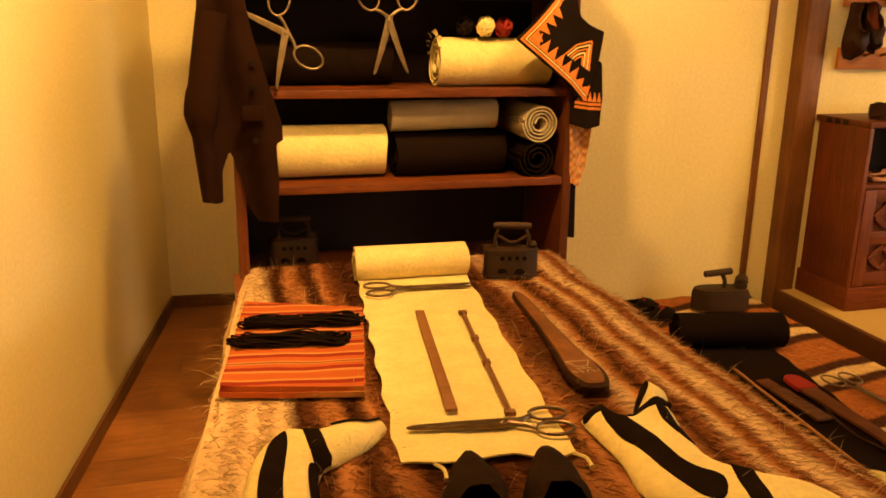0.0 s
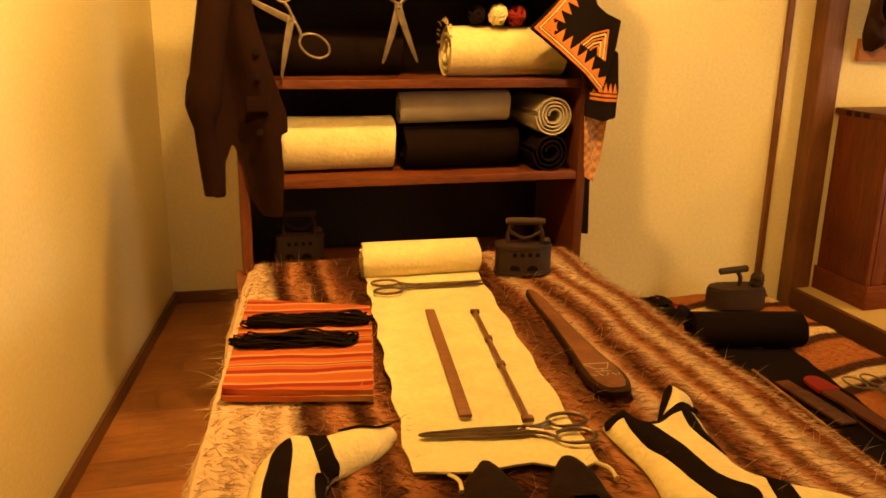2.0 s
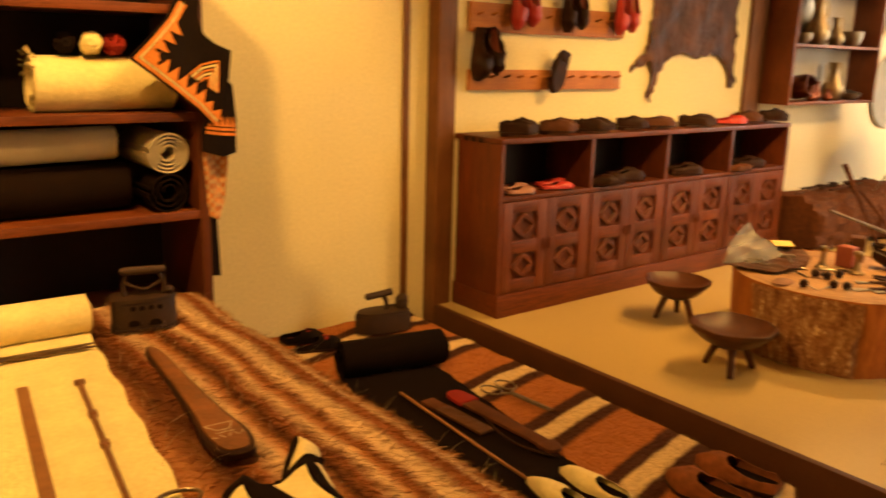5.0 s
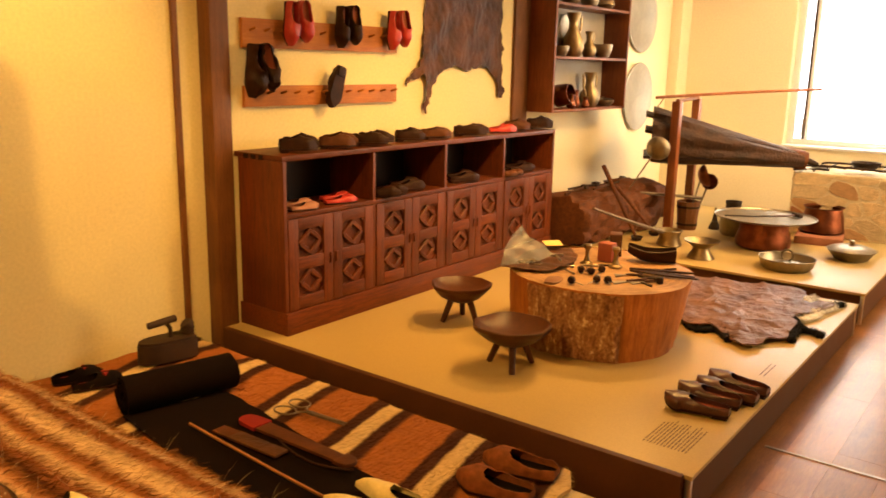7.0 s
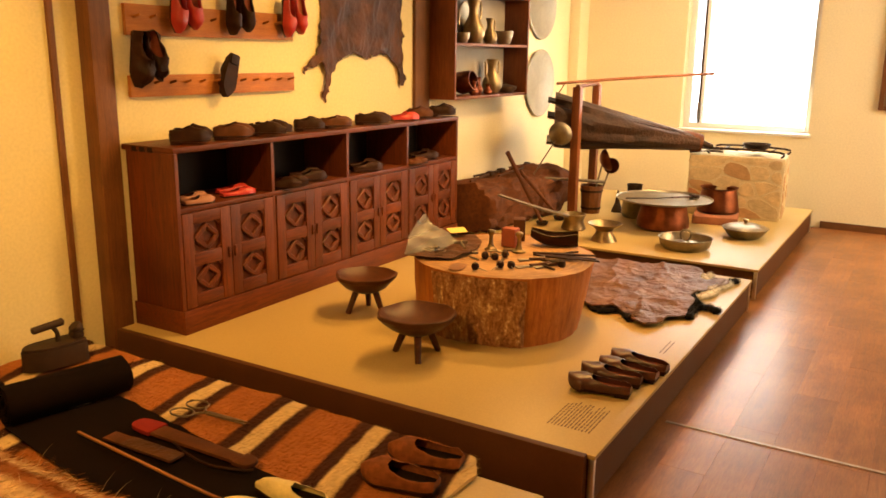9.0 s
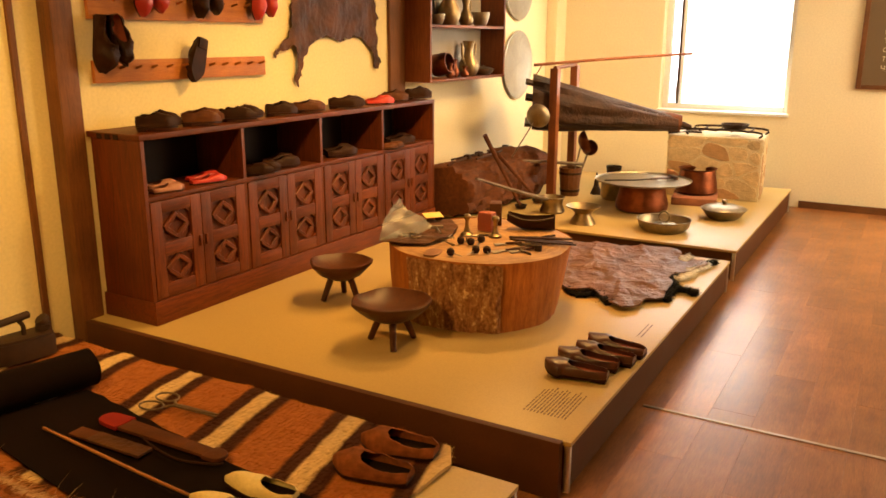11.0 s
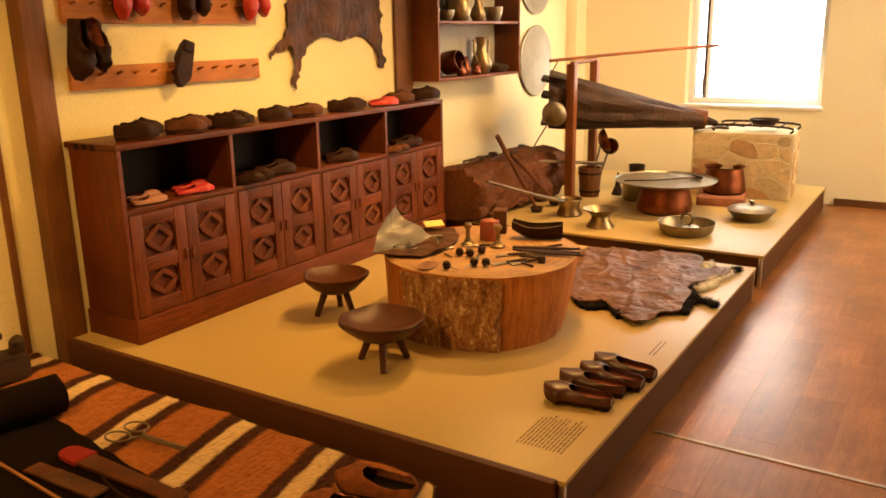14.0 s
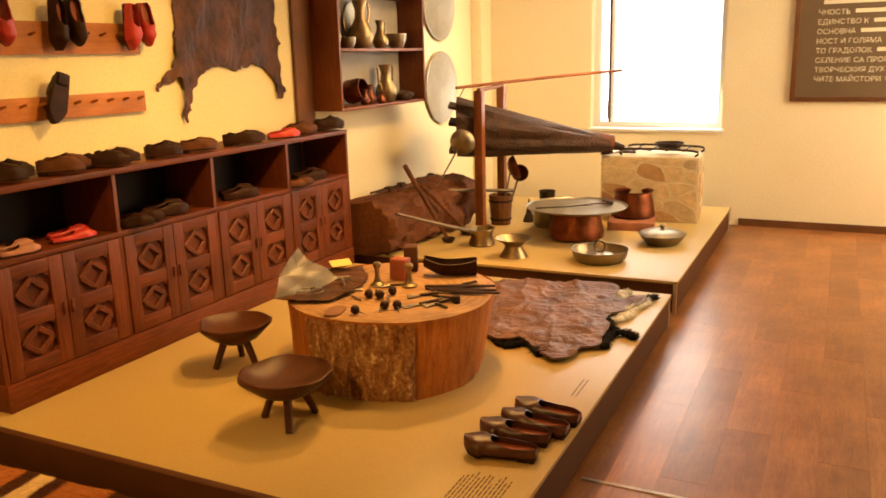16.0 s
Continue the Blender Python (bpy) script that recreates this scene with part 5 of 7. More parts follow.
# felt socks
def sock(m, outline, bands, label, h=0.035, flip=False, name="felt_sock"):
    s = thing(name, label, "sock", m, "felt leggings")
    n = len(outline)
    cx, cy = sum(p[0] for p in outline) / n, sum(p[1] for p in outline) / n
    line = smooth_line([(x, y, 0) for x, y in outline], 4, True)

    def edge(x, y):
        best = 9
        for p, q in zip(line, line[1:] + line[:1]):
            d = q - p
            t = max(0, min(1, ((x - p.x) * d.x + (y - p.y) * d.y) / max(1e-9, d.length_squared)))
            best = min(best, (p.x + d.x * t - x) ** 2 + (p.y + d.y * t - y) ** 2)
        return math.sqrt(best)

    top = lambda x, y: 0.004 + h * min(1, edge(x, y) / 0.035) ** 0.55 + 0.003 * noise.noise((x * 20, y * 20, 3))
    part("felt", draped([(p.x, p.y) for p in line], top, 0.02, 0.009, under=0.0), M["cream"], s)
    for k, bo in enumerate(bands):
        bl = smooth_line([(x, y, 0) for x, y in bo], 4, True)
        part("black_band", draped([(p.x, p.y) for p in bl], lambda x, y: top(x, y) + 0.0035, 0.004, 0.006, under=0.0), M["blackcloth"], s)
    return s


sock(pose(0, 0, TT), [(-3.06, -2.62), (-3.055, -2.42), (-3.046, -2.295), (-3.021, -2.153), (-2.988, -2.081), (-2.941, -2.03), (-2.879, -2.045), (-2.80, -2.02), (-2.73, -2.035), (-2.72, -2.06), (-2.773, -2.13), (-2.852, -2.184), (-2.886, -2.218), (-2.896, -2.33), (-2.90, -2.62)],
     [[(-2.948, -2.071), (-2.977, -2.111), (-2.994, -2.184), (-3.012, -2.303), (-3.015, -2.60), (-2.965, -2.60), (-2.965, -2.314), (-2.942, -2.128)], [(-2.906, -2.047), (-2.876, -2.059), (-2.865, -2.154), (-2.857, -2.180), (-2.882, -2.222), (-2.896, -2.199), (-2.904, -2.109)],
      [(-2.893, -2.205), (-2.909, -2.22), (-2.916, -2.325), (-2.918, -2.60), (-2.899, -2.60), (-2.897, -2.329), (-2.889, -2.225)]], "cream felt leg sock with black bands on the fur")
sock(pose(0, 0, TT), [(-2.268, -2.112), (-2.209, -2.081), (-2.19, -2.145), (-2.148, -2.128), (-2.05, -1.985), (-2.018, -2.052), (-2.047, -2.112), (-2.088, -2.302), (-2.074, -2.393), (-1.968, -2.477), (-1.925, -2.557), (-1.93, -2.62), (-2.05, -2.62), (-2.20, -2.58), (-2.265, -2.49), (-2.285, -2.412), (-2.27, -2.302), (-2.278, -2.147)],
     [[(-2.240, -2.14), (-2.206, -2.165), (-2.18, -2.29), (-2.174, -2.392), (-2.13, -2.457), (-2.167, -2.521), (-2.204, -2.508), (-2.226, -2.417), (-2.235, -2.329), (-2.25, -2.241)],
      [(-2.270, -2.116), (-2.216, -2.09), (-2.197, -2.152), (-2.157, -2.135), (-2.053, -2.102), (-2.055, -2.128), (-2.168, -2.164), (-2.21, -2.182), (-2.243, -2.145), (-2.275, -2.146)],
      [(-2.154, -2.135), (-2.055, -1.99), (-2.058, -2.03), (-2.125, -2.112)], [(-2.101, -2.14), (-2.081, -2.138), (-2.096, -2.231), (-2.098, -2.310), (-2.123, -2.271), (-2.122, -2.208)],
      [(-2.084, -2.405), (-2.058, -2.432), (-2.098, -2.59), (-2.136, -2.59)]], "cream felt leg sock with black bands beside the runner")
seam = thing("seam_thread", "dark stitched seam thread along the toe of a felt sock", "thread")
part("thread", tube(smooth_line([(-2.845, -2.068, TT + 0.040), (-2.80, -2.062, TT + 0.042), (-2.765, -2.072, TT + 0.041), (-2.735, -2.050, TT + 0.032)], 4), 0.0028, 6), M["felt"], seam)
for x, y, t in ((-2.592, -2.248, 81), (-2.436, -2.270, 80)):
    c, s_ = math.cos(radians(t)), math.sin(radians(t))
    shoe("felt_slipper", 0.285, 0.138, 0.058, 0.062, (0.02, 0.36), M["slipfelt"], M["felt"], "black pointed felt slipper on the fur", pose(x - 0.285 * c, y - 0.285 * s_, TT, 0, 0, t), "felt slippers", point=0.75, taper=0.45)

# ---- things on the rug ----
RG = PT + 0.022
bl = thing("black_cloth", "length of black woollen cloth unrolled on the rug", "cloth")
bo = [(-1.115, -0.62), (-0.675, -0.74)] + [(-0.685 - 0.135 * t + 0.006 * math.sin(t * 30), -0.80 - 0.88 * t) for t in np.linspace(0, 1, 14)] + [(-0.83, -1.72), (-0.86, -2.1), (-1.35, -2.08)]
part("sheet", draped(bo, lambda x, y: RG + 0.014 + 0.005 * noise.noise((x * 6, y * 5, 7)), 0.006, 0.015, under=None), M["blackcloth"], bl)
cloth_roll("cloth_roll", "thick black woollen cloth rolled up on the rug", M["blackcloth"], (-1.095, -0.595, RG + 0.088), (-0.612, -0.700, RG + 0.088), 0.083, turns=4, wobble=0.02)
BZ = RG + 0.024


def strap(m, L, w0, w1, mat, tip, label, name="leather_strap"):
    s = thing(name, label, "strap", m)
    part("band", slab([(-L * 0.30, -w0 / 2), (L * 0.38, -w1 / 2), (L * 0.38, w1 / 2), (-L * 0.30, w0 / 2)], 0, 0.012, 0.003), mat, s)
    e = smooth_line([(-L * 0.30, -w0 * 0.62, 0), (-L * 0.46, -w0 * 0.5, 0), (-L * 0.5, 0, 0), (-L * 0.46, w0 * 0.5, 0), (-L * 0.30, w0 * 0.62, 0)], 4)
    part("head", slab([(p.x, p.y) for p in e], 0.0, 0.016, 0.004), tip, s)
    e = smooth_line([(L * 0.38, w1 * 0.7, 0), (L * 0.47, w1 * 0.6, 0), (L * 0.5, 0, 0), (L * 0.47, -w1 * 0.6, 0), (L * 0.38, -w1 * 0.7, 0)], 4)
    part("tail", slab([(p.x, p.y) for p in e], 0.0, 0.014, 0.004), mat, s)
    return s


strap(pose(-0.835, -1.365, BZ, 0, 0, -90), 0.63, 0.075, 0.055, M["brownleather"], M["redfelt"], "brown leather strap with a red felt head on black cloth")
s2 = thing("hand_card", "small brown and grey wool hand card on black cloth", "tool", pose(-0.955, -1.235, BZ, 0, 0, -88))
part("grip", box(-0.18, -0.085, -0.032, 0.032, 0, 0.010, 0.003), M["brownleather"], s2)
part("pad", box(-0.084, 0.18, -0.034, 0.034, 0, 0.012, 0.003), M["hide"], s2)
solid("thin_rod", tube(smooth_line([(-1.005, -0.93, BZ + 0.004), (-1.03, -1.25, BZ + 0.005), (-1.055, -1.60, BZ + 0.004), (-1.07, -1.9, BZ + 0.004)], 4), 0.006, 8), M["stick"], "thin pale wooden rod on the black cloth", "rod")
solid("thonged_lash", tube(smooth_line([(-0.86, -1.28, BZ + 0.004), (-0.90, -1.40, BZ + 0.004), (-0.92, -1.55, BZ + 0.004), (-0.88, -1.68, BZ + 0.005), (-0.86, -1.70, BZ + 0.006)], 6), 0.0045, 6), M["darkleather"], "dark leather cord with a metal end on black cloth", "lash")
scissors(pose(-0.598, -1.20, RG + 0.010, 0, 0, 94), 0.35, 4, "steel scissors lying on the striped rug", 0.13)
# pair of white felt shoes at the cloth's end
for x, y, t in ((-0.945, -1.79, 97), (-1.085, -1.775, 95)):
    c, s_ = math.cos(radians(t)), math.sin(radians(t))
    shoe("felt_shoe", 0.27, 0.095, 0.045, 0.045, (0.02, 0.42), M["cream"], M["blackcloth"], "cream pointed felt shoe on the black cloth", pose(x - 0.27 * c, y - 0.27 * s_, BZ - 0.004, 0, 0, t), "felt shoes", point=0.6, taper=0.5)
# fur slippers
M["furslip"] = plain("brown_fur_slipper", (0.24, 0.078, 0.024), 0.95, var=0.4, scale=30, bump=0.8, fine=200, spec=0.1, dist=0.01)
for x, y, t in ((-0.415, -2.285, 101), (-0.605, -2.295, 99)):
    shoe("fur_slipper", 0.29, 0.13, 0.062, 0.062, (0.02, 0.6), M["furslip"], M["felt"], "brown sheepskin slipper on the rug's corner", pose(x, y, RG + 0.006, 0, 0, t), "sheepskin slippers")
# embroidered dark slippers by the wall
for x, y, t in ((-1.12, -0.06, -20), (-1.10, -0.20, -15)):
    shoe("embroidered_slipper", 0.22, 0.085, 0.05, 0.055, (0.02, 0.5), M["felt"], M["redfelt"], "black slipper with red embroidery by the wall", pose(x, y, RG, 0, 0, t), "embroidered slippers", trim=M["redfelt"])
# flat iron by the trim
fi_ = thing("flat_iron", "old grey flat iron with a raised handle on the rug", "iron", pose(-0.585, -0.165, RG + 0.004, 0, 0, -9))
fo = smooth_line([(-0.15, 0, 0), (-0.10, -0.055, 0), (0.0, -0.068, 0), (0.13, -0.06, 0), (0.135, 0.0, 0), (0.13, 0.06, 0), (0.0, 0.068, 0), (-0.10, 0.055, 0)], 4, True)
part("base", slab([(p.x, p.y) for p in fo], 0, 0.095, 0.006), M["iron"], fi_)
part("lid", slab([(p.x * 0.96, p.y * 0.96) for p in fo], 0.0955, 0.108, 0.004), M["iron"], fi_)
part("stem", tube(smooth_line([(0.02, 0, 0.105), (0.02, 0, 0.15), (0.0, 0, 0.185)], 4), 0.011, 8), M["iron"], fi_)
part("grip", lathe([(0.010, -0.085), (0.017, -0.08), (0.018, 0.06), (0.010, 0.066)], 14, m=Matrix.Translation((-0.01, 0, 0.192)) @ Matrix.Rotation(radians(84), 4, "Y")), M["grip"], fi_)
part("chimney", tube(smooth_line([(0.10, 0, 0.105), (0.115, 0, 0.14), (0.10, 0, 0.165)], 4), [0.030, 0.032, 0.034, 0.034, 0.034, 0.034, 0.034, 0.032, 0.028], 12), M["iron"], fi_)

# ---- tools on the stump ----
ST = P1 + SH0 + 0.006
before_tools = set(scene.objects)
sheet = thing("leather_scraps", "crumpled leather scraps and a clear sheet on the stump", "leather")
lo_ = [(0.88, -1.20), (0.90, -1.34), (0.95, -1.45), (1.10, -1.47), (1.25, -1.45), (1.38, -1.40), (1.52, -1.28), (1.42, -1.15), (1.25, -1.13), (1.10, -1.16)]
part("leather_piece", draped(lo_, lambda x, y: 0.016 + 0.018 * abs(noise.noise((x * 9, y * 9, 2))), 0.004, 0.012, under=0.001), M["hide"], sheet, m=Matrix.Translation((0, 0, ST)))
part("clear_sheet", draped([(-0.03, -0.02), (0.20, -0.03), (0.38, 0.02), (0.33, 0.10), (0.24, 0.16), (0.21, 0.25), (0.13, 0.19), (0.04, 0.10)], lambda x, y: 0.01 + 0.02 * noise.noise((x * 9, y * 12, 3)), 0.003, 0.010, under=None), M["paper"], sheet, "translucent grey plastic sheet",
     m=Matrix.Translation((0.90, -1.20, ST + 0.03)) @ Matrix.Rotation(radians(-28), 4, "Z") @ Matrix.Rotation(radians(52), 4, "X") @ Matrix.Scale(0.85, 4))
solid("yellow_note", slab([(1.36, -1.20), (1.44, -1.27), (1.55, -1.18), (1.46, -1.11)], ST + 0.046, ST + 0.049), M["yellownote"], "small sheet of yellow paper on the leather", "paper")
scissors(pose(1.04, -1.30, ST + 0.036, 0, 0, 200), 0.22, 14, "small old scissors on the leather scraps", 0.15)
hm_ = thing("cobblers_hammer", "small cobbler's hammer with a steel head", "hammer", pose(1.14, -1.41, ST + 0.034, 0, 0, 40))
part("handle", tube([(-0.06, 0, 0.008), (0.08, 0, 0.010)], 0.006, 8), M["steel"], hm_)
part("head", box(0.078, 0.098, -0.04, 0.04, 0.0, 0.018, 0.003), M["steel"], hm_)


def stand(x, y, h, r, label):
    solid("brass_stand", lathe([(r, 0), (r, 0.008), (r * 0.55, 0.018), (r * 0.32, h * 0.4), (r * 0.30, h * 0.7), (r * 0.55, h * 0.82), (r * 0.60, h * 0.92), (r * 0.45, h), (0, h)], 20, m=Matrix.Translation((x, y, ST))), M["brass"], label, "stand", group="brass stands")


stand(1.30, -1.50, 0.115, 0.036, "small turned brass stand on the stump")
stand(1.33, -1.66, 0.115, 0.038, "small turned brass stand on the stump")
solid("wooden_last_block", box(1.40, 1.47, -1.60, -1.51, ST, ST + 0.11, 0.012), M["lining"], "small dark red wooden block among the tools", "block")
solid("tool_box", box(-0.05, 0.05, -0.035, 0.035, 0, 0.13, 0.006), M["stage_side"], "small dark tin box standing on the stump", "box", pose(1.62, -1.52, ST, 0, 0, 25))
ls = smooth_line([(-0.15, -0.035, 0), (-0.155, 0.035, 0), (-0.02, 0.05, 0), (0.10, 0.045, 0), (0.15, 0, 0), (0.10, -0.045, 0), (-0.02, -0.05, 0)], 4, True)
bt = bmesh.new()
hull = []
for i in range(15):
    u = i / 14
    hw_ = 0.058 * math.sin(math.pi * min(1, 0.12 + u * 0.72)) ** 0.7
    rim_ = 0.080 + 0.012 * max(0, 1 - u * 3) - 0.015 * math.sin(math.pi * u)
    lift_ = 0.045 * max(0, 1 - u * 2.6) ** 1.5
    ring_ = [(math.cos(t) * hw_, lift_ + (rim_ - lift_) * (1 - math.sin(-t) ** 0.8) if t < 0 else rim_) for t in np.linspace(-math.pi, -1e-4, 11)]
    hull.append([bt.verts.new((-0.14 + 0.27 * u, y * 1.15, z)) for y, z in ring_] + [bt.verts.new((-0.14 + 0.27 * (0.03 + 0.94 * u), y * 1.0, max(z + 0.004, lift_ + 0.007))) for y, z in ring_[::-1]])
for p, q in zip(hull, hull[1:]):
    for k in range(22):
        bt.faces.new((p[k], p[(k + 1) % 22], q[(k + 1) % 22], q[k]))
bt.faces.new(hull[0][::-1])
for k in range(10):
    bt.faces.new((hull[-1][k], hull[-1][k + 1], hull[-1][20 - k], hull[-1][21 - k]))
solid("leather_trough", bt, M["darkleather"], "dark boat-shaped leather form with a raised tip on the stump", "shoe form", pose(1.60, -1.76, ST, 0, 0, -68))
for k, (x, y, t) in enumerate(((1.36, -1.92, -75), (1.40, -1.90, -68), (1.31, -1.96, -80))):
    solid("leather_strip", slab([(-0.17, -0.012), (0.0, -0.022), (0.17, -0.006), (0.17, 0.006), (0.0, 0.020), (-0.17, 0.012)], 0, 0.008, 0.002), M["darkleather"], "narrow strip of dark leather on the stump", "leather", pose(x, y, ST + 0.004 * k, 0, 0, t), "leather strips")
for k, (x, y) in enumerate(((1.09, -1.575), (1.095, -1.632), (1.172, -1.655), (0.96, -1.733), (0.985, -1.783), (0.855, -1.645))):
    kn = thing("small_awl", "small awl with a dark round wooden knob", "awl", pose(x, y, ST, 0, 0, 30 + 47 * k), "awls on the stump")
    part("knob", lathe([(0, 0.0), (0.014, 0.004), (0.021, 0.018), (0.017, 0.034), (0.008, 0.040), (0, 0.041)], 14, wob=0.05), M["darkleather"], kn)
    part("spike", tube([(0.012, 0, 0.016), (0.075, 0, 0.006)], [0.004, 0.0015], 6), M["steel"], kn)
for x, y, t, L in ((1.08, -1.85, -35, 0.20), (1.13, -1.92, -32, 0.19), (1.20, -1.79, -50, 0.15)):
    cz = thing("leather_knife", "small steel paring knife with a worn handle", "knife", pose(x, y, ST, 0, 0, t + 180), "knives on the stump")
    part("blade", slab([(0, -0.010), (L * 0.42, -0.026), (L * 0.45, 0.026), (0, 0.010)], 0.002, 0.006, 0.001), M["steel"], cz)
    part("handle", tube([(-L * 0.55, 0, 0.009), (0.005, 0, 0.008)], [0.010, 0.007], 8), M["stool"], cz)
hm2 = thing("cobblers_hammer", "small hammer with a dark round head on the stump", "hammer", pose(1.17, -1.985, ST, 0, 0, 80))
part("head", lathe([(0.017, 0), (0.020, 0.012), (0.017, 0.032), (0, 0.034)], 14), M["iron"], hm2)
part("handle", tube([(0.01, 0, 0.02), (0.13, 0, 0.012)], 0.007, 8), M["iron"], hm2)
solid("leather_sole", slab([(p.x * 0.45, p.y * 0.8) for p in ls], 0, 0.006, 0.001), M["tanleather"], "cut leather sole piece on the stump", "leather", pose(0.86, -1.54, ST, 0, 0, 15))
rng5 = random.Random(12)
for k in range(12):
    x, y = 1.02 + rng5.uniform(0, 0.5), -1.95 + rng5.uniform(0, 0.62)
    if abs(x - 1.6) > 0.05:
        solid("steel_punch", tube([(-0.045, 0, 0.005), (0.03, 0, 0.006), (0.05, 0, 0.004)], [0.006, 0.005, 0.0015], 7), M["iron"] if k % 2 else M["steel"], "small dark steel punch on the stump", "punch", pose(x, y, ST, 0, 0, rng5.uniform(0, 180)), "punches on the stump")

# the whole set of tools sits a little towards the stump's front
for o in set(scene.objects) - before_tools:
    if o.parent is None:
        o.location = o.location + Vector((-0.085, -0.03, 0))

# ---- raw hide on the platform ----
ho = [(1.62, -1.95), (1.56, -2.05), (1.62, -2.14), (1.50, -2.26), (1.42, -2.37), (1.52, -2.44), (1.62, -2.44), (1.70, -2.52), (1.82, -2.50), (1.98, -2.50), (2.10, -2.44), (2.22, -2.46), (2.33, -2.52), (2.52, -2.58), (2.60, -2.53), (2.50, -2.45), (2.58, -2.38), (2.74, -2.36), (2.76, -2.22), (2.72, -2.0), (2.74, -1.8), (2.62, -1.62), (2.35, -1.58), (2.1, -1.62), (1.9, -1.72), (1.74, -1.84)]
hz = lambda x, y: 0.026 + 0.011 * (1 - abs(noise.noise((x * 3 + 1.5 * y, y * 6 - 2 * x, 5)))) ** 9 + 0.020 * abs(noise.fractal((x * 5, y * 5, 1), 1, 2, 4)) + 0.03 * max(0, noise.noise((x * 3, y * 3, 8)))
rh = thing("raw_hide", "crumpled stiff brown hide with black and white fur edges", "hide")
part("skin", draped([(p.x, p.y) for p in smooth_line([(x, y, 0) for x, y in ho], 3, True)], hz, 0.008, 0.014, under=0.004), M["rawhide"], rh, m=Matrix.Translation((0, 0, P1)))
M["blackfur"] = plain("black_fur", (0.012, 0.010, 0.009), 0.95, bump=0.8, fine=150, spec=0.1)
for pts, mt in (([(1.63, -1.98), (1.55, -2.07), (1.62, -2.16), (1.49, -2.27)], "blackfur"), ([(1.70, -2.54), (1.84, -2.52), (1.98, -2.52), (2.10, -2.46), (2.2, -2.47)], "blackfur"), ([(2.12, -2.48), (2.22, -2.52), (2.32, -2.54)], "whitefur"), ([(2.34, -2.50), (2.44, -2.55), (2.56, -2.57)], "whitefur"), ([(2.54, -2.45), (2.62, -2.40), (2.70, -2.43)], "whitefur"), ([(2.42, -2.52), (2.58, -2.56), (2.66, -2.60)], "blackfur"), ([(1.92, -2.50), (1.95, -2.58), (1.90, -2.65)], "blackfur")):
    base_ = smooth_line([(x, y, P1 + 0.016) for x, y in pts], 6)
    edge = part("fur_edge", tube(base_, [0.012 + 0.016 * abs(math.sin(i * 1.3)) for i in range(len(base_))], 9, flat=0.7), M[mt], rh)
    rt = np.random.RandomState(len(base_) + int(pts[0][0] * 100))
    ev = np.array([v.co for v in edge.data.vertices])
    pick = rt.randint(0, len(ev), 900)
    strands("hair_tuft", (ev[pick] + rt.normal(0, 0.005, (900, 3)) * [1, 1, 0.3], np.tile([0, 0, 0.25], (900, 1))), M[mt], rh, 0.026, 0.0022, np.array([0.15, -0.4, 0.0]), 21, 0.55)

# ---- curled shoes ----
M["shoegloss"] = plain("polished_red_brown_leather", (0.060, 0.0155, 0.0065), 0.33, var=0.5, scale=18, bump=0.25, spec=0.5)
for x, y, t in ((0.490, -2.608, 97), (0.625, -2.612, 94), (0.715, -2.655, 88), (0.835, -2.668, 87)):
    shoe("curled_shoe", 0.285, 0.105, 0.056, 0.050, (0.02, 0.60), M["shoegloss"], M["lining"], "glossy brown leather shoe with a blunt upturned toe on the platform", pose(x, y, P1, 0, 0, t), "curled shoes", curl=0.026, heel=0.030, point=0.0, tip=0.36, crumple=0.003)

# ---- coppersmith's platform ----


def vessel(name, label, category, mat, profile, m, thick=0.004, seg=36, group="", extra=None):
    """A turned vessel with a hollow inside: outer profile, then back down inside it."""
    inner = [(max(0.0, r - thick), z + (thick if i == 0 else 0)) for i, (r, z) in enumerate(profile)]
    t = thing(name, label, category, m, group)
    part("body", lathe([(0.0, profile[0][1])] + profile + inner[::-1] + [(0.0, inner[0][1])], seg), mat, t)
    return t


def arc(c, r, a0, a1, n=10, plane="XZ"):
    out = []
    for i in range(n + 1):
        a = radians(a0 + (a1 - a0) * i / n)
        u, v = r * math.cos(a), r * math.sin(a)
        out.append((c[0] + u, c[1], c[2] + v) if plane == "XZ" else ((c[0] + u, c[1] + v, c[2]) if plane == "XY" else (c[0], c[1] + u, c[2] + v)))
    return out


v1 = vessel("copper_cauldron", "large reddish copper cauldron under a round tray", "cauldron", M["copper"], [(0.19, 0), (0.218, 0.02), (0.222, 0.07), (0.195, 0.16), (0.190, 0.225), (0.21, 0.242)], pose(4.10, -1.68, P2))
tr = vessel("round_tray", "wide round tinned tray resting on the cauldron", "tray", M["tin"], [(0.36, 0), (0.395, 0.010), (0.405, 0.022)], pose(4.11, -1.675, P2 + 0.243), 0.003, 48)
solid("fire_tongs", tube([(-0.22, -0.03, 0), (-0.05, -0.01, 0.004), (0.02, 0, 0.004), (0.2, 0.10, 0.004)], 0.006, 7), M["iron"], "thin iron tongs lying on the tray", "tongs", pose(4.02, -1.60, P2 + 0.258, 0, 0, -70))
hmr = thing("smiths_hammer", "iron hammer lying on the tray", "hammer", pose(4.24, -1.83, P2 + 0.255, 0, 0, -40))
part("handle", tube([(-0.14, 0, 0.012), (0.07, 0, 0.012)], 0.009, 8), M["stool"], hmr)
part("head", box(0.06, 0.09, -0.06, 0.05, 0, 0.028, 0.004), M["iron"], hmr)
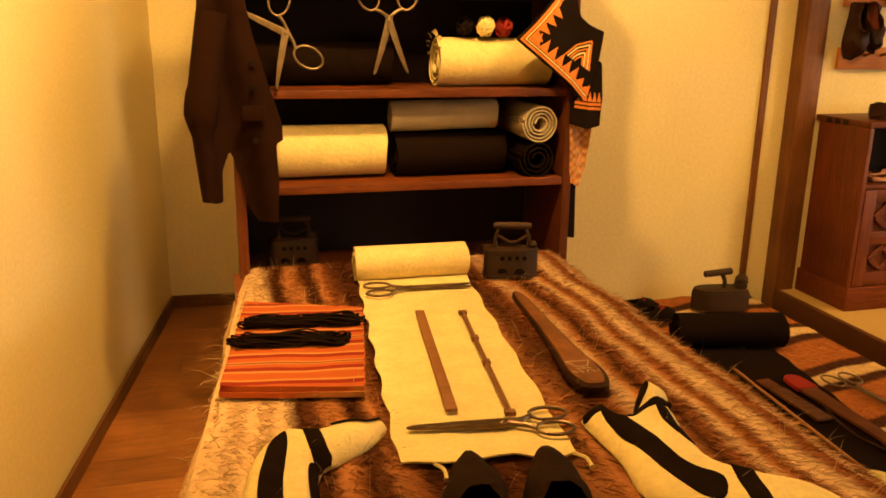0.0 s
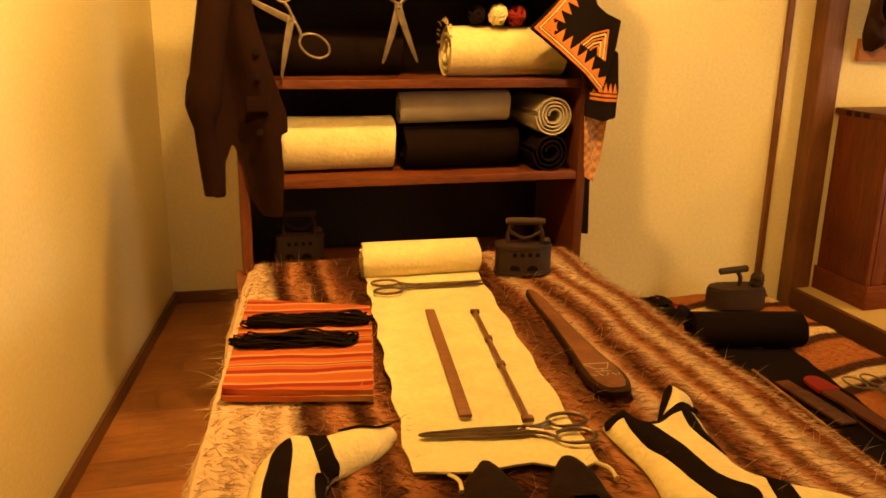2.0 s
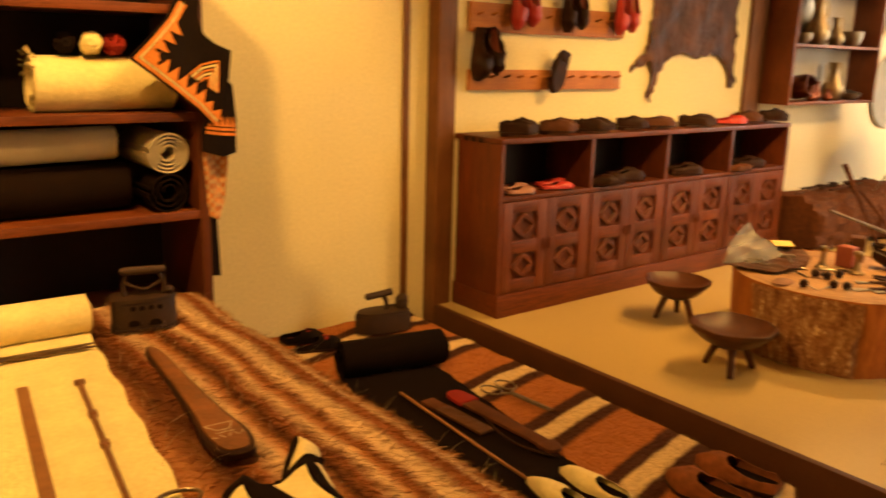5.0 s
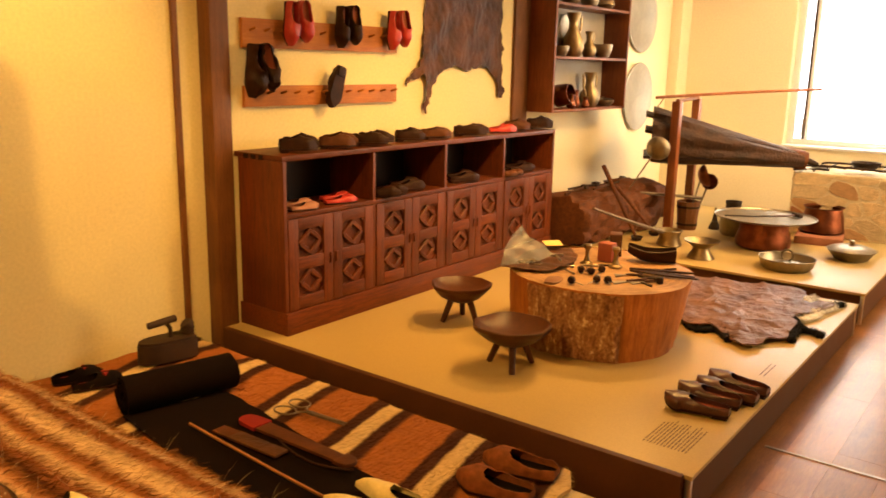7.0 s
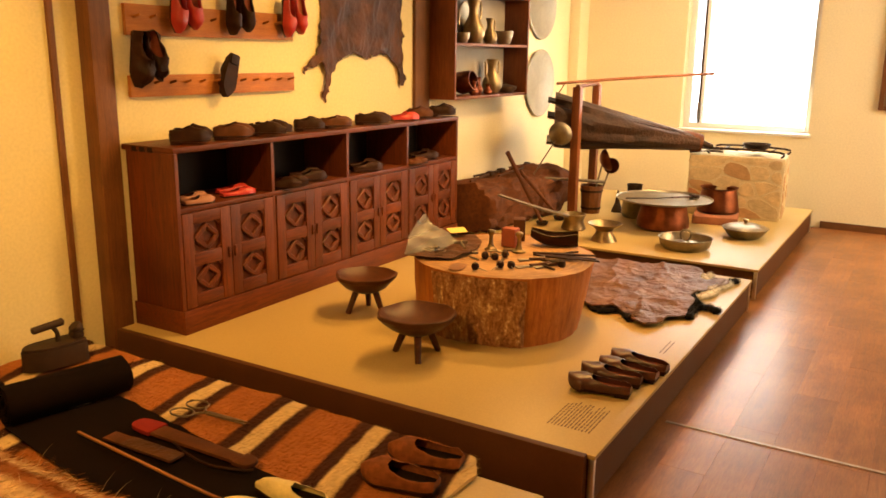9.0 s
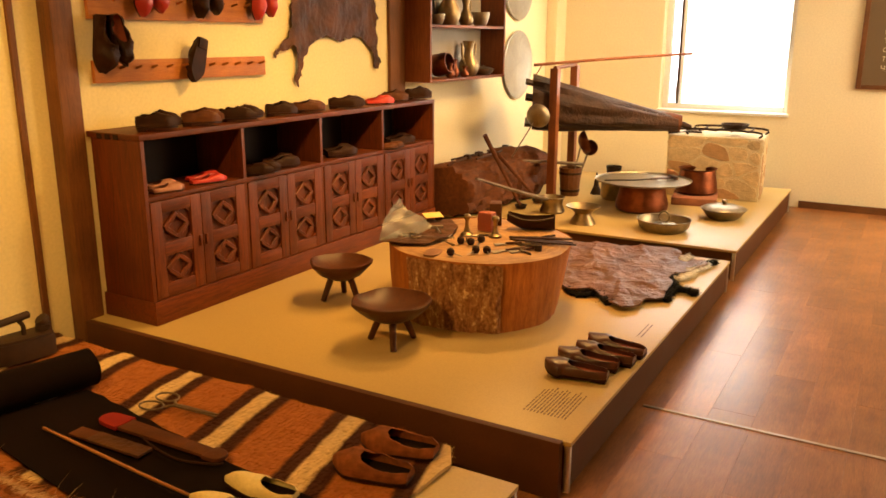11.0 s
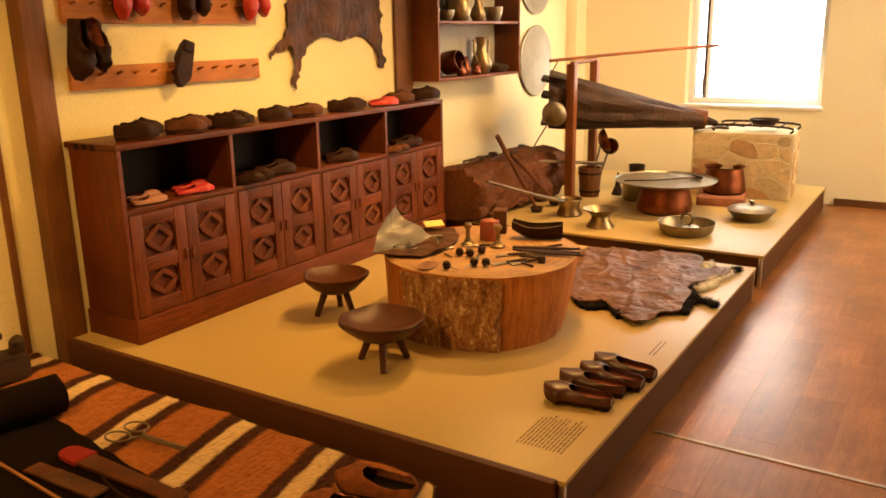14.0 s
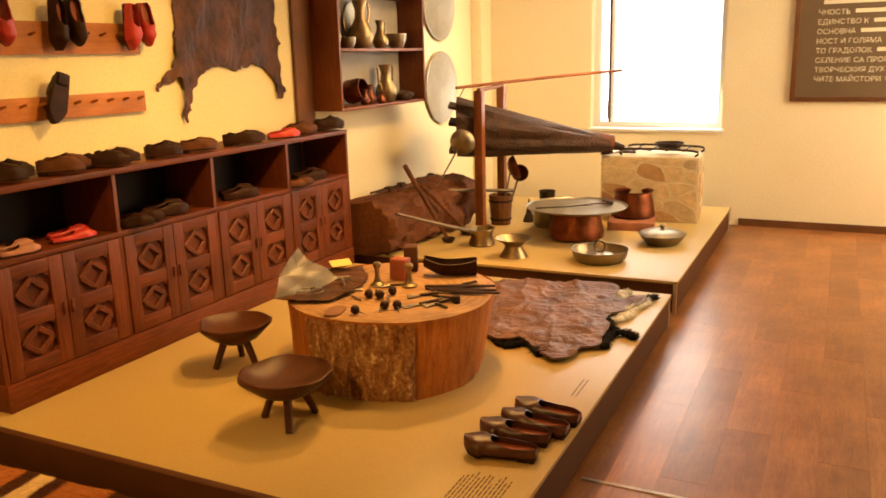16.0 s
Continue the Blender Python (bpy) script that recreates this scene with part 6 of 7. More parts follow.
pan = vessel("tinned_pan", "shallow tinned copper pan with a ring handle", "pan", M["tin"], [(0.155, 0), (0.185, 0.03), (0.20, 0.085), (0.208, 0.09)], pose(3.44, -2.05, P2))
part("lid_boss", lathe([(0.10, 0.035), (0.09, 0.05), (0.03, 0.062), (0, 0.064)], 28), M["tin"], pan)
part("ring_handle", tube(arc((0, 0, 0.105), 0.040, -60, 290, 22, "YZ"), 0.008, 8), M["tin"], pan)
pot = vessel("lidded_dish", "round tinned serving dish with a domed lid", "dish", M["tin"], [(0.105, 0), (0.125, 0.012), (0.165, 0.065), (0.185, 0.085)], pose(4.10, -2.36, P2))
part("lid", lathe([(0.178, 0.086), (0.165, 0.096), (0.10, 0.115), (0.04, 0.122), (0.0, 0.122)], 36), M["tin"], pot)
part("knob", lathe([(0.015, 0.121), (0.013, 0.132), (0.024, 0.142), (0.020, 0.155), (0.0, 0.160)], 16), M["brass"], pot, "brass lid knob")
vessel("footed_bowl", "waisted brass bowl on a flaring foot", "bowl", M["brass"], [(0.105, 0), (0.10, 0.012), (0.07, 0.06), (0.065, 0.085), (0.09, 0.11), (0.135, 0.135), (0.140, 0.142)], pose(3.35, -1.43, P2))
dj = vessel("long_handled_pot", "brass coffee pot with a very long flat handle", "pot", M["brass"], [(0.095, 0), (0.105, 0.012), (0.082, 0.075), (0.095, 0.125), (0.10, 0.135)], pose(3.62, -1.06, P2))
part("handle", tube([(-0.09, 0.02, 0.125), (-0.35, 0.13, 0.21), (-0.78, 0.32, 0.37)], [0.026, 0.024, 0.016], 8, flat=0.6), M["shears"], dj)
part("lid_ring", tube(arc((0, 0, 0.13), 0.10, 0, 345, 28, "XY"), 0.006, 8), M["brass"], dj)
tub = thing("wooden_tub", "tall orange-brown stave tub holding ladles", "tub", pose(4.43, -0.90, P2))
for k in range(14):
    a = 2 * math.pi * k / 14
    b = bmesh.new()
    lo4, hi4 = 0.085, 0.105
    vs8 = []
    for z, r in ((0, lo4), (0.26, hi4)):
        for rr in (r, r - 0.012):
            for da in (-0.98, 0.98):
                ang = a + da * math.pi / 14
                vs8.append(b.verts.new((rr * math.cos(ang), rr * math.sin(ang), z)))
    for f in ((0, 1, 5, 4), (3, 2, 6, 7), (0, 4, 6, 2), (1, 3, 7, 5), (4, 5, 7, 6), (0, 2, 3, 1)):
        b.faces.new([vs8[i] for i in f])
    part("stave", b, M["post"], tub, smooth=False)
part("base_board", lathe([(0.075, 0.0), (0.075, 0.012), (0, 0.012)], 20), M["saw"], tub)
for z, r in ((0.04, 0.0905), (0.20, 0.1025)):
    part("hoop", lathe([(r, z), (r + 0.003, z), (r + 0.004, z + 0.02), (r + 0.001, z + 0.02)], 28), M["iron"], tub)


def ladle(at, top, r, mat, label, tilt):
    l_ = thing("copper_ladle", label, "ladle", group="ladles")
    a, b = Vector(at), Vector(top)
    part("handle", tube([a, a.lerp(b, 0.5), b], [0.011, 0.012, 0.013], 8, flat=0.5), M["shears"], l_)
    mm = Matrix.Translation(b) @ Matrix.Rotation(radians(tilt[0]), 4, "X") @ Matrix.Rotation(radians(tilt[1]), 4, "Y")
    prof = [(r * math.sin(t), -r * 0.75 * math.cos(t)) for t in np.linspace(0.0, math.pi / 2, 9)]
    part("bowl", lathe([(q, z + r * 0.5) for q, z in prof] + [(max(0, q * 0.94), z * 0.94 + r * 0.5) for q, z in prof[::-1]], 24, m=mm), mat, l_)
    return l_


ladle((4.42, -0.90, P2 + 0.03), (4.50, -0.97, P2 + 0.48), 0.105, M["copper"], "copper ladle standing bowl upwards in the tub", (70, 30))
ladle((4.46, -0.93, P2 + 0.03), (4.58, -1.02, P2 + 0.43), 0.075, M["copper"], "smaller copper ladle standing in the tub", (60, -60))
ladle((3.74, -0.62, P2 + 0.42), (3.83, -0.80, 1.0), 0.105, M["tin"], "large tinned skimmer propped on the log", (-20, 75))
sp = thing("iron_spike_tool", "pointed iron stake anvil on the platform", "anvil", pose(4.60, -1.10, P2))
part("foot", lathe([(0.055, 0), (0.05, 0.02), (0.035, 0.06), (0.028, 0.075)], 16), M["iron"], sp)
part("spike", lathe([(0.026, 0.076), (0.02, 0.12), (0.006, 0.20), (0, 0.21)], 14), M["iron"], sp)
vessel("iron_cup", "dark tapered metal cup by the wall", "cup", M["iron"], [(0.055, 0), (0.060, 0.05), (0.075, 0.19), (0.078, 0.20)], pose(5.10, -1.10, P2 + 0.0))
vessel("copper_pan", "low copper pot behind the cauldron", "pot", M["tin"], [(0.13, 0), (0.15, 0.03), (0.145, 0.14), (0.15, 0.15)], pose(4.48, -1.34, P2))
vessel("copper_pot", "shiny red copper pot on a brick base", "pot", M["copper"], [(0.165, 0), (0.185, 0.02), (0.165, 0.14), (0.150, 0.21), (0.17, 0.225)], pose(4.78, -1.98, P2 + 0.07))
solid("brick_base", box(-0.22, 0.22, -0.20, 0.18, 0, 0.068, 0.008), plain("red_brick", (0.32, 0.12, 0.06), 0.9, var=0.3, scale=12, bump=0.4), "flat red brick slab under the pot", "brick", pose(4.70, -1.98, P2, 0, 0, 10))

# ---- rough log with tools ----
lg = thing("rough_log", "heavy hewn log with nails and tools on it", "log")
b = bmesh.new()
rows = []
for i in range(49):
    u = i / 48
    x = 2.99 + 1.42 * u
    ring = []
    for k in range(40):
        a = 2 * math.pi * k / 40
        c, s_ = math.cos(a), math.sin(a)
        y = -0.36 - 0.10 * u + 0.24 * math.copysign(abs(c) ** 0.55, c)
        z = 0.205 + (0.20 + 0.012 * math.sin(u * 9)) * math.copysign(abs(s_) ** 0.55, s_)
        n_ = noise.fractal((x * 6, y * 11, z * 11), 0.8, 2.2, 6) * 0.042 + 0.02 * noise.cell((x * 6, y * 5, z * 5))
        ring.append(b.verts.new((x, y + n_ * c, max(0.0, z + n_ * s_))))
    rows.append(ring)
for p, q in zip(rows, rows[1:]):
    for k in range(40):
        b.faces.new((p[k], p[(k + 1) % 40], q[(k + 1) % 40], q[k]))
b.faces.new(rows[0][::-1])
b.faces.new(rows[-1])
M["oldlog"] = wood("old_hewn_log", (0.07, 0.020, 0.007), (0.30, 0.10, 0.03), "X", 0.75, 4, 0.8, 8)
part("trunk", b, M["oldlog"], lg, m=Matrix.Translation((0, 0, P2)))
LZ = P2 + 0.405
for k, (x, y, t, L) in enumerate(((3.25, -0.36, 8, 0.5), (3.5, -0.30, -6, 0.45), (3.62, -0.42, 5, 0.4), (3.95, -0.40, 12, 0.42), (4.1, -0.30, -10, 0.3))):
    tl = thing("smithing_tool", "long dark iron smithing tool lying on the log", "tool", pose(x, y, LZ + 0.012, 0, 0, t), "tools on the log")
    part("shaft", tube([(-L / 2, 0, 0.010), (L * 0.4, 0, 0.012)], [0.009, 0.012], 8), M["iron"] if k % 2 else M["stool"], tl)
    part("head", box(L * 0.36, L * 0.5, -0.025, 0.025, 0, 0.035, 0.005), M["iron"], tl)
for x0, y0, x1, y1, zt in ((3.60, -0.77, 3.21, -0.62, 0.66), (3.90, -0.80, 3.50, -0.60, 0.475)):
    sv = thing("long_ladle", "long iron stirring ladle leaning on the log", "ladle", group="leaning ladles")
    part("shaft", tube([(x0, y0, P2 + 0.04), (x1, y1, P2 + zt)], [0.015, 0.019], 8), M["oldlog"], sv)
    part("scoop", lathe([(0.0, 0.0), (0.04, 0.006), (0.055, 0.035), (0.050, 0.036), (0.036, 0.012), (0, 0.008)], 20, m=Matrix.Translation((x0, y0 - 0.01, P2 + 0.004))), M["iron"], sv)
gr = thing("long_flat_bar", "long flat iron bar resting across the tub", "bar")
part("bar", tube([(3.95, -0.62, P2 + 0.36), (4.2, -0.78, P2 + 0.33), (4.52, -0.98, P2 + 0.285)], [0.020, 0.022, 0.026], 8, flat=0.6), M["shears"], gr)

# ---- bellows with its frame ----
bw = thing("forge_bellows", "large wedge-shaped leather forge bellows on a wooden frame", "bellows")
A, B = Vector((4.42, -0.50, 1.12)), Vector((4.95, -1.72, 0.905))
ax = (B - A).normalized()
side = ax.cross(Vector((0, 0, 1))).normalized()
b = bmesh.new()
rows = []
for i in range(41):
    u = i / 40
    c = A.lerp(B, u)
    hw, hu, hd = 0.32 * (1 - u) + 0.09, 0.150 * (1 - u) ** 0.95 + 0.06, 0.20 * (1 - u) + 0.07
    ring = []
    for k in range(44):
        a = 2 * math.pi * k / 44
        cc, ss = math.cos(a), math.sin(a)
        f = 1 + 0.075 * (2 * abs(math.sin(a * 4.5 + 0.9 * math.sin(u * 5))) - 1) * (1 - 0.6 * u) + 0.13 * noise.noise((cc * 3.2, ss * 3.2, u * 2.2))
        ring.append(b.verts.new(c + side * hw * f * math.copysign(abs(cc) ** 0.7, cc) + Vector((0, 0, 1)) * (hu if ss > 0 else hd) * f * math.copysign(abs(ss) ** 0.8, ss)))
    rows.append(ring)
for p, q in zip(rows, rows[1:]):
    for k in range(44):
        b.faces.new((p[k], p[(k + 1) % 44], q[(k + 1) % 44], q[k]))
b.faces.new(rows[0][::-1])
b.faces.new(rows[-1])
M["bellow"] = plain("old_bellows_leather", (0.050, 0.022, 0.010), 0.6, var=0.7, scale=8, bump=0.7, spec=0.3, fine=35, dist=0.015)
part("leather_bag", b, M["bellow"], bw)


def board_at(z_off, drop, name):
    b = bmesh.new()
    pts = []
    for u, w in ((-0.05, 0.33), (0.3, 0.25), (0.75, 0.13), (0.97, 0.07)):
        c = A.lerp(B, u) + Vector((0, 0, z_off * (1 - u * 0.8)))
        pts.append((c, w))
    lo5, hi5 = [], []
    for c, w in pts:
        lo5.append((b.verts.new(c - side * w), b.verts.new(c + side * w)))
        hi5.append((b.verts.new(c - side * w + Vector((0, 0, 0.025))), b.verts.new(c + side * w + Vector((0, 0, 0.025)))))
    for i in range(3):
        b.faces.new((lo5[i][0], lo5[i][1], lo5[i + 1][1], lo5[i + 1][0]))
        b.faces.new((hi5[i][0], hi5[i + 1][0], hi5[i + 1][1], hi5[i][1]))
        b.faces.new((lo5[i][0], lo5[i + 1][0], hi5[i + 1][0], hi5[i][0]))
        b.faces.new((lo5[i][1], hi5[i][1], hi5[i + 1][1], lo5[i + 1][1]))
    b.faces.new((lo5[0][0], hi5[0][0], hi5[0][1], lo5[0][1]))
    b.faces.new((lo5[3][0], lo5[3][1], hi5[3][1], hi5[3][0]))
    part(name, b, M["grip"], bw, smooth=False)


board_at(0.125, 0, "top_board")
board_at(-0.01, 0, "middle_board")
board_at(-0.235, 0, "bottom_board")
part("nozzle_block", tube([B - ax * 0.16, B - ax * 0.05, B + ax * 0.03], [0.085, 0.088, 0.080], 12), M["oldlog"], bw, "reddish wooden nozzle block")
part("nozzle", tube([B, B + ax * 0.05, B + ax * 0.13 + Vector((0, 0, -0.015))], [0.035, 0.03, 0.022], 14), M["iron"], bw)
fr = thing("bellows_frame", "orange-brown wooden post frame with a long pole over the bellows", "frame")
M["redwood"] = wood("reddish_frame_wood", (0.26, 0.070, 0.018), (0.46, 0.15, 0.042), "Z", 0.5)
for x, y in ((4.135, -0.835), (5.02, -0.68)):
    part("post", box(x - 0.036, x + 0.036, y - 0.036, y + 0.036, P2, 1.405, 0.005), M["redwood"], fr)
    part("foot", box(x - 0.09, x + 0.09, y - 0.05, y + 0.05, P2, P2 + 0.035, 0.004), M["redwood"], fr)
part("cross_bar", tube([(4.09, -0.85, 1.412), (5.08, -0.665, 1.412)], 0.018, 9), M["redwood"], fr)
part("pole", tube(smooth_line([(3.98, -0.70, 1.436), (4.5, -1.05, 1.472), (5.0, -1.40, 1.502), (5.45, -1.69, 1.522)], 4), 0.013, 9), M["redwood"], fr)
part("rope", tube([(4.05, -0.74, 1.43), (4.30, -0.55, 1.29)], 0.005, 6), M["stick"], fr)

# ---- stone forge block ----
fg = thing("stone_forge", "square forge block of pale irregular stones in mortar", "forge", pose(4.93, -2.075, P2, 0, 0, 4.5))
FW, FD, FH = 0.415, 0.50, 0.565
part("core", box(0, FD, -FW, FW, 0, FH, 0.012), plain("pale_mortar", (0.68, 0.57, 0.36), 0.95, var=0.12, scale=10, bump=0.6, fine=60, dist=0.01), fg, "pale mortar")
STN = [plain("stone_%s" % n, c, 0.9, var=0.22, scale=14, bump=0.6, fine=60, dist=0.01) for n, c in (("pale", (0.66, 0.51, 0.29)), ("ochre", (0.46, 0.28, 0.13)), ("grey", (0.56, 0.44, 0.26)), ("red", (0.42, 0.20, 0.10)))]
rs = random.Random(21)


def clip_half(poly, mid, d):
    """The part of a polygon on the near side of the line through mid, across d."""
    out = []
    for p, q in zip(poly, poly[1:] + poly[:1]):
        a, b = (p - mid).dot(d), (q - mid).dot(d)
        if a <= 0:
            out.append(p)
        if (a < 0 < b) or (b < 0 < a):
            out.append(p.lerp(q, a / (a - b)))
    return out


def stones_on(face, w0, w1, h0, h1, count):
    """Irregular stones: cells round scattered seeds, drawn in for the mortar."""
    seeds = []
    while len(seeds) < count:
        p = Vector((rs.uniform(w0, w1), rs.uniform(h0, h1)))
        if all(((p - q).x / 1.5) ** 2 + (p - q).y ** 2 > 0.0055 for q in seeds):
            seeds.append(p)
    for p in seeds:
        poly = [Vector((w0, h0)), Vector((w1, h0)), Vector((w1, h1)), Vector((w0, h1))]
        for q in seeds:
            if q is not p:
                d = Vector(((q - p).x / 3.0, (q - p).y))
                poly = clip_half(poly, (p + q) / 2, d)
        if len(poly) < 3:
            continue
        c = sum(poly, Vector((0, 0))) / len(poly)
        poly = [v + (c - v).normalized() * min(0.016 + rs.uniform(0, 0.012), (c - v).length * 0.35) for v in poly]
        rnd_ = smooth_line([(v.x, v.y, 0) for v in poly], 2, True)
        s_ = slab([(v.x, v.y) for v in rnd_], 0.0, 0.003 + rs.uniform(0, 0.003), 0.0012)
        mm = Matrix.Rotation(radians(90), 4, "X")
        if face == "front":
            mm = Matrix.Rotation(radians(-90), 4, "Z") @ mm
        else:
            mm = Matrix.Translation((0, -FW, 0)) @ mm
        part("stone", s_, rs.choices(STN, (10, 6, 3, 1.6))[0], fg, m=mm, smooth=False)


stones_on("front", -FW + 0.01, FW - 0.01, 0.01, FH - 0.01, 20)
stones_on("side", 0.01, FD - 0.01, 0.01, FH - 0.01, 14)
gt = thing("iron_grate", "bent iron grate with tongs lying on the forge", "grate", pose(5.10, -2.12, P2 + FH))
for y in (-0.22, -0.08, 0.06, 0.20):
    part("bar", tube([(-0.10, y, 0.045), (0.25, y, 0.045)], 0.008, 7), M["iron"], gt)
for x in (-0.10, 0.25):
    part("rail", tube(smooth_line([(x, -0.32, 0.0), (x, -0.30, 0.05), (x, 0.28, 0.055), (x, 0.30, 0.0)], 4), 0.010, 7), M["iron"], gt)
vessel("iron_skillet", "small black iron skillet on the grate", "pan", M["iron"], [(0.09, 0), (0.115, 0.03), (0.125, 0.05)], pose(5.15, -2.20, P2 + FH + 0.054))
for k, t in enumerate((10, 35, -20)):
    solid("forge_tongs", tube([(-0.16, 0, 0.012), (0.0, 0.01, 0.02), (0.16, -0.02, 0.012)], 0.010, 7), M["steel"] if k == 1 else M["iron"], "old iron tongs on the forge", "tongs", pose(5.02 + 0.03 * k, -1.78 - 0.05 * k, P2 + FH + 0.002 + 0.014 * k, 0, 0, t - 60), "tongs on the forge")

# ---- wall shelf with copper and brass ware ----
WX0, WX1, WYF, WYB, WZB = 2.965, 4.315, -0.255, 0.012, 1.335
M["wsf"] = wood("red_brown_shelf_wood", (0.15, 0.038, 0.010), (0.36, 0.11, 0.030), "Z", 0.45)
wsf = thing("wall_shelf", "brown wooden wall shelf with grey-backed open bays", "shelf")
for x in (WX0, WX1 - 0.025):
    part("side_panel", box(x, x + 0.025, WYF, WYB - 0.012, WZB - 0.02, 2.65, 0.003), M["wsf"], wsf)
for z in (WZB, 1.762, 2.18, 2.62):
    part("shelf", box(WX0 + 0.026, WX1 - 0.026, WYF + 0.006, WYB - 0.024, z - 0.022, z, 0.002), M["wsf"], wsf)
part("back_panel", box(WX0 + 0.026, WX1 - 0.026, WYB - 0.023, WYB - 0.013, WZB - 0.02, 2.64), plain("grey_back_board", (0.34, 0.30, 0.24), 0.8, var=0.15, scale=4), wsf)


def pitcher(x, z, r, h, mat, label, handle=True, y=-0.13, spout=False, name="pitcher"):
    p = vessel(name, label, name, mat, [(r * 0.62, 0), (r * 0.7, h * 0.03), (r, h * 0.22), (r * 0.92, h * 0.38), (r * 0.45, h * 0.62), (r * 0.40, h * 0.78), (r * 0.60, h * 0.97), (r * 0.62, h)], pose(x, y, z), 0.003, 28, "ware on the wall shelf")
    if handle:
        part("handle", tube(smooth_line([(r * 0.42, 0, h * 0.86), (r * 1.15, 0, h * 0.98), (r * 1.35, 0, h * 0.72), (r * 0.95, 0, h * 0.36)], 6), r * 0.10, 8), mat, p)
    if spout:
        part("spout", tube(smooth_line([(-r * 0.8, 0, h * 0.30), (-r * 1.25, 0, h * 0.55), (-r * 1.35, 0, h * 0.85), (-r * 1.55, 0, h * 0.92)], 6), [r * 0.16] * 6 + [r * 0.12] * 6 + [r * 0.08] * 7, 8), mat, p)
    return p


def bowl(x, z, r, h, mat, label, y=-0.13, name="bowl", lid=False):
    p = vessel(name, label, name, mat, [(r * 0.6, 0), (r * 0.66, h * 0.06), (r * 0.95, h * 0.6), (r, h)], pose(x, y, z), 0.003, 28, "ware on the wall shelf")
    if lid:
        part("lid", lathe([(r * 0.98, h * 1.01), (r * 0.7, h * 1.22), (r * 0.15, h * 1.36), (r * 0.1, h * 1.5), (0, h * 1.55)], 28), mat, p)
    return p


def plate(x, y, z, r, mat, label, lean=80, turn=0, name="plate", group="ware on the wall shelf"):
    m = Matrix.Translation((x, y, z)) @ Matrix.Rotation(radians(turn), 4, "Z") @ Matrix.Rotation(radians(lean), 4, "X")
    p = thing(name, label, "plate", m, group)
    part("dish", lathe([(0.0, 0), (r * 0.80, 0.0), (r * 0.86, r * 0.035), (r * 0.97, r * 0.05), (r, r * 0.055), (r, r * 0.085), (r * 0.95, r * 0.08), (r * 0.84, r * 0.06), (r * 0.78, r * 0.03), (0, r * 0.03)], 56), mat, p)
    part("rim", tube([(r * math.cos(a), r * math.sin(a), r * 0.07) for a in np.linspace(0, 2 * math.pi, 57)[:-1]], r * 0.022, 8, closed=True), mat, p)
    return p


Z1, Z2, Z3 = WZB, 1.762, 2.18
plate(3.11, -0.05, Z1 + 0.145, 0.135, M["tin"], "round tinned plate leaning in the wall shelf")
vessel("copper_jug", "copper pot lying on its side in the shelf", "pot", M["copper"], [(0.085, 0), (0.095, 0.02), (0.09, 0.12), (0.08, 0.15)], Matrix.Translation((3.36, -0.06, Z1 + 0.096)) @ Matrix.Rotation(radians(78), 4, "X"), group="ware on the wall shelf")
pitcher(3.40, Z1, 0.042, 0.12, M["copper"], "small red copper jug on the wall shelf", y=-0.19)
pitcher(3.55, Z1, 0.040, 0.15, M["copper"], "slim copper jug on the wall shelf", handle=False, y=-0.15)
pitcher(3.63, Z1, 0.040, 0.09, M["copper"], "small copper coffee pot", y=-0.20)
pitcher(3.84, Z1, 0.092, 0.30, M["brass"], "tall brass ewer with a curved handle and spout", spout=True)
bowl(4.12, Z1, 0.10, 0.055, M["tin"], "low lidded tinned dish", lid=True)
bowl(3.07, Z2, 0.07, 0.10, M["brass"], "small lidded brass box", lid=True, name="jar")
bowl(3.27, Z2, 0.075, 0.085, M["tin"], "small tinned bowl on the wall shelf")
pitcher(3.48, Z2, 0.098, 0.36, M["brass"], "large brass ewer with a round boss", spout=False)
plate(3.55, -0.035, Z2 + 0.18, 0.17, M["tin"], "round tinned plate leaning in the wall shelf")
pitcher(3.78, Z2, 0.065, 0.22, M["brass"], "brass jug with a handle")
bowl(4.05, Z2, 0.085, 0.12, M["tin"], "engraved tinned beaker on the wall shelf", name="beaker")
plate(3.20, -0.035, Z2 + 0.22, 0.12, M["copper"], "round copper plate leaning in the wall shelf")
for k, (x, r, h) in enumerate(((3.1, 0.07, 0.2), (3.4, 0.09, 0.28), (3.75, 0.08, 0.24), (4.05, 0.08, 0.2))):
    pitcher(x, Z3, r, h, M["brass"] if k % 2 else M["tin"], "brass jug on the upper shelf" if k % 2 else "tinned jug on the upper shelf")
M["trayface"] = plain("engraved_tin_tray", (0.44, 0.42, 0.36), 0.5, 0.85, var=0.18, scale=5, bump=0.25, fine=30)
plate(5.15, 0.014, 1.395, 0.335, M["trayface"], "large round tinned tray hung on the wall", 90, 0, "wall_tray", "trays on the wall")
plate(5.14, 0.014, 2.165, 0.325, M["trayface"], "large round tinned tray hung on the wall", 90, 0, "wall_tray", "trays on the wall")

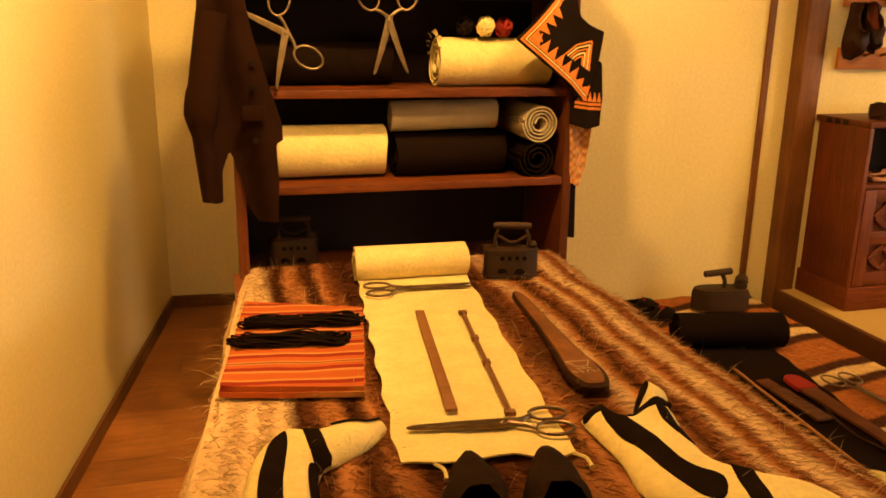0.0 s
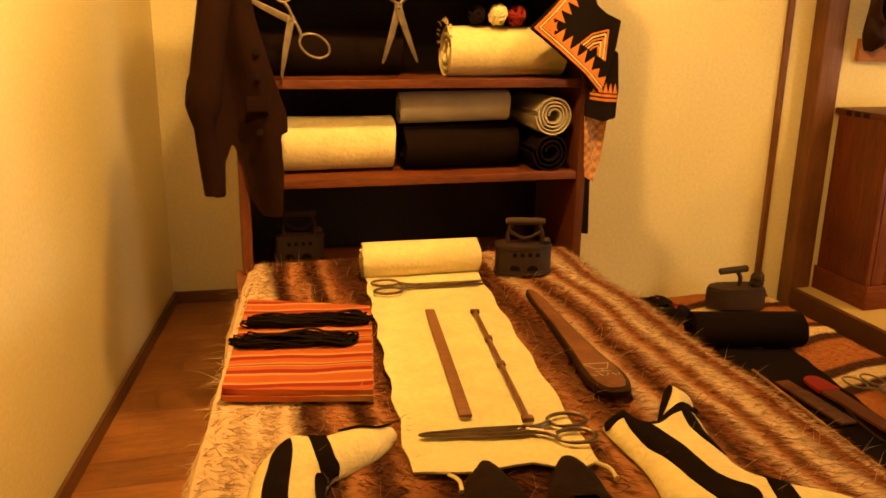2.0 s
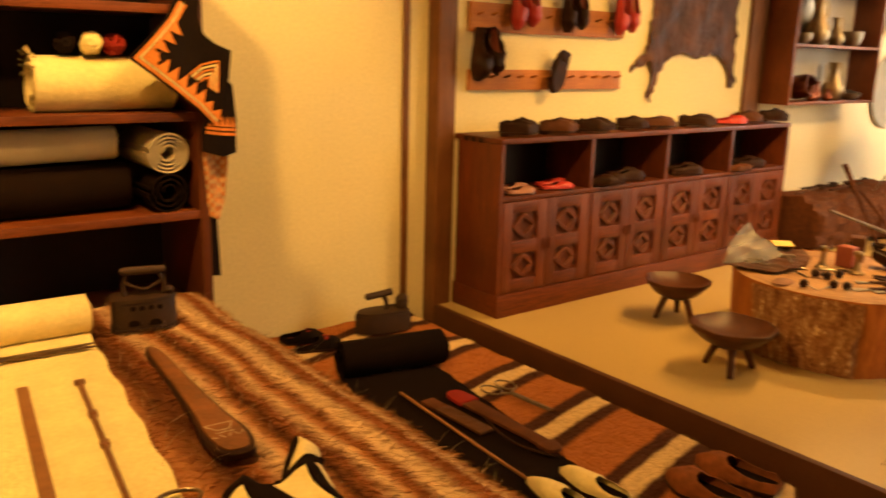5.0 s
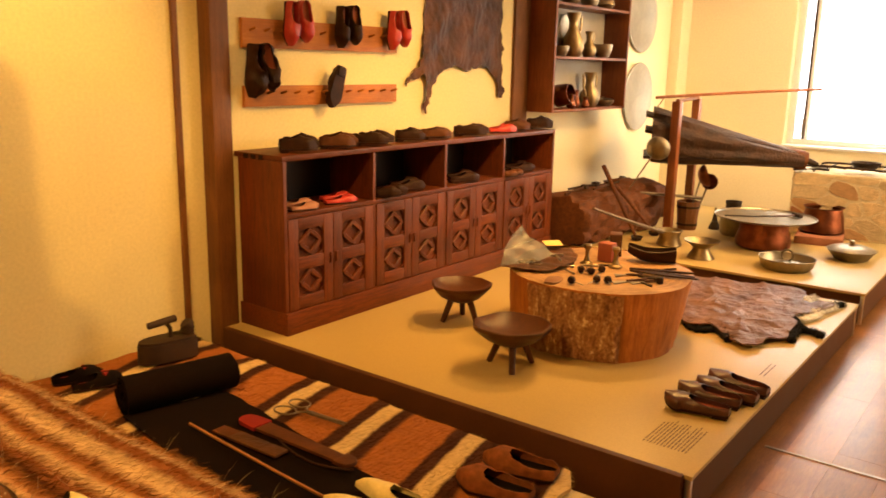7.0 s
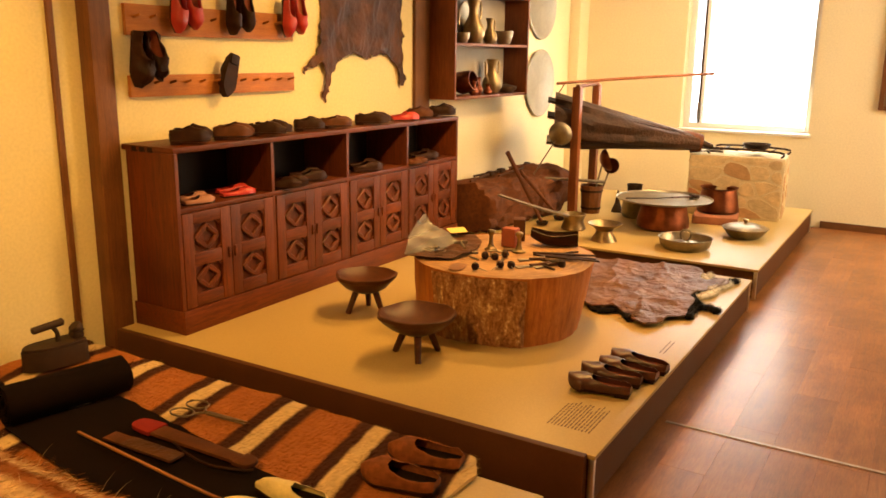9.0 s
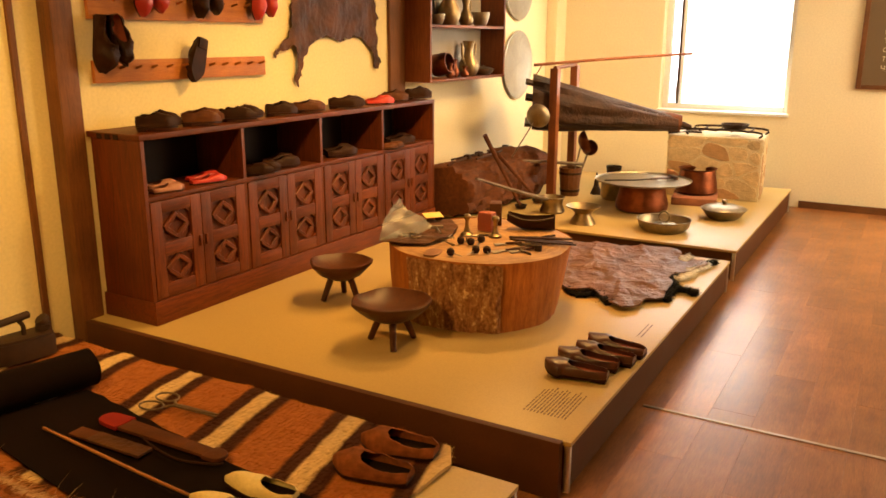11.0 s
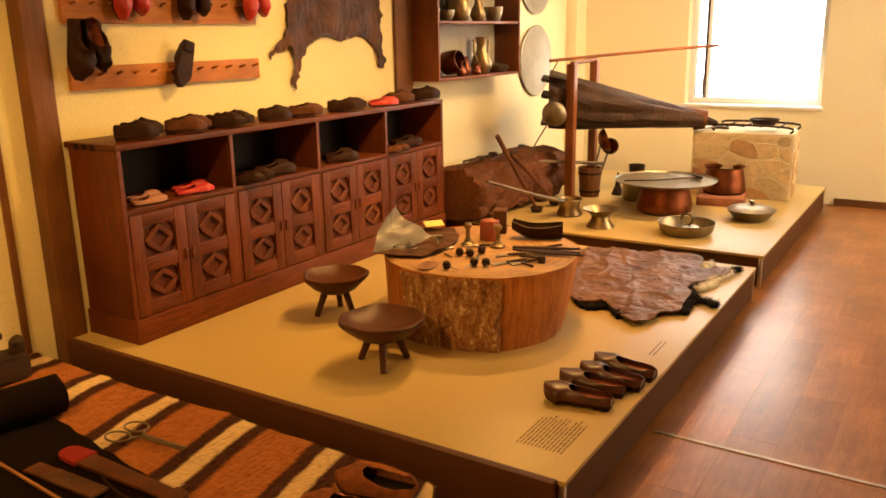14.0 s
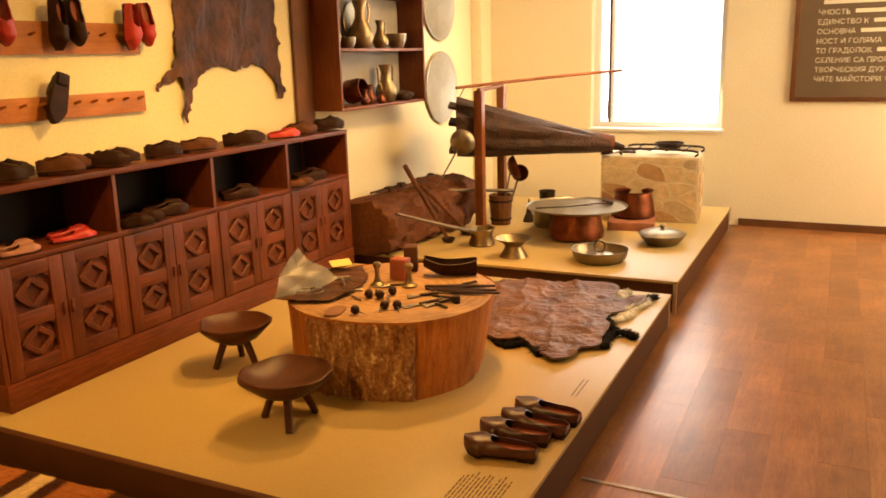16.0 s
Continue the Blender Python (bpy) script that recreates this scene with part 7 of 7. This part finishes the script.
# ---- sign on the window wall ----
sg = thing("wall_sign", "brown wooden information board with pale letters on the wall", "sign")
part("board", box(6.165, 6.188, -4.36, -3.13, 1.24, 2.22), plain("sign_board_brown", (0.13, 0.085, 0.04), 0.6, var=0.12, scale=3), sg)
for y0, y1, z0, z1 in ((-3.13, -3.085, 1.20, 2.26), (-4.405, -4.36, 1.20, 2.26), (-4.36, -3.13, 1.20, 1.24), (-4.36, -3.13, 2.22, 2.26)):
    part("frame", box(6.158, 6.198, y0, y1, z0, z1, 0.004), M["base"], sg)
LET = plain("pale_letters", (0.72, 0.64, 0.46), 0.6, var=0.05)
words = [("", 0), ("ЧНОСТЬ", 1), ("ЕДИНСТВО К", 2), ("ОСНОВНА", 3), ("НОСТ И ГОЛЯМА", 4), ("ТО ГРАДОПОК", 5), ("СЕЛЕНИЕ СА ПРОЯВ", 6), ("ТВОРЧЕСКИЯ ДУХ НА", 7), ("ЧИТЕ МАЙСТОРИ", 8)]


def text_mesh(body):
    """The mesh of a piece of lettering, and where it ends."""
    cu = bpy.data.curves.new("lettering", "FONT")
    cu.body, cu.size, cu.extrude = body, 0.062, 0.001
    tmp = bpy.data.objects.new("lettering", cu)
    me = bpy.data.meshes.new_from_object(tmp)
    bpy.data.objects.remove(tmp)
    return me, max(v.co.x for v in me.vertices)


for text, row in words:
    z = 2.045 - 0.0835 * row
    if text:
        for i, ch in enumerate(text):
            if ch != " ":
                off = text_mesh(text[:i] + "\u041d")[1] - text_mesh("\u041d")[1]
                part("letter", text_mesh(ch)[0], LET, sg, m=Matrix.Translation((6.163, -3.275 - off, z)) @ Matrix.Rotation(radians(-90), 4, "Z") @ Matrix.Rotation(radians(90), 4, "X"))
        xw = text_mesh(text)[1]
    else:
        xw = 0.0
    if xw < 0.9:
        part("letter_bar", box(6.162, 6.165, -4.25, -3.275 - xw - 0.04, z + 0.008, z + 0.042), LET, sg)

# ---- printed text on the platform ----
cp = thing("caption_text", "block of small dark printed text on the platform top", "lettering")
rt = random.Random(7)
for k in range(13):
    y = -2.405 - 0.0145 * k
    x, end = 0.065 + 0.004 * (k % 2), 0.30 + rt.uniform(-0.04, 0.045)
    while x < end:
        w = rt.uniform(0.014, 0.04)
        part("text_bar", box(x, min(end, x + w), y - 0.0028, y + 0.0028, P1 + 0.0004, P1 + 0.001), M["ink"], cp)
        x += w + 0.007
for k in range(2):
    part("text_bar", box(1.10, 1.30, -2.555 - 0.02 * k, -2.550 - 0.02 * k, P1 + 0.0004, P1 + 0.001), M["ink"], cp)

# ---- laminate floor, plank by plank ----
flo = thing("floor", "warm brown laminate plank floor", "floor", kind="structure")
PL, PW = 1.29, 0.193
plank_me = finish(box(0.0003, PL - 0.0003, 0.0002, PW - 0.0002, -0.011, 0.0, 0.0006, seg=1), False)
plank_me.materials.append(M["floor"])
cnt = 0
far = bmesh.new()
for r_ in range(int((1.2 + 6.1) / PW) + 1):
    y = -6.05 + r_ * PW
    off = (r_ * 0.43) % 1.0 * PL
    x = -4.9 - off
    while x < 6.2:
        near = (-2.75 - PW > y > -5.2 and -0.9 < x) or (x + PL < -2.4 and y > -3.2)
        if near and cnt < 300:
            part("plank", plank_me, M["floor"], flo, m=Matrix.Translation((x, y, 0)), smooth=False)
            cnt += 1
        else:
            box(x + 0.0003, x + PL - 0.0003, y + 0.0002, y + PW - 0.0002, -0.011, 0.0, bm=far)
        x += PL
o = part("plank_rest", far, M["floor"], flo, smooth=False)
o["kind"] = "stuff"
tagged(solid("threshold_strip", box(0.820, 0.840, -6.0, -2.68, 0.0005, 0.004, 0.001), plain("dull_metal_strip", (0.40, 0.33, 0.25), 0.5, 0.8, var=0.3, scale=12, bump=0.1), "thin metal joint strip across the floor", "trim", kind="structure"))
